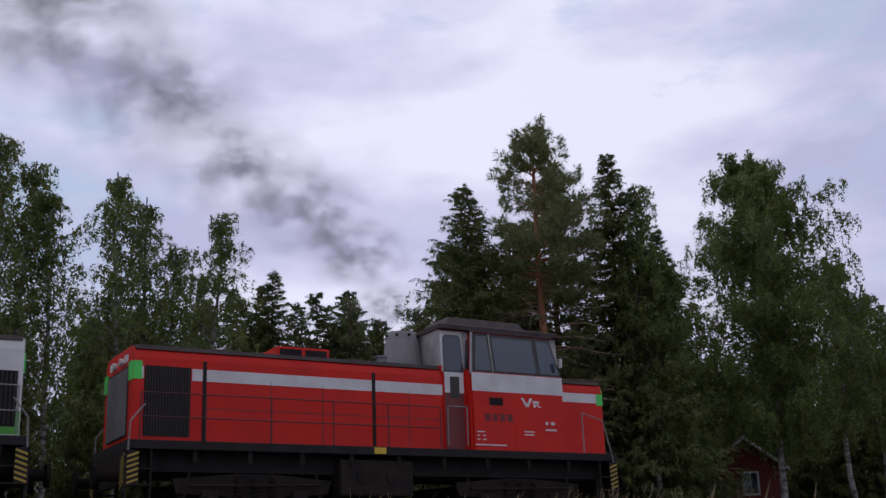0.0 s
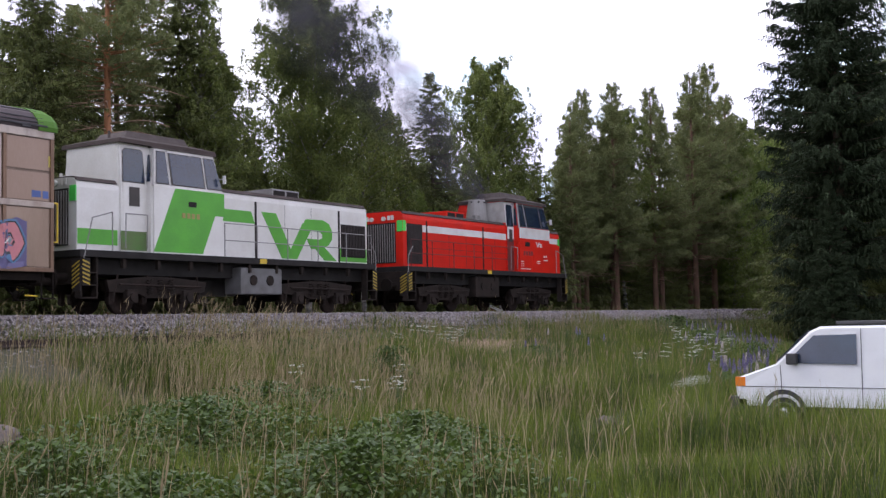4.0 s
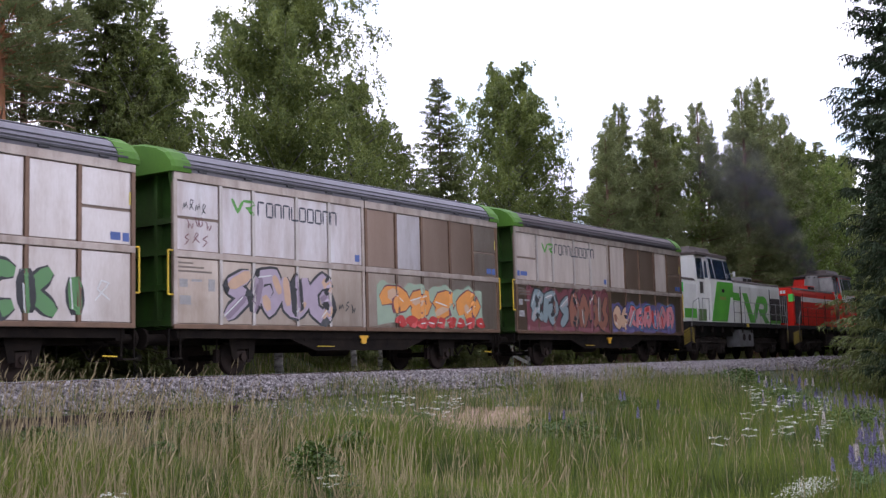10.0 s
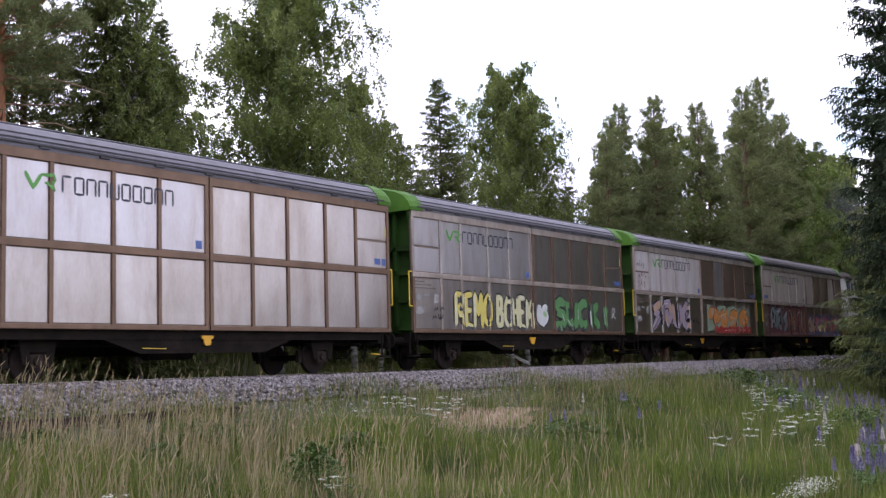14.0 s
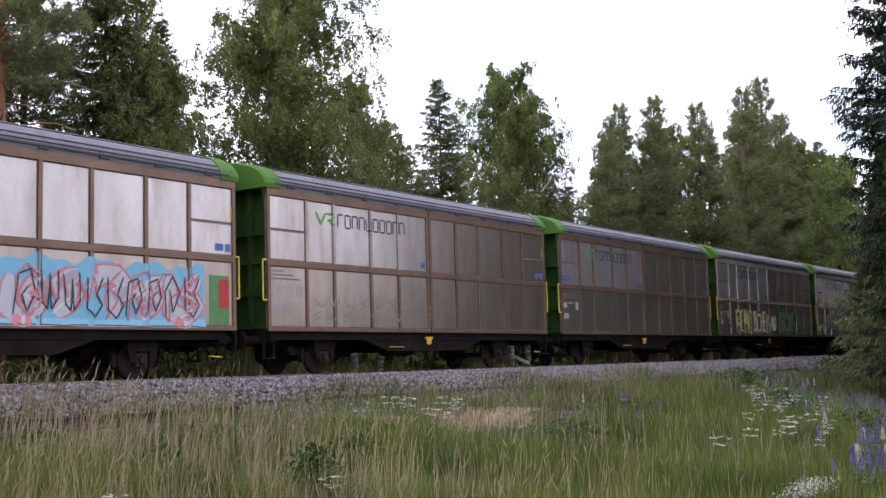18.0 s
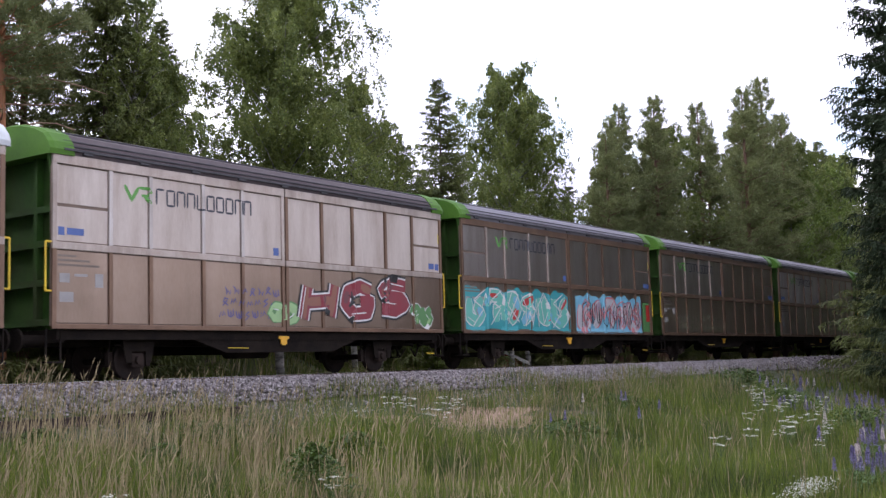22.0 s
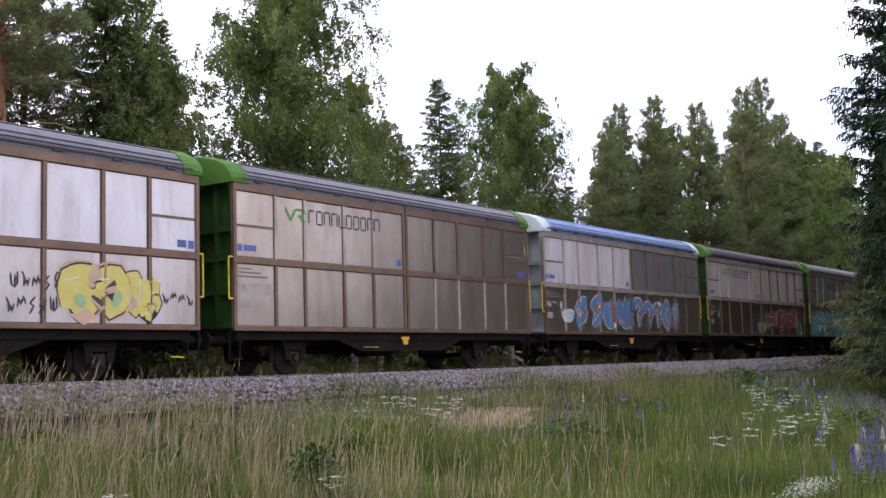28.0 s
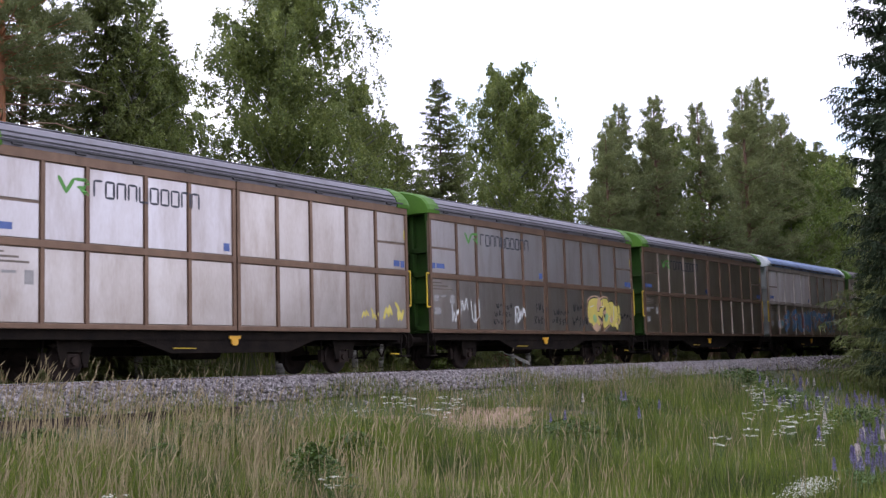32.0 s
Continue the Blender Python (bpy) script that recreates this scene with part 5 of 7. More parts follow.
        for x in (-0.98, -0.18):
            bm = bmesh.new()
            rod(bm, (x, s * 1.41, 1.08), (x, s * 1.45, 1.08), 0.17, n=18)
            part("tank_cover", bm, soot, tank)
        for e in (-1, 1):
            bm = bmesh.new()
            for z in (0.45, 0.80, 1.15):
                box(bm, e * 6.5 - 0.26, e * 6.5 + 0.26, min(s * 1.25, s * 1.52), max(s * 1.25, s * 1.52), z, z + 0.035)
            box(bm, e * 6.76 - 0.02, e * 6.76 + 0.02, min(s * 1.25, s * 1.50), max(s * 1.25, s * 1.50), 0.45, 1.6)
            box(bm, e * 6.22 - 0.02, e * 6.22 + 0.02, min(s * 1.25, s * 1.50), max(s * 1.25, s * 1.50), 0.45, 1.6)
            part("corner_steps", bm, soot, ob)
            # hazard board across the corner: black plate with slanted yellow bars
            for nm, face in (("end", True), ("side", False)):
                bm = bmesh.new()
                if face:
                    box(bm, e * 6.80 - 0.015, e * 6.80 + 0.015, min(s * 1.16, s * 1.50), max(s * 1.16, s * 1.50), 0.65, 1.56)
                else:
                    box(bm, e * 6.64 - 0.13, e * 6.64 + 0.13, s * 1.535 - 0.012, s * 1.535 + 0.012, 0.80, 1.56)
                board = part("hazard_board", bm, dark, ob, "black and yellow striped corner board")
                bm = bmesh.new()
                for i in range(6):
                    z = 0.82 + i * 0.115
                    if face:
                        q = [(e * 6.817, s * 1.17, z - 0.1), (e * 6.817, s * 1.49, z + 0.07), (e * 6.817, s * 1.49, z + 0.12), (e * 6.817, s * 1.17, z - 0.05)]
                    else:
                        q = [(e * 6.64 - 0.125, s * 1.549, z), (e * 6.64 + 0.125, s * 1.549, z + 0.09), (e * 6.64 + 0.125, s * 1.549, z + 0.14), (e * 6.64 - 0.125, s * 1.549, z + 0.05)]
                    bm.faces.new([bm.verts.new(p) for p in q])
                part("hazard_stripe", bm, mat("hazard_yellow", (0.50, 0.36, 0.03), (0.32, 0.22, 0.03), rough=0.6), board)
    # end faces: grille with slats, corner reflectors, lamps, buffers
    for e, x, top in ((-1, -6.62, 4.0), (1, 6.68, 3.86)):
        bm = bmesh.new()
        box(bm, x - 0.02 if e < 0 else x - 0.01, x + 0.01 if e < 0 else x + 0.02, -0.85, 0.85, 1.95, 3.55)
        gr = part("end_grille", bm, dark, ob)
        bm = bmesh.new()
        for i in range(15):
            y = -0.8 + i * 1.6 / 14
            box(bm, x + e * 0.035 - 0.015, x + e * 0.035 + 0.015, y - 0.014, y + 0.014, 1.98, 3.5)
        part("grille_slat", bm, grey, gr)
        for y in (-1.06, 1.06):
            bm = bmesh.new()
            box(bm, x + e * 0.02 - 0.02, x + e * 0.02 + 0.02, y - 0.13, y + 0.13, 3.18, 3.62, 0.008)
            part("reflector", bm, mat("reflector_green", (0.10, 0.75, 0.10), (0.08, 0.55, 0.09), rough=0.4), ob, "bright green corner reflector")
            bm = bmesh.new()
            if not white:
                patch(bm, rect(x - e * 0.20 if e < 0 else x - 0.20, x - e * 0.0 if e < 0 else x, 3.2, 3.62) if e < 0 else rect(x - 0.2, x, 3.18, 3.5), hood_y, 0.011, 1 if y > 0 else -1)
            if not white:
                part("reflector", bm, MATS["reflector_green"], ob, "bright green corner reflector")
            else:
                bm.free()
        for y in (-0.3, 0.3):
            bm = bmesh.new()
            rod(bm, (x, y, 3.72), (x + e * 0.09, y, 3.72), 0.09, n=14)
            part("headlight", bm, mat("lamp_glass", (0.7, 0.7, 0.66), (0.55, 0.55, 0.5), rough=0.15), ob, "round headlight")
        for i in range(2):
            for y in (-0.62, 0.62):
                bm = bmesh.new()
                box(bm, x + e * 0.015 - 0.012, x + e * 0.015 + 0.012, y - 0.15 + i * 0.17, y - 0.02 + i * 0.17, 3.66, 3.84)
                part("number_bar", bm, white_p, ob)
        for y in (-0.87, 0.87):
            bm = bmesh.new()
            rod(bm, (e * 6.6, y, 1.05), (e * 7.28, y, 1.05), 0.12, n=12)
            rod(bm, (e * 7.27, y, 1.05), (e * 7.34, y, 1.05), 0.26, n=16)
            part("buffer", bm, black, ob)
        bm = bmesh.new()
        box(bm, e * 6.72 - 0.06, e * 6.72 + 0.06, -1.5, 1.5, 0.85, 1.6, 0.02)
        part("buffer_beam", bm, soot, ob)
    # roof fittings of the long hood
    bm = bmesh.new()
    box(bm, -3.05, -1.65, -0.95, 0.95, 3.95, 4.26, 0.03)
    intake = part("roof_intake", bm, grey if white else paint, long_hood)
    for s in (-1, 1):
        for a in (-2.98, -2.30):
            bm = bmesh.new()
            patch(bm, rect(a, a + 0.58, 4.03, 4.20), lambda z: 0.95, 0.008, s)
            part("intake_grille", bm, dark, intake)
    bm = bmesh.new()
    loft(bm, [[(0.95 + math.cos(a) * r * 1.15, math.sin(a) * r, z) for a in [2 * math.pi * i / 20 for i in range(20)]] for z, r in ((3.95, 0.50), (4.3, 0.48), (5.02, 0.38), (5.08, 0.36))])
    stack = part("exhaust_chimney", bm, grey, long_hood, "grey tapered exhaust stack")
    bm = bmesh.new()
    for i in range(8):
        a = 2 * math.pi * i / 8
        box(bm, 0.95 + 0.44 * math.cos(a) - 0.03, 0.95 + 0.44 * math.cos(a) + 0.03, 0.41 * math.sin(a) - 0.03, 0.41 * math.sin(a) + 0.03, 4.93, 4.99)
    rod(bm, (0.95, 0, 5.07), (0.95, 0, 5.10), 0.3, n=16)
    part("stack_opening", bm, dark, stack)
    bm = bmesh.new()
    rod(bm, (0.05, -0.5, 4.0), (0.05, -0.5, 4.24), 0.13, n=14)
    rod(bm, (0.05, -0.5, 4.24), (0.05, -0.5, 4.29), 0.17, n=14)
    part("vent_cap", bm, grey, long_hood)
    # bogies
    for c in (-3.7, 3.7):
        bm = bmesh.new()
        for s in (-1, 1):
            prism(bm, [(c - 1.95, 0.98), (c - 1.85, 0.66), (c - 0.75, 0.60), (c - 0.45, 0.48), (c + 0.45, 0.48), (c + 0.75, 0.60), (c + 1.85, 0.66), (c + 1.95, 0.98), (c + 0.6, 1.10), (c - 0.6, 1.10)], s * 1.16 - 0.06, s * 1.16 + 0.06)
        box(bm, c - 0.4, c + 0.4, -1.15, 1.15, 0.7, 1.12)
        bogie = part("bogie", bm, soot, ob, "sooty bogie frame")
        for s in (-1, 1):
            for d in (-0.42, 0.0, 0.42):
                bm = bmesh.new()
                bar(bm, [(c + d + 0.09 * math.cos(i * 0.8), s * 1.30 + 0.09 * math.sin(i * 0.8), 0.58 + i * 0.0105) for i in range(44)], 0.017, 5)
                part("coil_spring", bm, soot, bogie)
            for d in (-1.1, 1.1):
                bm = bmesh.new()
                box(bm, c + d - 0.2, c + d + 0.2, min(s * 1.14, s * 1.34), max(s * 1.14, s * 1.34), 0.32, 0.72, 0.03)
                rod(bm, (c + d, s * 1.3, 0.5), (c + d, s * 1.40, 0.5), 0.13, n=14)
                part("axle_box", bm, soot, bogie)
            bm = bmesh.new()
            for d in (-1.72, -0.5, 0.5, 1.72):
                box(bm, c + d - 0.07, c + d + 0.07, min(s * 0.98, s * 1.12), max(s * 0.98, s * 1.12), 0.30, 0.72)
                rod(bm, (c + d, s * 1.2, 0.35), (c + d * 0.9, s * 1.2, 1.15), 0.03)
            rod(bm, (c - 1.6, s * 1.36, 0.82), (c + 1.6, s * 1.36, 0.86), 0.03)
            part("brake_rigging", bm, steel, bogie)
        for d in (-1.1, 1.1):
            WHEELS.append((wheelset(ob, c + d, 0.5, (black, steel)), c + d, 0.5, 0.0))
    VEHICLES.append((ob, u, turned))
    return ob


WHITE_LOCO = loco("diesel_locomotive", True, 7.70, True, "white and green diesel locomotive with dirty roof, coupled to the wagons")
RED_LOCO = loco("diesel_locomotive", False, 23.30, False, "red diesel locomotive with white stripe, at the head of the train")


# ---------------------------------------------------------------- paint on the wagons
POSTS = [-HALF] + list(np.cumsum(L_COLS) * ((HALF - 0.02) / sum(L_COLS)) - HALF) + list(np.cumsum(R_COLS) * ((HALF - 0.02) / sum(R_COLS)) + 0.02)


def skin(x, z):
    """How far the near side stands out at a place: ribs and rails over sheets."""
    if z < 1.26 or 2.84 < z < 3.02 or z > 4.70 or min(abs(x - p) for p in POSTS) < 0.062:
        return -NEAR - 0.004
    return -NEAR + 0.038


def stroke(bm, pts, w, layer, across=3, square=False):
    """A band of paint along points in x and z, following ribs and sheets."""
    dense = []
    for (xa, za), (xb, zb) in zip(pts[:-1], pts[1:]):
        n = max(1, int(math.hypot(xb - xa, zb - za) / 0.07))
        dense += [(xa + (xb - xa) * i / n, za + (zb - za) * i / n) for i in range(n)]
    dense.append(pts[-1])
    rows = []
    for i, (x, z) in enumerate(dense):
        a, b = dense[max(0, i - 1)], dense[min(len(dense) - 1, i + 1)]
        dx, dz = b[0] - a[0], b[1] - a[1]
        ln = math.hypot(dx, dz) or 1.0
        nx, nz = -dz / ln, dx / ln
        end = min(i, len(dense) - 1 - i)
        ww = w if square else w * (0.55 + 0.45 * min(1.0, end * 0.07 / (w * 0.5 + 1e-6)))
        row = []
        for k in range(across):
            o = (k / (across - 1) - 0.5) * ww
            px, pz = x + nx * o, min(max(z + nz * o, 1.16), 4.68)
            row.append(bm.verts.new((px, skin(px, pz) - layer, pz)))
        rows.append(row)
    for r0, r1 in zip(rows[:-1], rows[1:]):
        for k in range(across - 1):
            bm.faces.new((r0[k], r0[k + 1], r1[k + 1], r1[k]))


SHAPES = {
    "curl": [(0.9, 0.75), (0.5, 1.0), (0.12, 0.7), (0.2, 0.25), (0.6, 0.05), (0.9, 0.3), (0.7, 0.6), (0.45, 0.5)],
    "leaf": [(0.15, 0.0), (0.1, 0.55), (0.5, 1.0), (0.88, 0.55), (0.5, 0.1), (0.35, 0.6)],
    "cap": [(0.0, 0.6), (0.3, 0.92), (0.7, 0.92), (1.0, 0.6), (0.6, 0.45), (0.62, 0.0)],
    "bolt": [(0.85, 1.0), (0.2, 0.66), (0.75, 0.45), (0.15, 0.0)],
    "swirl": [(0.05, 0.05), (0.2, 0.85), (0.7, 0.95), (0.92, 0.5), (0.6, 0.12), (0.38, 0.45), (0.62, 0.62)],
    "fork": [(0.05, 0.95), (0.18, 0.25), (0.45, 0.1), (0.5, 0.85), (0.6, 0.1), (0.9, 0.35), (0.86, 1.0)],
    "knot": [(0.1, 0.1), (0.85, 0.9), (0.45, 1.0), (0.2, 0.6), (0.9, 0.15)],
    "hook": [(0.15, 0.95), (0.1, 0.2), (0.5, 0.0), (0.9, 0.3), (0.6, 0.55), (0.95, 0.95)],
    "wave": [(0.05, 0.2), (0.25, 0.75), (0.5, 0.35), (0.72, 0.85), (0.95, 0.4)],
    "claw": [(0.05, 0.9), (0.35, 0.6), (0.3, 0.05), (0.55, 0.45), (0.75, 0.05), (0.95, 0.55)],
}
SIGNS = {
    "H": [[(0.12, 0), (0.16, 1)], [(0.15, 0.52), (0.85, 0.52)], [(0.84, 0), (0.88, 1)]],
    "G": [[(0.9, 0.8), (0.6, 1.0), (0.2, 0.85), (0.08, 0.45), (0.3, 0.05), (0.75, 0.05), (0.88, 0.45), (0.55, 0.45)]],
    "S": [[(0.92, 0.86), (0.5, 1.0), (0.14, 0.8), (0.28, 0.54), (0.74, 0.46), (0.88, 0.2), (0.5, 0.0), (0.08, 0.12)]],
    "B": [[(0.15, 0), (0.15, 1), (0.7, 0.95), (0.75, 0.62), (0.2, 0.52), (0.85, 0.42), (0.82, 0.05), (0.15, 0)]],
    "O": [[(0.5, 0.02), (0.12, 0.25), (0.1, 0.7), (0.45, 0.98), (0.85, 0.75), (0.9, 0.3), (0.55, 0.02)]],
    "E": [[(0.9, 1), (0.15, 0.95), (0.15, 0.05), (0.9, 0)], [(0.15, 0.5), (0.75, 0.5)]],
    "U": [[(0.1, 1), (0.12, 0.25), (0.4, 0.0), (0.75, 0.1), (0.86, 0.5), (0.88, 1)]],
    "C": [[(0.9, 0.85), (0.5, 1.0), (0.12, 0.7), (0.15, 0.25), (0.5, 0.0), (0.9, 0.15)]],
    "K": [[(0.14, 0), (0.14, 1)], [(0.85, 1), (0.2, 0.5), (0.9, 0)]],
    "I": [[(0.5, 0), (0.5, 1)]],
    "R": [[(0.12, 0), (0.14, 1)], [(0.14, 0.98), (0.78, 0.92), (0.80, 0.66), (0.3, 0.52)], [(0.42, 0.5), (1.0, 0)]],
    "M": [[(0.08, 0), (0.15, 1), (0.5, 0.4), (0.85, 1), (0.92, 0)]],
}


def paint(name, color, rough=0.45):
    return mat("spray_" + name, color, tuple(c * 0.72 + 0.03 for c in color), rough=rough, scale=4, fine=26, bump=0.03, spread=0.8)


COLORS = {"black": (0.02, 0.02, 0.022), "white": (0.72, 0.72, 0.70), "orange": (0.75, 0.30, 0.06), "red": (0.50, 0.035, 0.03), "maroon": (0.17, 0.045, 0.055), "yellow": (0.75, 0.62, 0.14), "green": (0.11, 0.27, 0.09), "mint": (0.16, 0.52, 0.42),
          "teal": (0.04, 0.33, 0.36), "sky": (0.20, 0.50, 0.66), "blue": (0.09, 0.20, 0.36), "violet": (0.11, 0.09, 0.22), "pink": (0.62, 0.22, 0.24), "lilac": (0.45, 0.36, 0.44), "grey": (0.23, 0.29, 0.30), "peach": (0.62, 0.40, 0.26), "rust": (0.28, 0.11, 0.07),
          "lime": (0.35, 0.55, 0.25), "dirt": (0.20, 0.16, 0.13), "cream": (0.70, 0.66, 0.38), "slate": (0.38, 0.36, 0.35), "moss": (0.27, 0.26, 0.17), "silver": (0.55, 0.54, 0.56), "sage": (0.34, 0.43, 0.31), "plum": (0.27, 0.20, 0.26), "crimson": (0.26, 0.03, 0.045)}


def graffiti(ob, seed, x0, x1, z0, z1, letters, fills, edge="black", back=None, width=0.21, rim=0.07, halo=None, label="sprayed graffiti", word="", lift=0.0, slope=0.0, square=False):
    """Fat sprayed shapes in a row: a cloud behind, a rim, a fill in several colours and thin lights."""
    g = random.Random(seed)
    names = [k for k in SHAPES if k not in ("wave", "claw")] if width > 0.12 else list(SHAPES)
    n = letters
    width = width * 1.5 if width > 0.14 and not word else width
    w = (x1 - x0) / n
    letters_ = []
    for i in range(n):
        paths = []
        letters_.append(paths)
        shapes = SIGNS[word[i]] if word else [SHAPES[g.choice(names)]]
        tilt, ox, oz = g.uniform(-0.10, 0.10), g.uniform(-0.05, 0.05), g.uniform(-0.05, 0.05)
        sc = g.uniform(0.92, 1.12)
        for sh in shapes:
            paths.append([(x0 + w * (i + 0.5 + (px - 0.5) * 0.92 * sc + ox + tilt * (pz - 0.5)), z0 + 0.5 * width + (z1 - z0 - width) * min(1.02, max(-0.02, (pz + oz) * sc))) for px, pz in sh])
    letters_ = [[[(x, z + slope * (x - x0)) for x, z in q] for q in paths] for paths in letters_]
    layer = 0.003 + lift
    if back:
        bm = bmesh.new()
        cols = max(4, int((x1 - x0 + 0.3) / 0.08))
        rows = []
        for i in range(cols + 1):
            x = x0 - 0.15 + (x1 - x0 + 0.3) * i / cols
            lo = max(1.2, z0 - 0.06 + 0.05 * math.sin(x * 3.1 + seed))
            hi = min(z1 + 0.05 + 0.07 * math.sin(x * 4.3 + seed) + 0.05 * math.sin(x * 9.7), 2.98 if z1 < 3 else 4.6)
            rows.append([bm.verts.new((x, skin(x, lo + (hi - lo) * k / 9) - layer, lo + (hi - lo) * k / 9)) for k in range(10)])
        for r0, r1 in zip(rows[:-1], rows[1:]):
            for k in range(9):
                bm.faces.new((r0[k], r0[k + 1], r1[k + 1], r1[k]))
        part("graffiti_ground", bm, paint(back, COLORS[back]), ob, label + " ground")
        layer += 0.003
    for i, group_ in enumerate(letters_):
        top = layer
        bm = bmesh.new()
        if halo:
            for p in group_:
                stroke(bm, p, width + 2 * rim + 0.09, top, 3, square)
            shape = part("graffiti_shape", bm, paint(halo, COLORS[halo]), ob, label)
            top += 0.003
            bm = bmesh.new()
        for p in group_:
            stroke(bm, p, width + rim * 1.6, top, 3, square)
        rim_ = part("graffiti_rim" if halo else "graffiti_shape", bm, paint(edge, COLORS[edge]), shape if halo else ob)
        up = shape if halo else rim_
        top += 0.003
        for j, c in enumerate(fills):
            bm = bmesh.new()
            for p in group_:
                if j == 0:
                    stroke(bm, p, width, top, 3, square)
                else:
                    q = g.randrange(len(p) - 1)
                    stroke(bm, [(x + g.uniform(-0.03, 0.03), z) for x, z in p[q:q + 2]], width * g.uniform(0.35, 0.8), top + 0.002 * j)
            part("graffiti_fill", bm, paint(c, COLORS[c]), up)
        if width > 0.12:
            bm = bmesh.new()
            p = group_[0]
            q = g.randrange(len(p) - 1)
            (xa, za), (xb, zb) = p[q], p[q + 1]
            stroke(bm, [(xa - width * 0.28, za), (xb - width * 0.28, zb)], 0.035, top + 0.010, 2)
            part("graffiti_light", bm, paint("white", COLORS["white"]), up)


def scrawl(ob, seed, x0, x1, z0, z1, color, rows=1, signs=5, w=0.03):
    """Thin scribbled marks that spell nothing."""
    g = random.Random(seed)
    bm = bmesh.new()
    for r in range(rows):
        hz = (z1 - z0) / rows
        for i in range(signs):
            sh = SHAPES[g.choice(("wave", "claw", "bolt", "knot", "wave", "claw", "fork"))]
            ww = (x1 - x0) / signs
            stroke(bm, [(x0 + ww * (i + 0.1 + 0.8 * px + g.uniform(-0.06, 0.06)) + 0.1 * r, z0 + hz * (r + 0.12 + 0.72 * pz + 0.1 * math.sin(i * 1.7))) for px, pz in sh], w, 0.004, 2)
    tagged(part("scrawl", bm, paint(color, COLORS[color]), ob, "scribbled paint marks"), kind="stuff")


def plates(ob, rects, name, color, label="", layer=0.003):
    for x0, x1, z0, z1 in rects:
        bm = bmesh.new()
        y = skin((x0 + x1) / 2, (z0 + z1) / 2) - layer
        box(bm, x0, x1, y - 0.002, y + 0.002, z0, z1)
        part(name, bm, mat("mark_" + color, COLORS.get(color, (0.1, 0.16, 0.42)), rough=0.5), ob, label)


def wordmark(ob, shift=0.0):
    """A company sign drawn as plain shapes: a green chevron with a hook, and ten dark open frames."""
    x, z, h = -5.25 + shift, 4.08, 0.36
    bm = bmesh.new()
    stroke(bm, [(x, z + h), (x + 0.20, z + 0.03), (x + 0.40, z + h * 0.93)], 0.09, 0.004, 2)
    part("sign_chevron", bm, mat("sign_green", (0.12, 0.36, 0.06), (0.10, 0.28, 0.06), rough=0.5), ob, "green chevron sign")
    bm = bmesh.new()
    stroke(bm, [(x + 0.40, z + h * 0.93), (x + 0.68, z + h * 0.93), (x + 0.74, z + h * 0.7), (x + 0.66, z + h * 0.45), (x + 0.48, z + h * 0.45)], 0.075, 0.005, 2)
    stroke(bm, [(x + 0.55, z + h * 0.42), (x + 0.74, z)], 0.08, 0.006, 2)
    part("sign_hook", bm, MATS["sign_green"], ob, "green hook beside the chevron")
    dark = mat("sign_grey", (0.030, 0.036, 0.055), (0.06, 0.06, 0.075), rough=0.5)
    sides = {"o": (0, 1, 2, 3), "n": (0, 1, 2), "u": (2, 3, 0), "g": (0, 1)}
    for i, kind in enumerate("gonnuooonn"):
        a = x + 0.93 + i * 0.318
        b = a + 0.225
        e = [((a, z), (a, z + h)), ((a, z + h), (b, z + h)), ((b, z + h), (b, z)), ((b, z), (a, z))]
        bm = bmesh.new()
        for k in sides[kind]:
            stroke(bm, list(e[k]), 0.055, 0.004 + 0.0003 * k, 2)
        part("sign_block", bm, dark, ob)


def service_marks(ob, blue_left=True, yellow=False):
    """Data panel, blue stickers, edge marks."""
    plates(ob, [(-7.02, -6.55, 2.70, 2.74), (-7.02, -6.20, 2.60, 2.645), (-7.02, -5.95, 2.50, 2.545)], "data_bar", "dirt")
    plates(ob, [(-6.98, -6.72, 2.14, 2.34), (-6.60, -6.26, 2.28, 2.34), (-6.06, -5.84, 2.06, 2.36), (-6.98, -6.62, 1.72, 1.94)], "data_panel", "slate", "grey data panel")
    if blue_left:
        plates(ob, [(-7.02, -6.86, 3.16, 3.34), (-6.80, -6.36, 3.18, 3.33)], "sticker", "bluemark", "blue sticker")
    plates(ob, [(-0.42, -0.22, 3.12, 3.32)], "sticker", "bluemark", "blue sticker")
    plates(ob, [(6.50, 6.78, 3.12, 3.30), (6.84, 7.02, 3.10, 3.30)], "sticker", "bluemark", "blue sticker")
    plates(ob, [(7.02, 7.10, 3.95, 4.25)], "edge_mark", "yellow", "yellow edge mark")


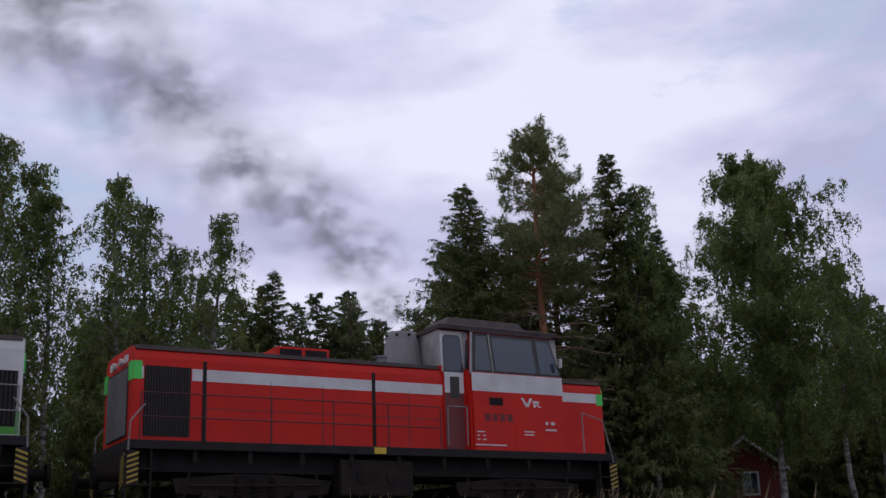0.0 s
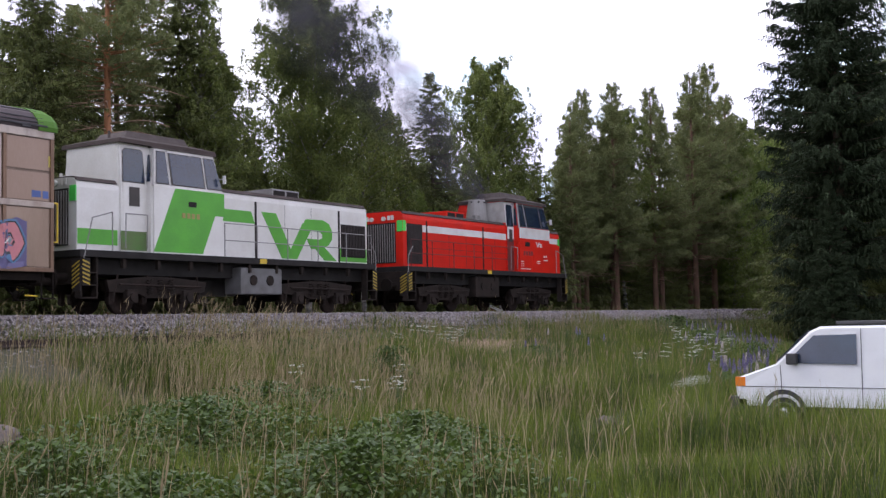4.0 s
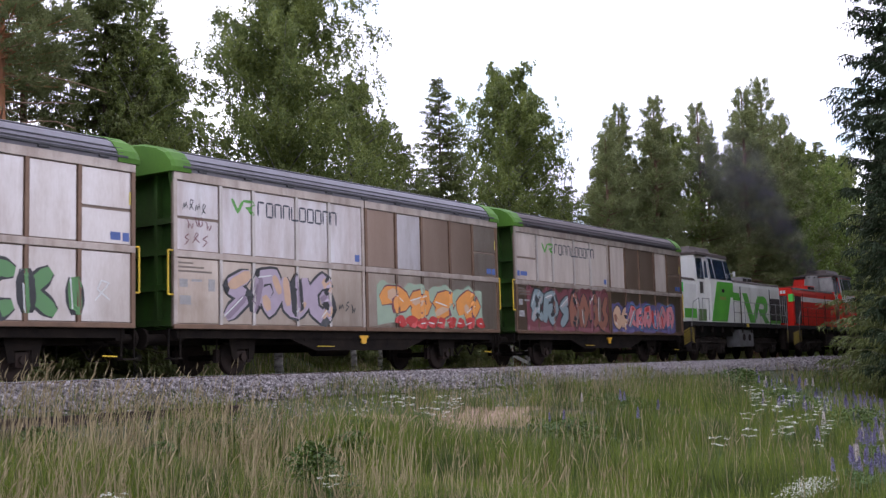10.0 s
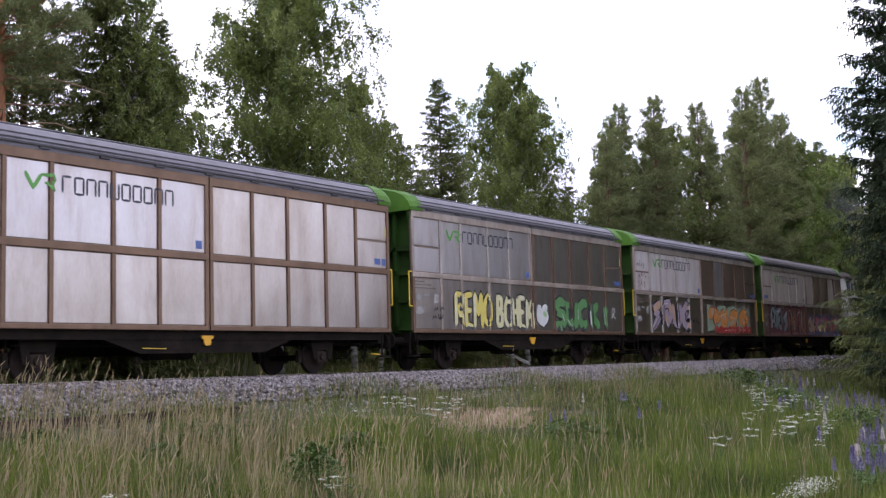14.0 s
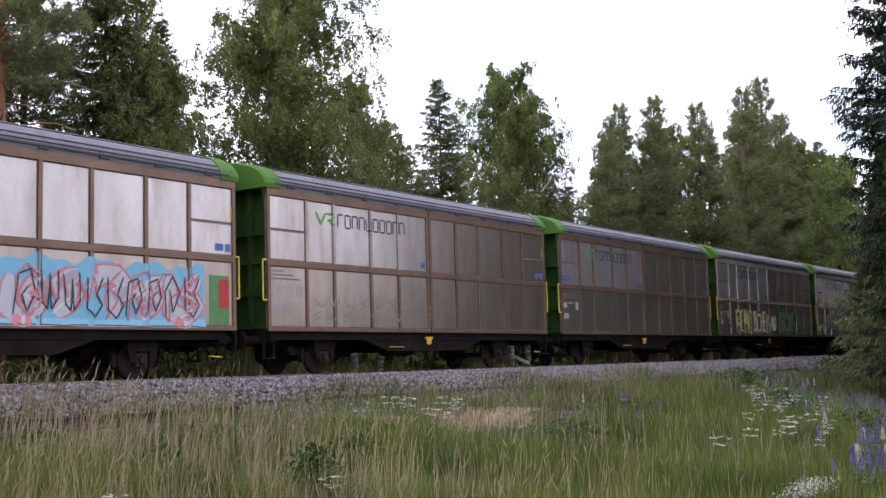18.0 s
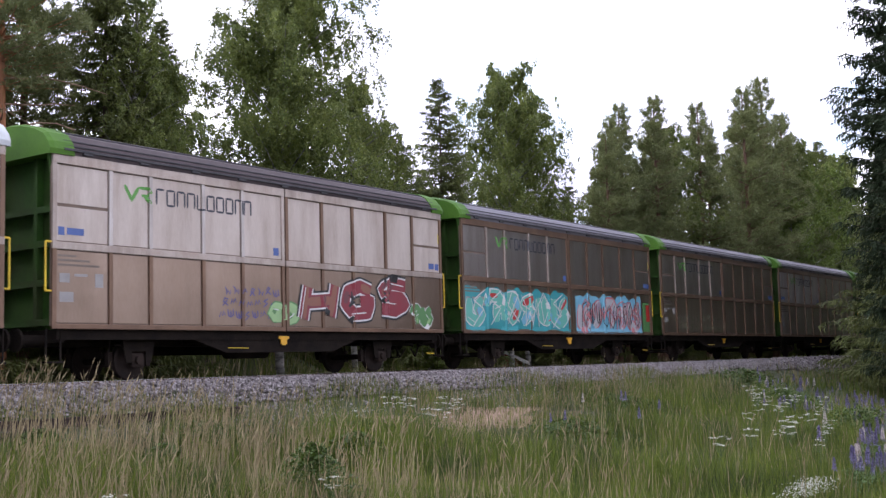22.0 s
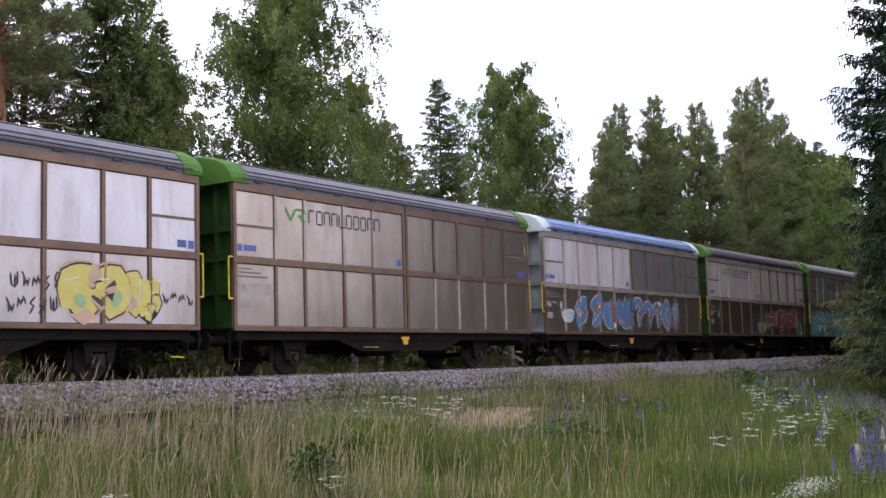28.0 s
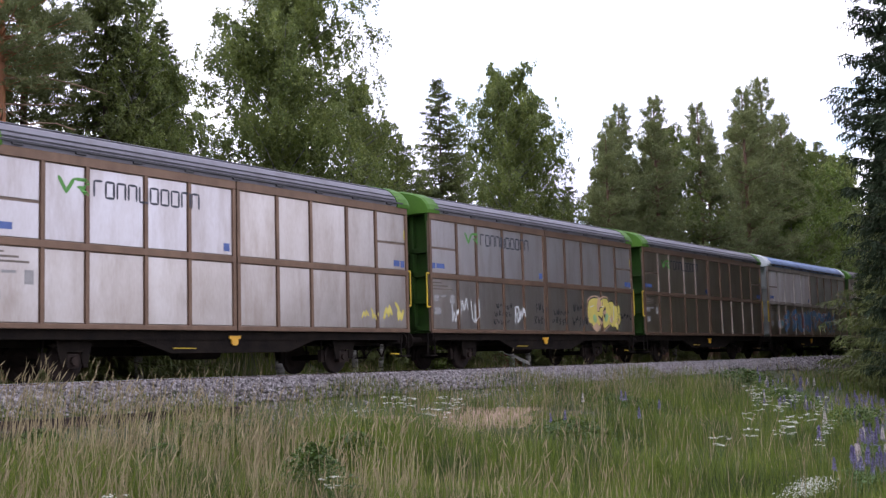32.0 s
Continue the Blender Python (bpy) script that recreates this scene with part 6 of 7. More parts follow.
def dress():
    w = WAGONS
    for i, ob in enumerate(w):
        if i != 7:
            wordmark(ob, shift=(0.0, 0.0, -0.05, 0.1, 0.0, 0.2, 0.0, 0, 0.0, 0.1, 0.0)[i])
        service_marks(ob, i in (0, 3, 6, 7, 8, 9, 10))
    # first wagon: dark red ground, grey and brown shapes, then blue ground with red shapes
    graffiti(w[0], 41, -6.3, -3.2, 1.28, 2.72, 3, ["grey", "grey", "slate"], "black", "maroon", 0.23, 0.08)
    graffiti(w[0], 42, -3.3, -0.3, 1.28, 2.78, 4, ["rust", "dirt", "rust"], "black", "maroon", 0.20, 0.07, lift=0.012)
    graffiti(w[0], 43, 0.3, 1.7, 1.28, 2.30, 2, ["peach", "rust"], "black", "violet", 0.22, 0.06)
    graffiti(w[0], 44, 1.6, 6.2, 1.30, 2.40, 6, ["pink", "red", "grey"], "black", "violet", 0.17, 0.05, "blue", lift=0.004)
    # second: lilac shapes; orange and red on pale green
    graffiti(w[1], 51, -5.6, -1.3, 1.27, 2.72, 4, ["lilac", "peach", "plum", "peach"], "black", None, 0.25, 0.09)
    scrawl(w[1], 52, -6.9, -6.0, 3.1, 3.9, "maroon", 2, 3)
    scrawl(w[1], 57, -6.9, -6.1, 3.9, 4.3, "black", 1, 4)
    scrawl(w[1], 53, -1.2, -0.4, 1.6, 2.0, "black", 1, 3, 0.04)
    graffiti(w[1], 54, 0.7, 6.0, 1.42, 2.50, 4, ["orange", "peach", "orange"], "maroon", "sage", 0.34, 0.06)
    graffiti(w[1], 55, 1.4, 6.2, 1.24, 1.62, 9, ["red", "red"], "red", None, 0.20, 0.02, lift=0.02)
    # third: yellow, pale yellow, a plain pale shape, green
    graffiti(w[2], 61, -4.95, -2.7, 1.26, 2.52, 4, ["yellow", "cream"], "black", None, 0.19, 0.08, word="REMO")
    graffiti(w[2], 62, -2.45, -0.05, 1.26, 2.46, 5, ["cream", "cream"], "black", None, 0.19, 0.08, word="BOHEM")
    graffiti(w[2], 63, 0.3, 0.95, 1.40, 2.40, 1, ["white", "lime"], "black", None, 0.26, 0.06)
    graffiti(w[2], 64, 1.5, 6.0, 1.26, 2.50, 5, ["green", "green"], "black", None, 0.34, 0.09, word="SUCKI")
    scrawl(w[2], 65, 6.0, 6.6, 1.6, 2.3, "white", 1, 1, 0.04)
    scrawl(w[2], 66, -6.2, -5.6, 1.5, 2.0, "black", 2, 2, 0.06)
    # fifth: faint green-grey marks
    scrawl(w[4], 71, -5.6, 0.2, 1.35, 2.15, "moss", 2, 9, 0.055)
    # sixth: turquoise with red; pale shapes with pink rim on pale blue
    graffiti(w[5], 81, -7.0, -0.2, 1.32, 2.60, 6, ["mint", "red", "mint", "sky"], "white", "teal", 0.26, 0.06)
    graffiti(w[5], 85, -6.8, -0.4, 1.36, 2.6, 6, ["white"], "white", None, 0.035, 0.008, lift=0.024)
    graffiti(w[5], 83, 0.6, 6.0, 1.24, 2.60, 5, ["silver", "silver", "lilac"], "pink", "sky", 0.25, 0.09)
    graffiti(w[5], 84, 0.9, 6.0, 1.4, 2.4, 9, ["black"], "black", None, 0.030, 0.005, lift=0.022)
    graffiti(w[5], 86, 0.8, 6.1, 1.3, 2.5, 7, ["pink"], "pink", None, 0.045, 0.005, lift=0.021)
    plates(w[5], [(6.3, 6.95, 1.28, 2.5)], "paint_block", "green", "green paint block", 0.006)
    plates(w[5], [(6.62, 6.95, 1.7, 2.4)], "paint_block", "red", "red paint block", 0.011)
    # seventh: blue scrawl, large dark red shapes with white rim
    scrawl(w[6], 91, -2.4, -0.4, 1.4, 2.3, "violet", 3, 7, 0.05)
    graffiti(w[6], 92, -0.6, 0.5, 1.25, 1.9, 2, ["lime", "green"], "green", None, 0.24, 0.05)
    graffiti(w[6], 93, 0.5, 5.6, 1.28, 2.50, 3, ["crimson", "maroon", "rust"], "white", None, 0.36, 0.06, "black", word="HGS", slope=0.075, square=True, lift=0.01)
    graffiti(w[6], 94, 5.5, 6.6, 1.26, 2.1, 2, ["green", "lime"], "white", None, 0.20, 0.04)
    # eighth: blue shapes with ochre and white edges
    graffiti(w[7], 101, -5.0, 0.0, 1.28, 2.80, 4, ["blue", "rust", "blue"], "white", None, 0.30, 0.035, "rust")
    graffiti(w[7], 102, 0.1, 4.9, 1.30, 2.70, 5, ["blue", "rust", "blue"], "white", None, 0.20, 0.045, "rust")
    graffiti(w[7], 103, -6.0, -5.0, 1.6, 2.1, 1, ["silver", "sky"], "peach", None, 0.3, 0.04)
    # tenth: black scrawls, pale yellow shape
    scrawl(w[9], 111, -3.6, -2.5, 1.40, 2.20, "black", 3, 5, 0.04)
    scrawl(w[9], 112, -0.9, 0.0, 1.4, 2.3, "black", 2, 4, 0.04)
    scrawl(w[9], 113, 0.4, 1.6, 1.45, 2.1, "black", 2, 5, 0.06)
    scrawl(w[9], 114, 1.9, 3.2, 1.4, 2.4, "black", 2, 5, 0.05)
    graffiti(w[9], 115, 3.4, 4.9, 1.26, 2.60, 2, ["yellow", "lime"], "black", None, 0.42, 0.06, "peach")
    graffiti(w[9], 116, 4.9, 5.9, 1.30, 2.50, 2, ["yellow", "peach"], "black", None, 0.26, 0.05)
    scrawl(w[9], 117, 6.0, 7.0, 1.7, 2.1, "black", 1, 4, 0.05)
    scrawl(w[9], 118, -6.2, -4.4, 1.3, 2.5, "white", 1, 3, 0.05)
    graffiti(w[9], 119, -2.2, -1.5, 1.4, 2.1, 2, ["white"], "white", None, 0.06, 0.01)
    # last: yellow scribbles
    scrawl(w[10], 121, 4.9, 5.7, 1.40, 1.90, "yellow", 1, 2, 0.07)
    scrawl(w[10], 122, 5.9, 7.0, 1.30, 2.15, "yellow", 1, 2, 0.10)


dress()


# ---------------------------------------------------------------- meadow
def blades(g, x, y, h, w, bend=0.35):
    """Ribbons of grass of three rows each."""
    n = len(x)
    z = ground_height(x, y)
    a = g.uniform(0, 6.283, n)
    lean = g.uniform(0.05, bend, n) * h
    dx, dy = np.cos(a) * lean + 0.06 * h, np.sin(a) * lean
    b = g.uniform(0, 6.283, n)
    wx, wy = np.cos(b) * w, np.sin(b) * w
    o = np.zeros(n)
    p0 = np.stack([x, y, z - 0.03], 1)
    p1 = p0 + np.stack([dx * 0.35, dy * 0.35, h * 0.58], 1)
    p2 = p0 + np.stack([dx, dy, h], 1)
    s = np.stack([wx, wy, o], 1)
    v = np.stack([p0 - s, p0 + s, p1 - s * 0.8, p1 + s * 0.8, p2 - s * 0.15, p2 + s * 0.15], 1).reshape(-1, 3)
    i = 6 * np.arange(n)[:, None]
    f = np.concatenate([i + np.array([[0, 1, 3, 2]]), i + np.array([[2, 3, 5, 4]])])
    return v, f, p2


def on_sand(x, y):
    return ((x - 24.0) / 3.0) ** 2 + ((y - 16.0) / 1.0) ** 2 < 1.0


def scatter(g, n, x0, x1, y0, y1, keep):
    x, y = g.uniform(x0, x1, n), g.uniform(y0, y1, n)
    k = g.random(n) < keep(x, y)
    return x[k], y[k]


def bare(x, y):
    """How thickly the grass grows: thin on the stony slope, none on the sand and in the wheel tracks."""
    d = np.ones_like(x)
    d = np.where(y > 16.4, 0.75, d)
    d = np.where((y > 15.7) & (x > 15.5) & (x < 24), 0.16, d)
    d = np.where((y > 17.2) & (x > 8), 0.45, d)
    d = np.where((y > 18.45), np.where(y > 24.5, 1.0, 0.04), d)
    d = np.where((x > 21 + 1.5 * np.sin(y * 3.1)) & (y > 16.8) & (y < 18.75), 0.95, d)
    d = np.where(on_sand(x, y), 0.42, d)
    d = np.where((np.abs(y - 4.0 - 0.08 * (x - 6)) < 1.3) & (x < 17) & (x > 6.5), 0.18, d)
    d = np.where((y > 16.5) & (y < 17.55) & (x < 17.6), 0.22, d)
    patch_ = 0.5 + 0.5 * np.sin(x * 1.9 + 2.0 * np.sin(y * 1.3)) * np.sin(y * 2.3 + x * 0.4)
    return d * (0.35 + 0.65 * patch_)


def meadow():
    g = np.random.default_rng(77)
    green = mat("grass_green", (0.190, 0.240, 0.026), (0.048, 0.076, 0.008), rough=0.6, scale=0.5, fine=6, bump=0, island=0.7, spread=0.9, see_through=0.3)
    straw = mat("grass_straw", (0.44, 0.355, 0.205), (0.19, 0.145, 0.07), rough=0.7, scale=0.5, fine=6, bump=0, island=0.7, spread=0.9, see_through=0.2)
    deep = mat("grass_deep_green", (0.078, 0.116, 0.014), (0.024, 0.044, 0.005), rough=0.6, scale=0.5, fine=6, bump=0, island=0.7, spread=0.9, see_through=0.25)
    sets, dry, shade = [], [], []
    for n, x0, x1, y0, y1, h0, h1, w in ((170000, 7, 40, 3.5, 18.5, 0.30, 0.95, 0.0062), (150000, -8, 20, -1.5, 14.5, 0.30, 0.95, 0.0062), (60000, -10, 9, -3, 6.5, 0.30, 0.95, 0.0058), (30000, 38, 110, 6, 18.2, 0.3, 0.85, 0.012), (60000, -6, 90, 25.6, 29.5, 0.4, 1.0, 0.011), (12000, 24, 42, 28.5, 33.5, 0.4, 0.9, 0.012)):
        x, y = scatter(g, n, x0, x1, y0, y1, bare)
        near = np.minimum(np.hypot(x, y), np.hypot(x + 8.5, y + 4.0))
        h = g.uniform(h0, h1, len(x)) * np.clip((near - 0.8) / 4, 0.28, 1) * (0.75 + 0.35 * np.sin(x * 0.8 + y * 0.5)) * np.where(((x - 23.6) / 5) ** 2 + ((y - 14.5) / 1.4) ** 2 < 1, 0.42, 1.0) * np.where((y > 17.0) & (y < 20), 0.55, 1.0)
        share_ = np.clip(np.where((x < 14.5) & (y > 9.5), 0.17, np.where((y > 14.6) & (x > 14), 0.22, 0.03)) + np.where(x < 14.5, 0.14, 0.05) * np.sin(x * 1.1 + y * 2.0), 0.03, 0.8)
        d = g.random(len(x)) < share_
        clump = np.sin(x * 1.7 + 1.5 * np.sin(y * 0.9)) * np.sin(y * 1.9 + 1.3 * np.sin(x * 0.7)) + g.normal(0, 0.35, len(x)) > 0.35
        for sel, out, k in ((~d & ~clump, sets, 1.0), (~d & clump, shade, 0.9), (d, dry, 1.12)):
            v, f, _ = blades(g, x[sel], y[sel], h[sel] * k, w * g.uniform(0.6, 1.3, sel.sum()), 0.40)
            out.append((v, f))
    tagged(new("meadow_grass", mesh_np("meadow_grass", *join_np(*sets), green)), "tall green summer grass of the meadow", "grass", kind="stuff")
    tagged(new("meadow_herbs", mesh_np("meadow_herbs", *join_np(*shade), deep)), "darker green clumps of grass and herbs", "grass", kind="stuff")
    # tall straws with seed heads
    x, y = scatter(g, 7500, 4, 36, 5, 17.6, lambda a, b: bare(a, b) * np.where(a < 14.5, 0.95, 0.10) * (0.45 + 0.8 * (np.sin(a * 1.3 + 0.8 * b) > 0.1)))
    x2, y2 = scatter(g, 900, -6, 9, 0.5, 12, bare)
    # the tallest stand in tufts before the ballast and singly further along
    x3, y3 = scatter(g, 1500, 7.0, 15.0, 10.5, 16.4, lambda a, b: 0.08 + 0.75 * (np.sin(a * 2.3 + 0.9 * b) * np.sin(b * 1.7 - a * 0.6) > 0.1))
    x4, y4 = scatter(g, 420, 12, 26, 7.5, 15.0, lambda a, b: 0.25 + 0.75 * (np.sin(a * 1.9 + b) > 0.5))
    h = np.concatenate([g.uniform(0.5, 1.45, len(x) + len(x2)), g.uniform(0.7, 1.0, len(x3)) * (1.35 + 0.4 * np.sin(x3 * 1.3)), g.uniform(0.8, 1.4, len(x4))])
    x, y = np.concatenate([x, x2, x3, x4]), np.concatenate([y, y2, y3, y4])
    v, f, tip = blades(g, x, y, h, np.full(len(x), 0.0072), 0.28)
    dry.append((v, f))
    m = len(x)
    u = unit(np.stack([g.normal(0.25, 0.25, m), g.normal(0, 0.25, m), g.uniform(0.5, 1.0, m)], 1)) * g.uniform(0.07, 0.14, m)[:, None]
    for k in range(3):
        s = unit(np.cross(u, g.normal(0, 1, (m, 3)))) * 0.010
        dry.append(quads(tip + u * 0.4, u, s))
    tagged(new("dry_grass", mesh_np("dry_grass", *join_np(*dry), straw)), "pale dry straws and seed heads among the grass", "grass", kind="stuff")


def sand_patch():
    bm = bmesh.new()
    rings = []
    for k in (1.05, 0.8, 0.5, 0.2):
        ring = []
        for i in range(28):
            a = 2 * math.pi * i / 28
            r = k * (1 + 0.22 * math.sin(3 * a) + 0.15 * math.sin(5 * a + 1) + 0.08 * math.sin(11 * a))
            x, y = 24.0 + 3.0 * r * math.cos(a), 16.0 + 1.0 * r * math.sin(a)
            ring.append((x, y, float(ground_height(np.array(x), np.array(y))) + 0.05 - 0.045 * k))
        rings.append(ring)
    loft(bm, rings)
    ob = part("sand_patch", bm, mat("sandy_soil", (0.40, 0.275, 0.19), (0.19, 0.125, 0.085), rough=0.95, scale=3.0, fine=40, bump=0.5))
    tagged(ob, "bare patch of pale reddish sand on the bank", "sand", kind="structure")


def lupin(seed, color):
    """A lupin: stem, fingered leaves, a tapering spike of blossoms."""
    g = np.random.default_rng(seed)
    ob = thing("lupin", Matrix(), "flowering lupin, " + color + " spike above green leaves", "flower", "lupins in the meadow")
    h = 0.78
    wood_under(ob, "trunk", [tube_np([(0, 0, -0.05), (0.02, 0, 0.4), (0.03, 0.01, h + 0.3)], [0.008, 0.007, 0.004], 5)], mat("stem_green", (0.10, 0.15, 0.05), (0.07, 0.11, 0.035), bump=0)).name = "stem"
    m = 150
    t = g.random(m) ** 0.9
    a = g.uniform(0, 6.28, m)
    r = 0.055 * (1.05 - t) + 0.006
    c = np.stack([0.03 + np.cos(a) * r, np.sin(a) * r, h + 0.34 * t - 0.04], 1)
    u = unit(np.stack([np.cos(a), np.sin(a), np.full(m, 0.5)], 1)) * 0.026
    w = unit(np.cross(u, np.array([[0, 0, 1.0]]))) * 0.016
    col = {"violet": ((0.18, 0.15, 0.34), (0.28, 0.23, 0.42)), "pale": ((0.62, 0.52, 0.55), (0.70, 0.66, 0.6))}[color]
    sp = new("flower_spike", mesh_np("flower_spike", *quads(c, u, w), mat("lupin_" + color, *col, rough=0.6, bump=0, island=0.6, spread=0.9, see_through=0.25)))
    sp.parent = ob
    tagged(sp, color + " blossoms")
    m = 70
    b = g.uniform(0, 6.28, m)
    rr = g.uniform(0.06, 0.2, m)
    c = np.stack([np.cos(b) * rr, np.sin(b) * rr, g.uniform(0.15, 0.62, m)], 1)
    u = unit(np.stack([np.cos(b), np.sin(b), g.normal(0.2, 0.3, m)], 1)) * 0.07
    w = unit(np.cross(u, np.array([[0.1, 0, 1.0]]))) * 0.014
    lf = new("leaf", mesh_np("leaf", *quads(c, u, w), mat("lupin_leaf", (0.09, 0.16, 0.045), (0.05, 0.10, 0.03), bump=0, island=0.5)))
    lf.parent = ob
    tagged(lf, kind="stuff")
    return ob


def umbel(seed):
    """Cow parsley: a forked stem with flat white flower heads."""
    g = np.random.default_rng(seed)
    ob = thing("cow_parsley", Matrix(), "cow parsley with flat white flower heads", "flower", "white umbels in the meadow")
    stems, cs = [tube_np([(0, 0, -0.05), (0.01, 0.02, 0.5), (0, 0, 0.75)], [0.006, 0.005, 0.004], 4)], []
    for i in range(7):
        a, r, z = i * 0.9 + g.uniform(0, 0.5), g.uniform(0.06, 0.24), g.uniform(0.78, 1.0)
        p = np.array([math.cos(a) * r, math.sin(a) * r, z])
        stems.append(tube_np([(0, 0, 0.55), p * [0.6, 0.6, 0.85], p], [0.004, 0.003, 0.002], 4))
        m = 18
        cs.append(p + np.stack([g.normal(0, 0.032, m), g.normal(0, 0.032, m), g.normal(0.01, 0.008, m)], 1))
    wood_under(ob, "trunk", stems, mat("stem_green", (0.10, 0.15, 0.05))).name = "stem"
    c = np.concatenate(cs)
    m = len(c)
    u = unit(g.normal(0, 1, (m, 3)) * [1, 1, 0.4]) * 0.013
    w = unit(np.cross(u, g.normal(0, 0.3, (m, 3)) + [0, 0, 1])) * 0.012
    fl = new("flower_head", mesh_np("flower_head", *quads(c, u, w), mat("umbel_white", (0.74, 0.74, 0.66), (0.6, 0.6, 0.5), bump=0, island=0.3, see_through=0.3)))
    fl.parent = ob
    tagged(fl, "white blossoms", kind="stuff")
    return ob


def weeds(name, x, y, r, h, n, seed, size=0.05, label="leafy dark green weeds in the grass"):
    g = np.random.default_rng(seed)
    q = np.abs(g.normal(0, 0.5, n))
    a = g.uniform(0, 6.28, n)
    px, py = x + np.cos(a) * q * r, y + np.sin(a) * q * r
    z = ground_height(px, py) + h * g.random(n) ** 0.6 * np.clip(1.1 - 0.6 * q, 0.1, 1)
    c = np.stack([px, py, z], 1)
    u = unit(g.normal(0, 1, (n, 3)) * [1, 1, 0.6]) * size * g.uniform(0.6, 1.3, (n, 1))
    w = unit(np.cross(u, g.normal(0, 0.5, (n, 3)) + [0, 0, 1])) * size * 0.62 * g.uniform(0.7, 1.2, (n, 1))
    ob = new(name, mesh_np(name, *quads(c, u, w), mat("weed_leaf", (0.095, 0.150, 0.022), (0.036, 0.068, 0.010), rough=0.5, bump=0, island=0.7, spread=0.9, see_through=0.25)))
    return tagged(ob, label, "weeds", kind="stuff")


def flowers():
    g = random.Random(9)
    lv, lp = stand(lupin(1, "violet"), 26.0, 8.0), stand(lupin(2, "pale"), 28.5, 8.6)
    for i in range(170):
        a = g.random()
        if a < 0.76:
            x = g.uniform(33, 44) if a < 0.60 else g.uniform(25.5, 30)
            y = x * (g.uniform(0.25, 0.36) if a < 0.60 else g.uniform(0.245, 0.275))
        elif a < 0.95:
            x, y = 20.6 + g.gauss(0, 0.8), 5.3 + g.gauss(0, 0.25)
        else:
            x, y = g.uniform(22, 30), g.uniform(11.0, 14.5)
        again(lv if g.random() < 0.88 else lp, x, y, g.uniform(0, 360), g.uniform(0.6, 0.9))
    u1 = stand(umbel(3), 20.6, 8.2)
    for i in range(46):
        if i < 30:
            x = g.uniform(23.5, 36)
            y = x * g.uniform(0.295, 0.37)
        elif i < 40:
            x, y = g.uniform(17.0, 21.0), g.uniform(13.6, 15.2)
        else:
            x, y = g.uniform(4, 14), g.uniform(7, 12)
        again(u1, x, y, g.uniform(0, 360), g.uniform(0.75, 1.1))
    h = np.random.default_rng(21)
    n = 600
    x, y = 19.0 + h.normal(0, 0.55, n), 6.05 + h.normal(0, 0.16, n)
    c = np.stack([x, y, ground_height(x, y) + h.uniform(0.22, 0.42, n)], 1)
    u = unit(h.normal(0, 1, (n, 3))) * 0.014
    w = unit(np.cross(u, h.normal(0, 1, (n, 3)))) * 0.014
    tagged(new("white_flowers", mesh_np("white_flowers", *quads(c, u, w), mat("umbel_white", (0.74, 0.74, 0.66)))), "low patch of tiny white flowers", "flowers", kind="stuff")
    for k, (x, y, r, hh, n, s) in enumerate(((16.0, 13.2, 0.8, 0.6, 1800, 0.05), (12.3, 11.0, 0.75, 1.15, 3600, 0.036), (17.4, 14.2, 0.8, 0.6, 1800, 0.045), (14.6, 15.6, 1.0, 0.5, 1600, 0.045), (10.8, 15.2, 0.7, 0.6, 1400, 0.06), (24.0, 13.0, 1.6, 0.5, 2200, 0.045), (12.2, 14.0, 0.5, 0.5, 450, 0.07), (2.2, 6.8, 2.6, 1.1, 4600, 0.045), (-1.8, 3.4, 1.9, 0.85, 3600, 0.04), (4.6, 5.0, 2.2, 0.55, 1800, 0.04), (-4.0, 5.5, 2.2, 0.95, 2600, 0.042), (6.5, 9.5, 2.0, 0.9, 2200, 0.045), (0.2, 5.6, 0.8, 0.7, 900, 0.07), (-0.5, 8.8, 0.9, 0.7, 900, 0.05),
                                              (21.0, 15.4, 0.7, 0.4, 500, 0.04), (9.0, 10.0, 1.0, 0.6, 1000, 0.045), (33.5, 9.0, 1.6, 0.9, 1800, 0.05), (36, 12, 2.0, 1.0, 2200, 0.06), (42, 15.5, 2.0, 0.9, 2200, 0.06), (30, 14.8, 2.0, 0.5, 1400, 0.04),
                                              (-2.2, 0.6, 2.0, 0.8, 3600, 0.045), (0.6, 2.8, 2.2, 0.85, 3600, 0.045), (-4.6, 1.8, 2.0, 0.8, 3200, 0.045), (3.4, 4.0, 1.8, 0.8, 2600, 0.045), (-1.4, 5.4, 2.2, 0.9, 3200, 0.045))):
        weeds("weeds", x, y, r, hh, n, 300 + k, s)


def old_rail():
    """A discarded rail lying along the foot of the ballast."""
    ob = thing("discarded_rail", pose(0, 17.45, 1.80), "rusty discarded rail lying along the ballast foot", "rail")
    bm = bmesh.new()
    prof = [(-0.07, -0.02), (0.07, -0.02), (0.07, 0.0), (0.015, 0.03), (0.015, 0.10), (0.036, 0.115), (0.036, 0.15), (-0.036, 0.15), (-0.036, 0.115), (-0.015, 0.10), (-0.015, 0.03), (-0.07, 0.0)]
    loft(bm, [[(x, a, b - 0.05) for a, b in prof] for x in (-6.0, 6.0, 17.3)])
    part("rail_body", bm, mat("old_rust", (0.055, 0.034, 0.027), (0.03, 0.02, 0.017), rough=0.85), ob)
    bm = bmesh.new()
    for x in (-3.0, 4.5, 11.5, 16.0):
        box(bm, x - 0.12, x + 0.12, -0.5, 0.6, -0.30, -0.068, 0.01)
    part("timber_block", bm, mat("sleeper_wood", (0.075, 0.06, 0.05)), ob, "old timber block")


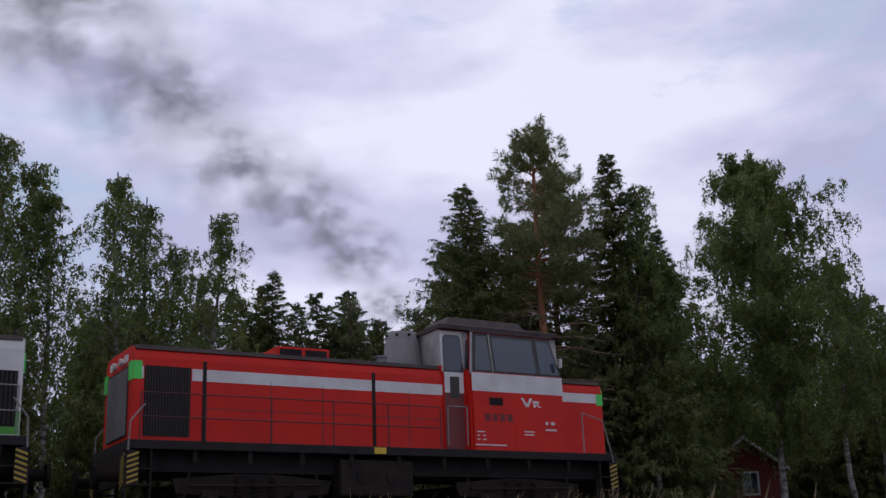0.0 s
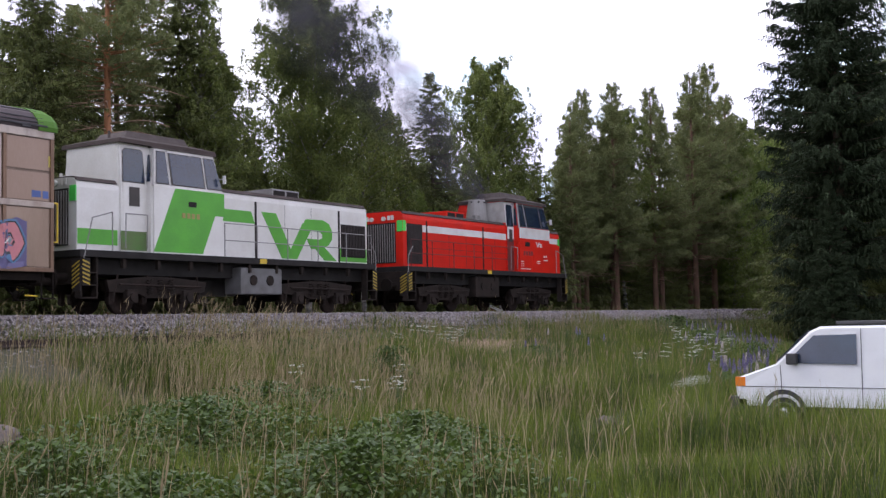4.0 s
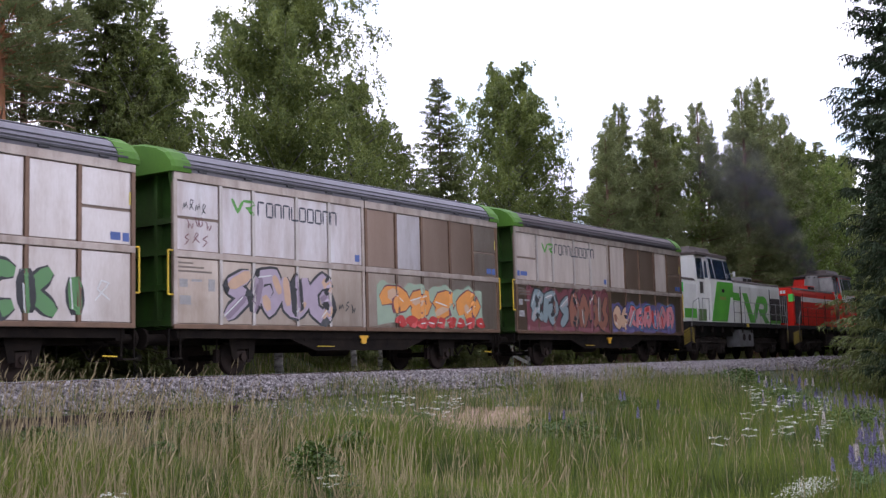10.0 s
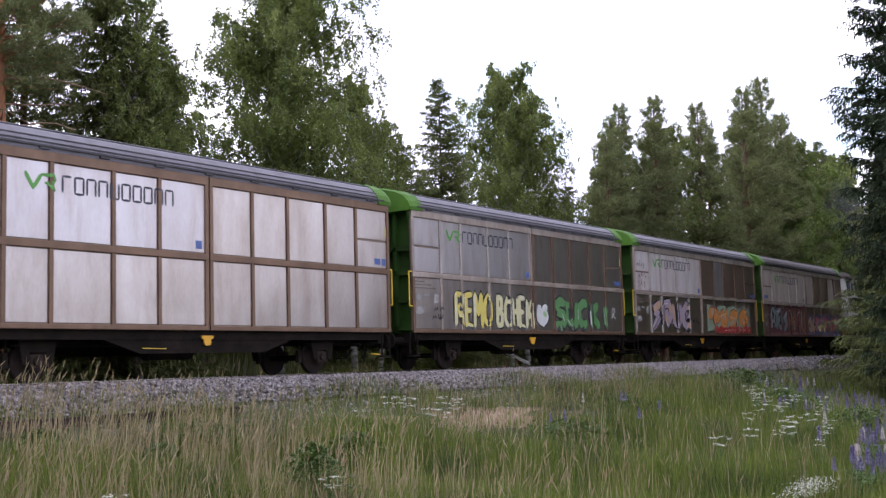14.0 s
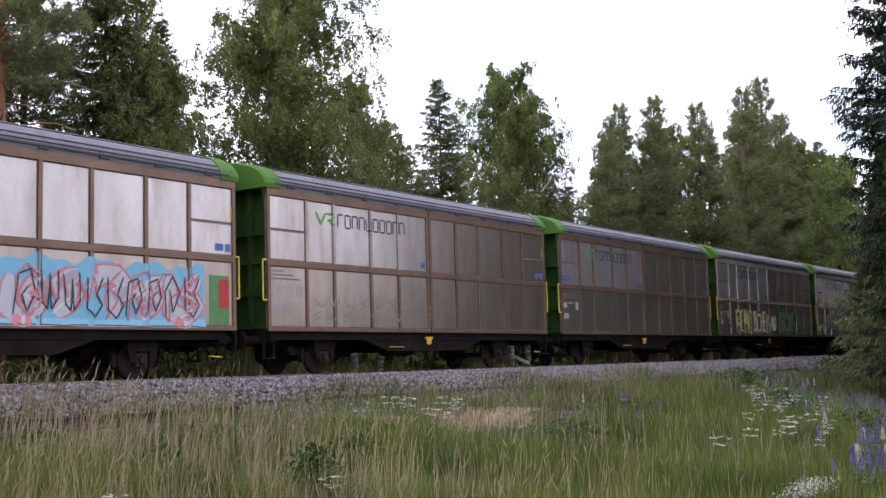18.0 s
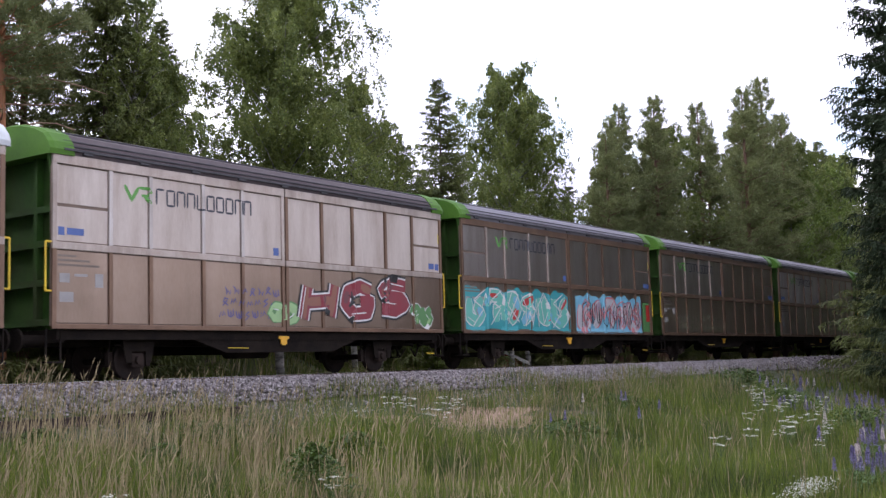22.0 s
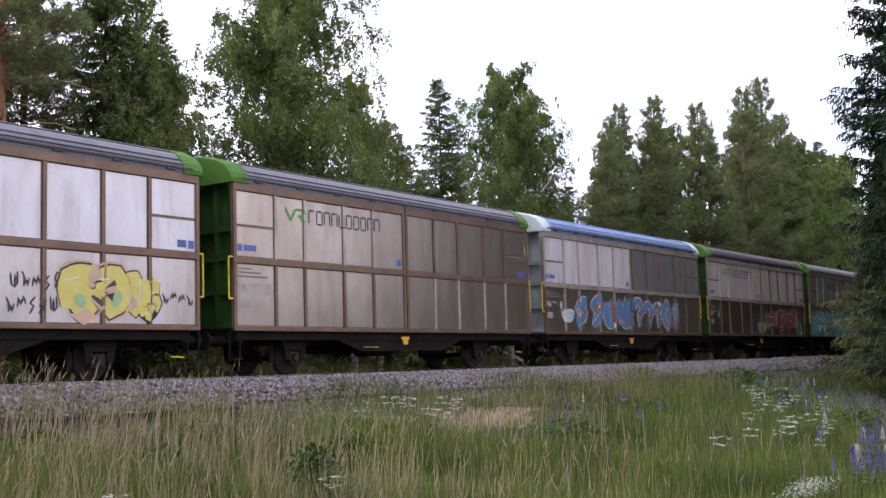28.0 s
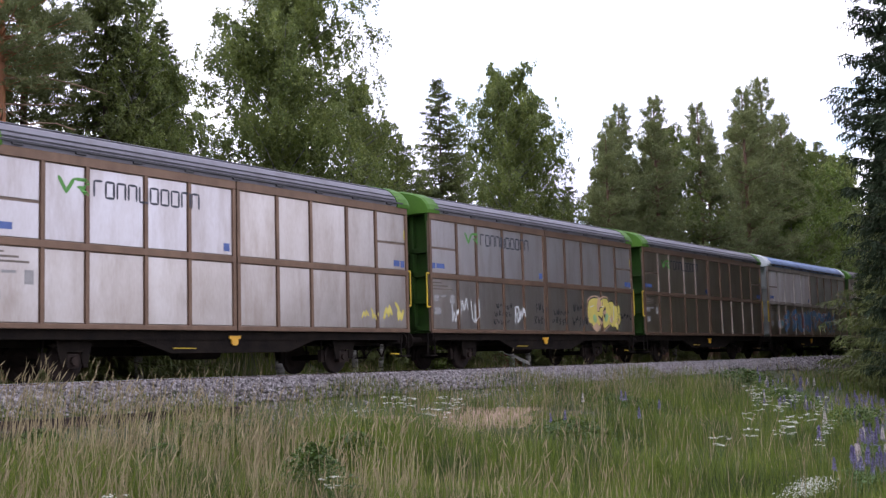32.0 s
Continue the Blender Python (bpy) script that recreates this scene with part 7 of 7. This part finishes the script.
def rock(x, y, r, seed, label):
    g = np.random.default_rng(seed)
    bm = bmesh.new()
    bmesh.ops.create_icosphere(bm, subdivisions=3, radius=r)
    off = g.uniform(0, 20, 3)
    for v in bm.verts:
        n = noise.noise(v.co * (1.6 / r) + Vector(off)) * 0.28 + noise.noise(v.co * (5 / r) + Vector(off)) * 0.08
        v.co *= 1 + n
        v.co.z *= 0.72
    ob = part("boulder", bm, mat("boulder_stone", (0.17, 0.135, 0.12), (0.08, 0.065, 0.06), rough=0.9, scale=3, fine=26, bump=0.5), at=pose(x, y, float(ground_height(np.array(x), np.array(y))) + r * 0.35))
    tagged(ob, label, "stone")


meadow()
sand_patch()
flowers()
old_rail()
rock(0.8, 9.6, 0.42, 3, "rough grey boulder half hidden in the grass")
rock(8.2, 5.6, 0.22, 5, "small pale boulder by the wheel tracks")
rock(11.5, 5.0, 0.2, 6, "small pale stone by the wheel tracks")


# ---------------------------------------------------------------- huts behind the track
def hut(x, y, turn, w, d, wall_h, ridge, label, window_x):
    """A small red board hut with white corner boards and a pitched roof."""
    z = float(ground_height(np.array(x), np.array(y)))
    ob = thing("red_cottage", pose(x, y, z - 0.05, 0, 0, turn), label, "cottage")
    red = mat("falu_red", (0.20, 0.035, 0.03), (0.12, 0.025, 0.022), rough=0.85, scale=2, fine=24, stretch=(4, 4, 0.5), bump=0.3)
    wht = mat("trim_white", (0.62, 0.60, 0.57), (0.45, 0.43, 0.40), rough=0.7)
    bm = bmesh.new()
    prism(bm, [(-w / 2, 0), (w / 2, 0), (w / 2, wall_h), (0, ridge), (-w / 2, wall_h)], 0, d)
    wall = part("wall", bm, red, ob, "dark red board wall")
    n = int(w / 0.16)
    bm = bmesh.new()
    for i in range(1, n):
        bx = -w / 2 + i * w / n
        box(bm, bx - 0.015, bx + 0.015, -0.018, 0.0, 0.05, wall_h + (ridge - wall_h) * (1 - abs(bx) / (w / 2)) - 0.06)
    tagged(part("batten", bm, red, wall), kind="stuff")
    for s in (-1, 1):
        bm = bmesh.new()
        k = (ridge - wall_h) / (w / 2)
        e = 0.22
        prism(bm, [(0, ridge + 0.10), (s * (w / 2 + e), wall_h - k * e + 0.10), (s * (w / 2 + e), wall_h - k * e), (0, ridge)], -0.3, d + 0.3)
        roof = part("roof_slope", bm, mat("felt_roof", (0.09, 0.07, 0.065), (0.05, 0.042, 0.04), rough=0.9), ob)
        bm = bmesh.new()
        prism(bm, [(0, ridge + 0.11), (s * (w / 2 + e), wall_h - k * e + 0.11), (s * (w / 2 + e), wall_h - k * e - 0.06), (0, ridge - 0.06)], -0.335, -0.303)
        part("barge_board", bm, wht, roof, "white barge board")
        bm = bmesh.new()
        box(bm, s * w / 2 - 0.07, s * w / 2 + 0.07, -0.035, -0.003, 0.0, wall_h)
        part("corner_board", bm, wht, wall, "white corner board")
    bm = bmesh.new()
    a, b, c, e = window_x - 0.36, window_x + 0.36, 0.75, 1.75
    for q in ((a, a + 0.08, c, e), (b - 0.08, b, c, e), (a, b, e - 0.08, e), (a, b, c, c + 0.08), (window_x - 0.02, window_x + 0.02, c, e)):
        box(bm, q[0], q[1], -0.05, -0.019, q[2], q[3])
    win = part("window_frame", bm, wht, wall, "white window frame")
    bm = bmesh.new()
    box(bm, a + 0.05, b - 0.05, -0.022, -0.018, c + 0.05, e - 0.05)
    part("pane", bm, mat("cab_pane", (0.018, 0.028, 0.050)), win)
    return ob


hut(30.9, 31.2, -38, 3.1, 4.0, 1.9, 3.15, "small dark red cottage with white corner boards among birches", 0.15)
hut(47.5, 30.6, -40, 3.4, 3.6, 1.5, 2.3, "low dark red shed with white window frame behind the track", -0.6)


# ---------------------------------------------------------------- the parked van
def van():
    """A white delivery van, parked in the grass, its nose towards the track; x is its length here."""
    ob = thing("parked_van", pose(12.5, 0.0, 0.02, 0, 0, 90), "white delivery van parked in the grass, black bumper", "van")
    body = mat("van_white", (0.78, 0.79, 0.80), (0.70, 0.71, 0.72), rough=0.25, scale=2, bump=0, coat=0.4)
    black = mat("van_black", (0.03, 0.03, 0.032), (0.045, 0.045, 0.045), rough=0.55)
    side = [(2.35, 0.45), (2.38, 0.80), (2.30, 0.98), (1.62, 1.22), (0.98, 1.82), (0.80, 1.90), (-2.25, 1.92), (-2.38, 1.80), (-2.42, 0.95), (-2.40, 0.45)]
    bm = bmesh.new()
    secs = []
    for y in (-0.90, -0.84, 0.84, 0.90):
        k = 1.0 if abs(y) < 0.87 else 0.975
        secs.append([(x * k, y * (1.0 if z < 1.2 else 0.93 + (1.92 - z) * 0.05), 0.45 + (z - 0.45) * k) for x, z in side])
    loft(bm, secs)
    shell = part("body", bm, body, ob, "white painted body")
    for s in (-1, 1):
        bm = bmesh.new()
        patch(bm, [(1.42, 1.24), (0.90, 1.74), (0.15, 1.76), (0.15, 1.22)], lambda z: 0.905 if z < 1.23 else 0.905 - (z - 1.23) * 0.07, 0.006, s)
        part("side_window", bm, mat("cab_pane", (0.018, 0.028, 0.050)), shell, "dark side window")
        bm = bmesh.new()
        patch(bm, [(1.50, 0.5), (1.52, 1.2), (1.508, 1.2), (1.488, 0.5)], lambda z: 0.905, 0.004, s)
        patch(bm, [(0.08, 0.5), (0.08, 1.85), (0.068, 1.85), (0.068, 0.5)], lambda z: 0.905 if z < 1.23 else 0.905 - (z - 1.23) * 0.07, 0.004, s)
        patch(bm, rect(-2.3, 2.25, 0.80, 0.812), lambda z: 0.905, 0.004, s)
        part("panel_gap", bm, black, shell)
        bm = bmesh.new()
        box(bm, 1.18, 1.36, s * 1.0 - 0.09, s * 1.0 + 0.09, 1.22, 1.42, 0.03)
        part("mirror", bm, black, shell, "black wing mirror")
        bm = bmesh.new()
        box(bm, 2.18, 2.37, min(s * 0.70, s * 0.905), max(s * 0.70, s * 0.905), 0.80, 0.98, 0.01)
        part("indicator", bm, mat("lamp_orange", (0.75, 0.22, 0.03), (0.6, 0.18, 0.03), rough=0.2, bump=0), shell, "orange corner lamp")
        for x in (1.48, -1.42):
            bm = bmesh.new()
            k = 28
            loft(bm, [[(x + r * math.cos(2 * math.pi * i / k), s * y, 0.32 + r * math.sin(2 * math.pi * i / k)) for i in range(k)] for y, r in ((0.70, 0.30), (0.72, 0.32), (0.88, 0.32), (0.905, 0.29), (0.90, 0.22))])
            tyre = part("tyre", bm, mat("rubber", (0.025, 0.025, 0.026), (0.05, 0.048, 0.045), rough=0.9), ob, "black tyre")
            bm = bmesh.new()
            loft(bm, [[(x + r * math.cos(2 * math.pi * i / k), s * y, 0.32 + r * math.sin(2 * math.pi * i / k)) for i in range(k)] for y, r in ((0.895, 0.215), (0.915, 0.205), (0.89, 0.17), (0.90, 0.10), (0.92, 0.06), (0.925, 0.02))])
            rim = part("rim", bm, mat("rim_steel", (0.55, 0.55, 0.56), (0.4, 0.4, 0.4), rough=0.3, metal=0.9), tyre, "silver steel rim")
            bm = bmesh.new()
            for i in range(12):
                a = 2 * math.pi * i / 12
                rod(bm, (x + 0.145 * math.cos(a), s * 0.885, 0.32 + 0.145 * math.sin(a)), (x + 0.145 * math.cos(a), s * 0.902, 0.32 + 0.145 * math.sin(a)), 0.014, n=6)
            part("rim_hole", bm, black, rim)
            bm = bmesh.new()
            ring = [(x + r * math.cos(a), 0.34 + r * math.sin(a)) for r, a0 in ((0.42, 0), (0.335, 1)) for a in ([math.pi * i / 12 for i in range(13)] if a0 == 0 else [math.pi * (12 - i) / 12 for i in range(13)])]
            patch(bm, ring, lambda z: 0.903, 0.006, s)
            part("wheel_arch", bm, black, shell)
    bm = bmesh.new()
    box(bm, 2.12, 2.48, -0.90, 0.90, 0.36, 0.62, 0.05)
    part("bumper", bm, black, ob, "black plastic bumper")
    bm = bmesh.new()
    v = [bm.verts.new(p) for p in ((1.63, -0.78, 1.25), (1.63, 0.78, 1.25), (1.03, 0.74, 1.82), (1.03, -0.74, 1.82))]
    bm.faces.new(v)
    r = bmesh.ops.extrude_face_region(bm, geom=list(bm.faces))
    for q in r["geom"]:
        if isinstance(q, bmesh.types.BMVert):
            q.co += Vector((0.01, 0, 0.01))
    part("windscreen", bm, mat("cab_pane", (0.018, 0.028, 0.050)), shell)
    bm = bmesh.new()
    box(bm, 2.37, 2.40, -0.66, 0.66, 0.82, 0.95)
    part("front_grille", bm, black, shell)
    bm = bmesh.new()
    box(bm, -0.4, 0.62, -0.40, 0.40, 1.93, 1.99, 0.02)
    part("roof_hatch", bm, black, shell, "black roof hatch")
    return ob


van()


# ---------------------------------------------------------------- smoke
PUFFS = []


def smoke_mat():
    m = bpy.data.materials.new("diesel_smoke")
    m.use_nodes = True
    n, link = m.node_tree.nodes, m.node_tree.links
    out = n["Material Output"]
    dif = n["Principled BSDF"]
    dif.inputs["Base Color"].default_value = (0.10, 0.095, 0.11, 1)
    dif.inputs["Roughness"].default_value = 1.0
    dif.inputs["Specular IOR Level"].default_value = 0.0
    clear = n.new("ShaderNodeBsdfTransparent")
    mix = n.new("ShaderNodeMixShader")
    tex = n.new("ShaderNodeTexCoord")
    ball = n.new("ShaderNodeTexGradient")
    ball.gradient_type = "SPHERICAL"
    link.new(tex.outputs["Object"], ball.inputs["Vector"])
    nz = n.new("ShaderNodeTexNoise")
    nz.inputs["Scale"].default_value, nz.inputs["Detail"].default_value = 2.2, 5.0
    info = n.new("ShaderNodeObjectInfo")
    add = n.new("ShaderNodeVectorMath")
    add.operation = "MULTIPLY_ADD"
    comb = n.new("ShaderNodeCombineXYZ")
    link.new(info.outputs["Random"], comb.inputs["X"])
    link.new(comb.outputs["Vector"], add.inputs[0])
    add.inputs[1].default_value = (37, 11, 5)
    link.new(tex.outputs["Object"], add.inputs[2])
    link.new(add.outputs["Vector"], nz.inputs["Vector"])
    a = n.new("ShaderNodeMapRange")
    a.inputs["From Min"].default_value, a.inputs["From Max"].default_value = 0.36, 0.72
    link.new(nz.outputs["Fac"], a.inputs["Value"])
    b = n.new("ShaderNodeMath")
    b.operation = "MULTIPLY"
    link.new(a.outputs["Result"], b.inputs[0])
    link.new(ball.outputs["Fac"], b.inputs[1])
    c = n.new("ShaderNodeMath")
    c.operation, c.use_clamp = "MULTIPLY", True
    c.inputs[1].default_value = 0.75
    link.new(b.outputs[0], c.inputs[0])
    link.new(c.outputs[0], mix.inputs["Fac"])
    link.new(clear.outputs["BSDF"], mix.inputs[1])
    link.new(dif.outputs["BSDF"], mix.inputs[2])
    link.new(mix.outputs["Shader"], out.inputs["Surface"])
    return m


def smoke():
    """A drifting trail of thin dark puffs behind the stack of the leading locomotive."""
    m = smoke_mat()
    bm = bmesh.new()
    for depth, tilt in ((-0.10, 0.2), (0.12, -0.25)):
        rings = []
        for k in (0.0005, 0.3, 0.6, 0.85, 1.0):
            rings.append([(k * math.cos(2 * math.pi * i / 24), depth + 0.25 * k * k - 0.1 + tilt * 0.3 * k * math.cos(2 * math.pi * i / 24), k * math.sin(2 * math.pi * i / 24)) for i in range(24)])
        loft(bm, rings, caps=False)
    me = data_of("smoke_puff", bm, m, True)
    rows = [(-0.4, 0.7, 1.0), (-1.5, 2.0, 1.5), (-2.8, 3.4, 1.8), (-4.4, 4.6, 2.1), (-6.3, 6.0, 2.5), (-8.6, 7.6, 2.9), (-11.2, 9.0, 3.2), (-14.0, 10.4, 3.5)]
    for i, (dx, dz, r) in enumerate(rows):
        ob = new("smoke_puff", me)
        ob.scale = (r * 1.15, r, r * 0.85)
        tagged(ob, "thin dark puff of diesel smoke drifting back", "smoke", "puffs of the smoke trail", "stuff")
        PUFFS.append((ob, dx, dz, r))


smoke()


# ---------------------------------------------------------------- what moves
def motions():
    times = [0.0, 1.0, 2.0, 3.5, 5.25, 7.0] + [9.0 + 2.0 * i for i in range(12)] + [32.0]
    for ob, u, turned in VEHICLES:
        walk(ob, [(t, pose(offset(t) + u, TRACK, RAIL, 0, 0, 180 if turned else 0)) for t in times])
    for ws, x, r, y in WHEELS:
        turned = ws.parent == WHITE_LOCO
        steps = [i / 10 for i in range(321)]
        walk(ws, [(t, pose(x, y, r, 0, (-1 if turned else 1) * math.degrees((offset(t) - offset(0)) / r), 0)) for t in steps])

    for i, (ob, dx, dz, r) in enumerate(PUFFS):
        rows = []
        for t in times:
            k = 1.0 - 0.42 * min(max((t - 1.5) / 3.5, 0.0), 1.0)
            lift = 0.25 * math.sin(t * 0.9 + i * 1.7)
            rows.append((t, pose(offset(t) + 24.3 + dx * k + 0.3 * math.sin(t * 0.7 + i), TRACK + 0.25 * i, RAIL + 5.1 + dz * k + lift, 0, 8 * math.sin(t * 0.5 + i), -18)))
        walk(ob, rows)


motions()
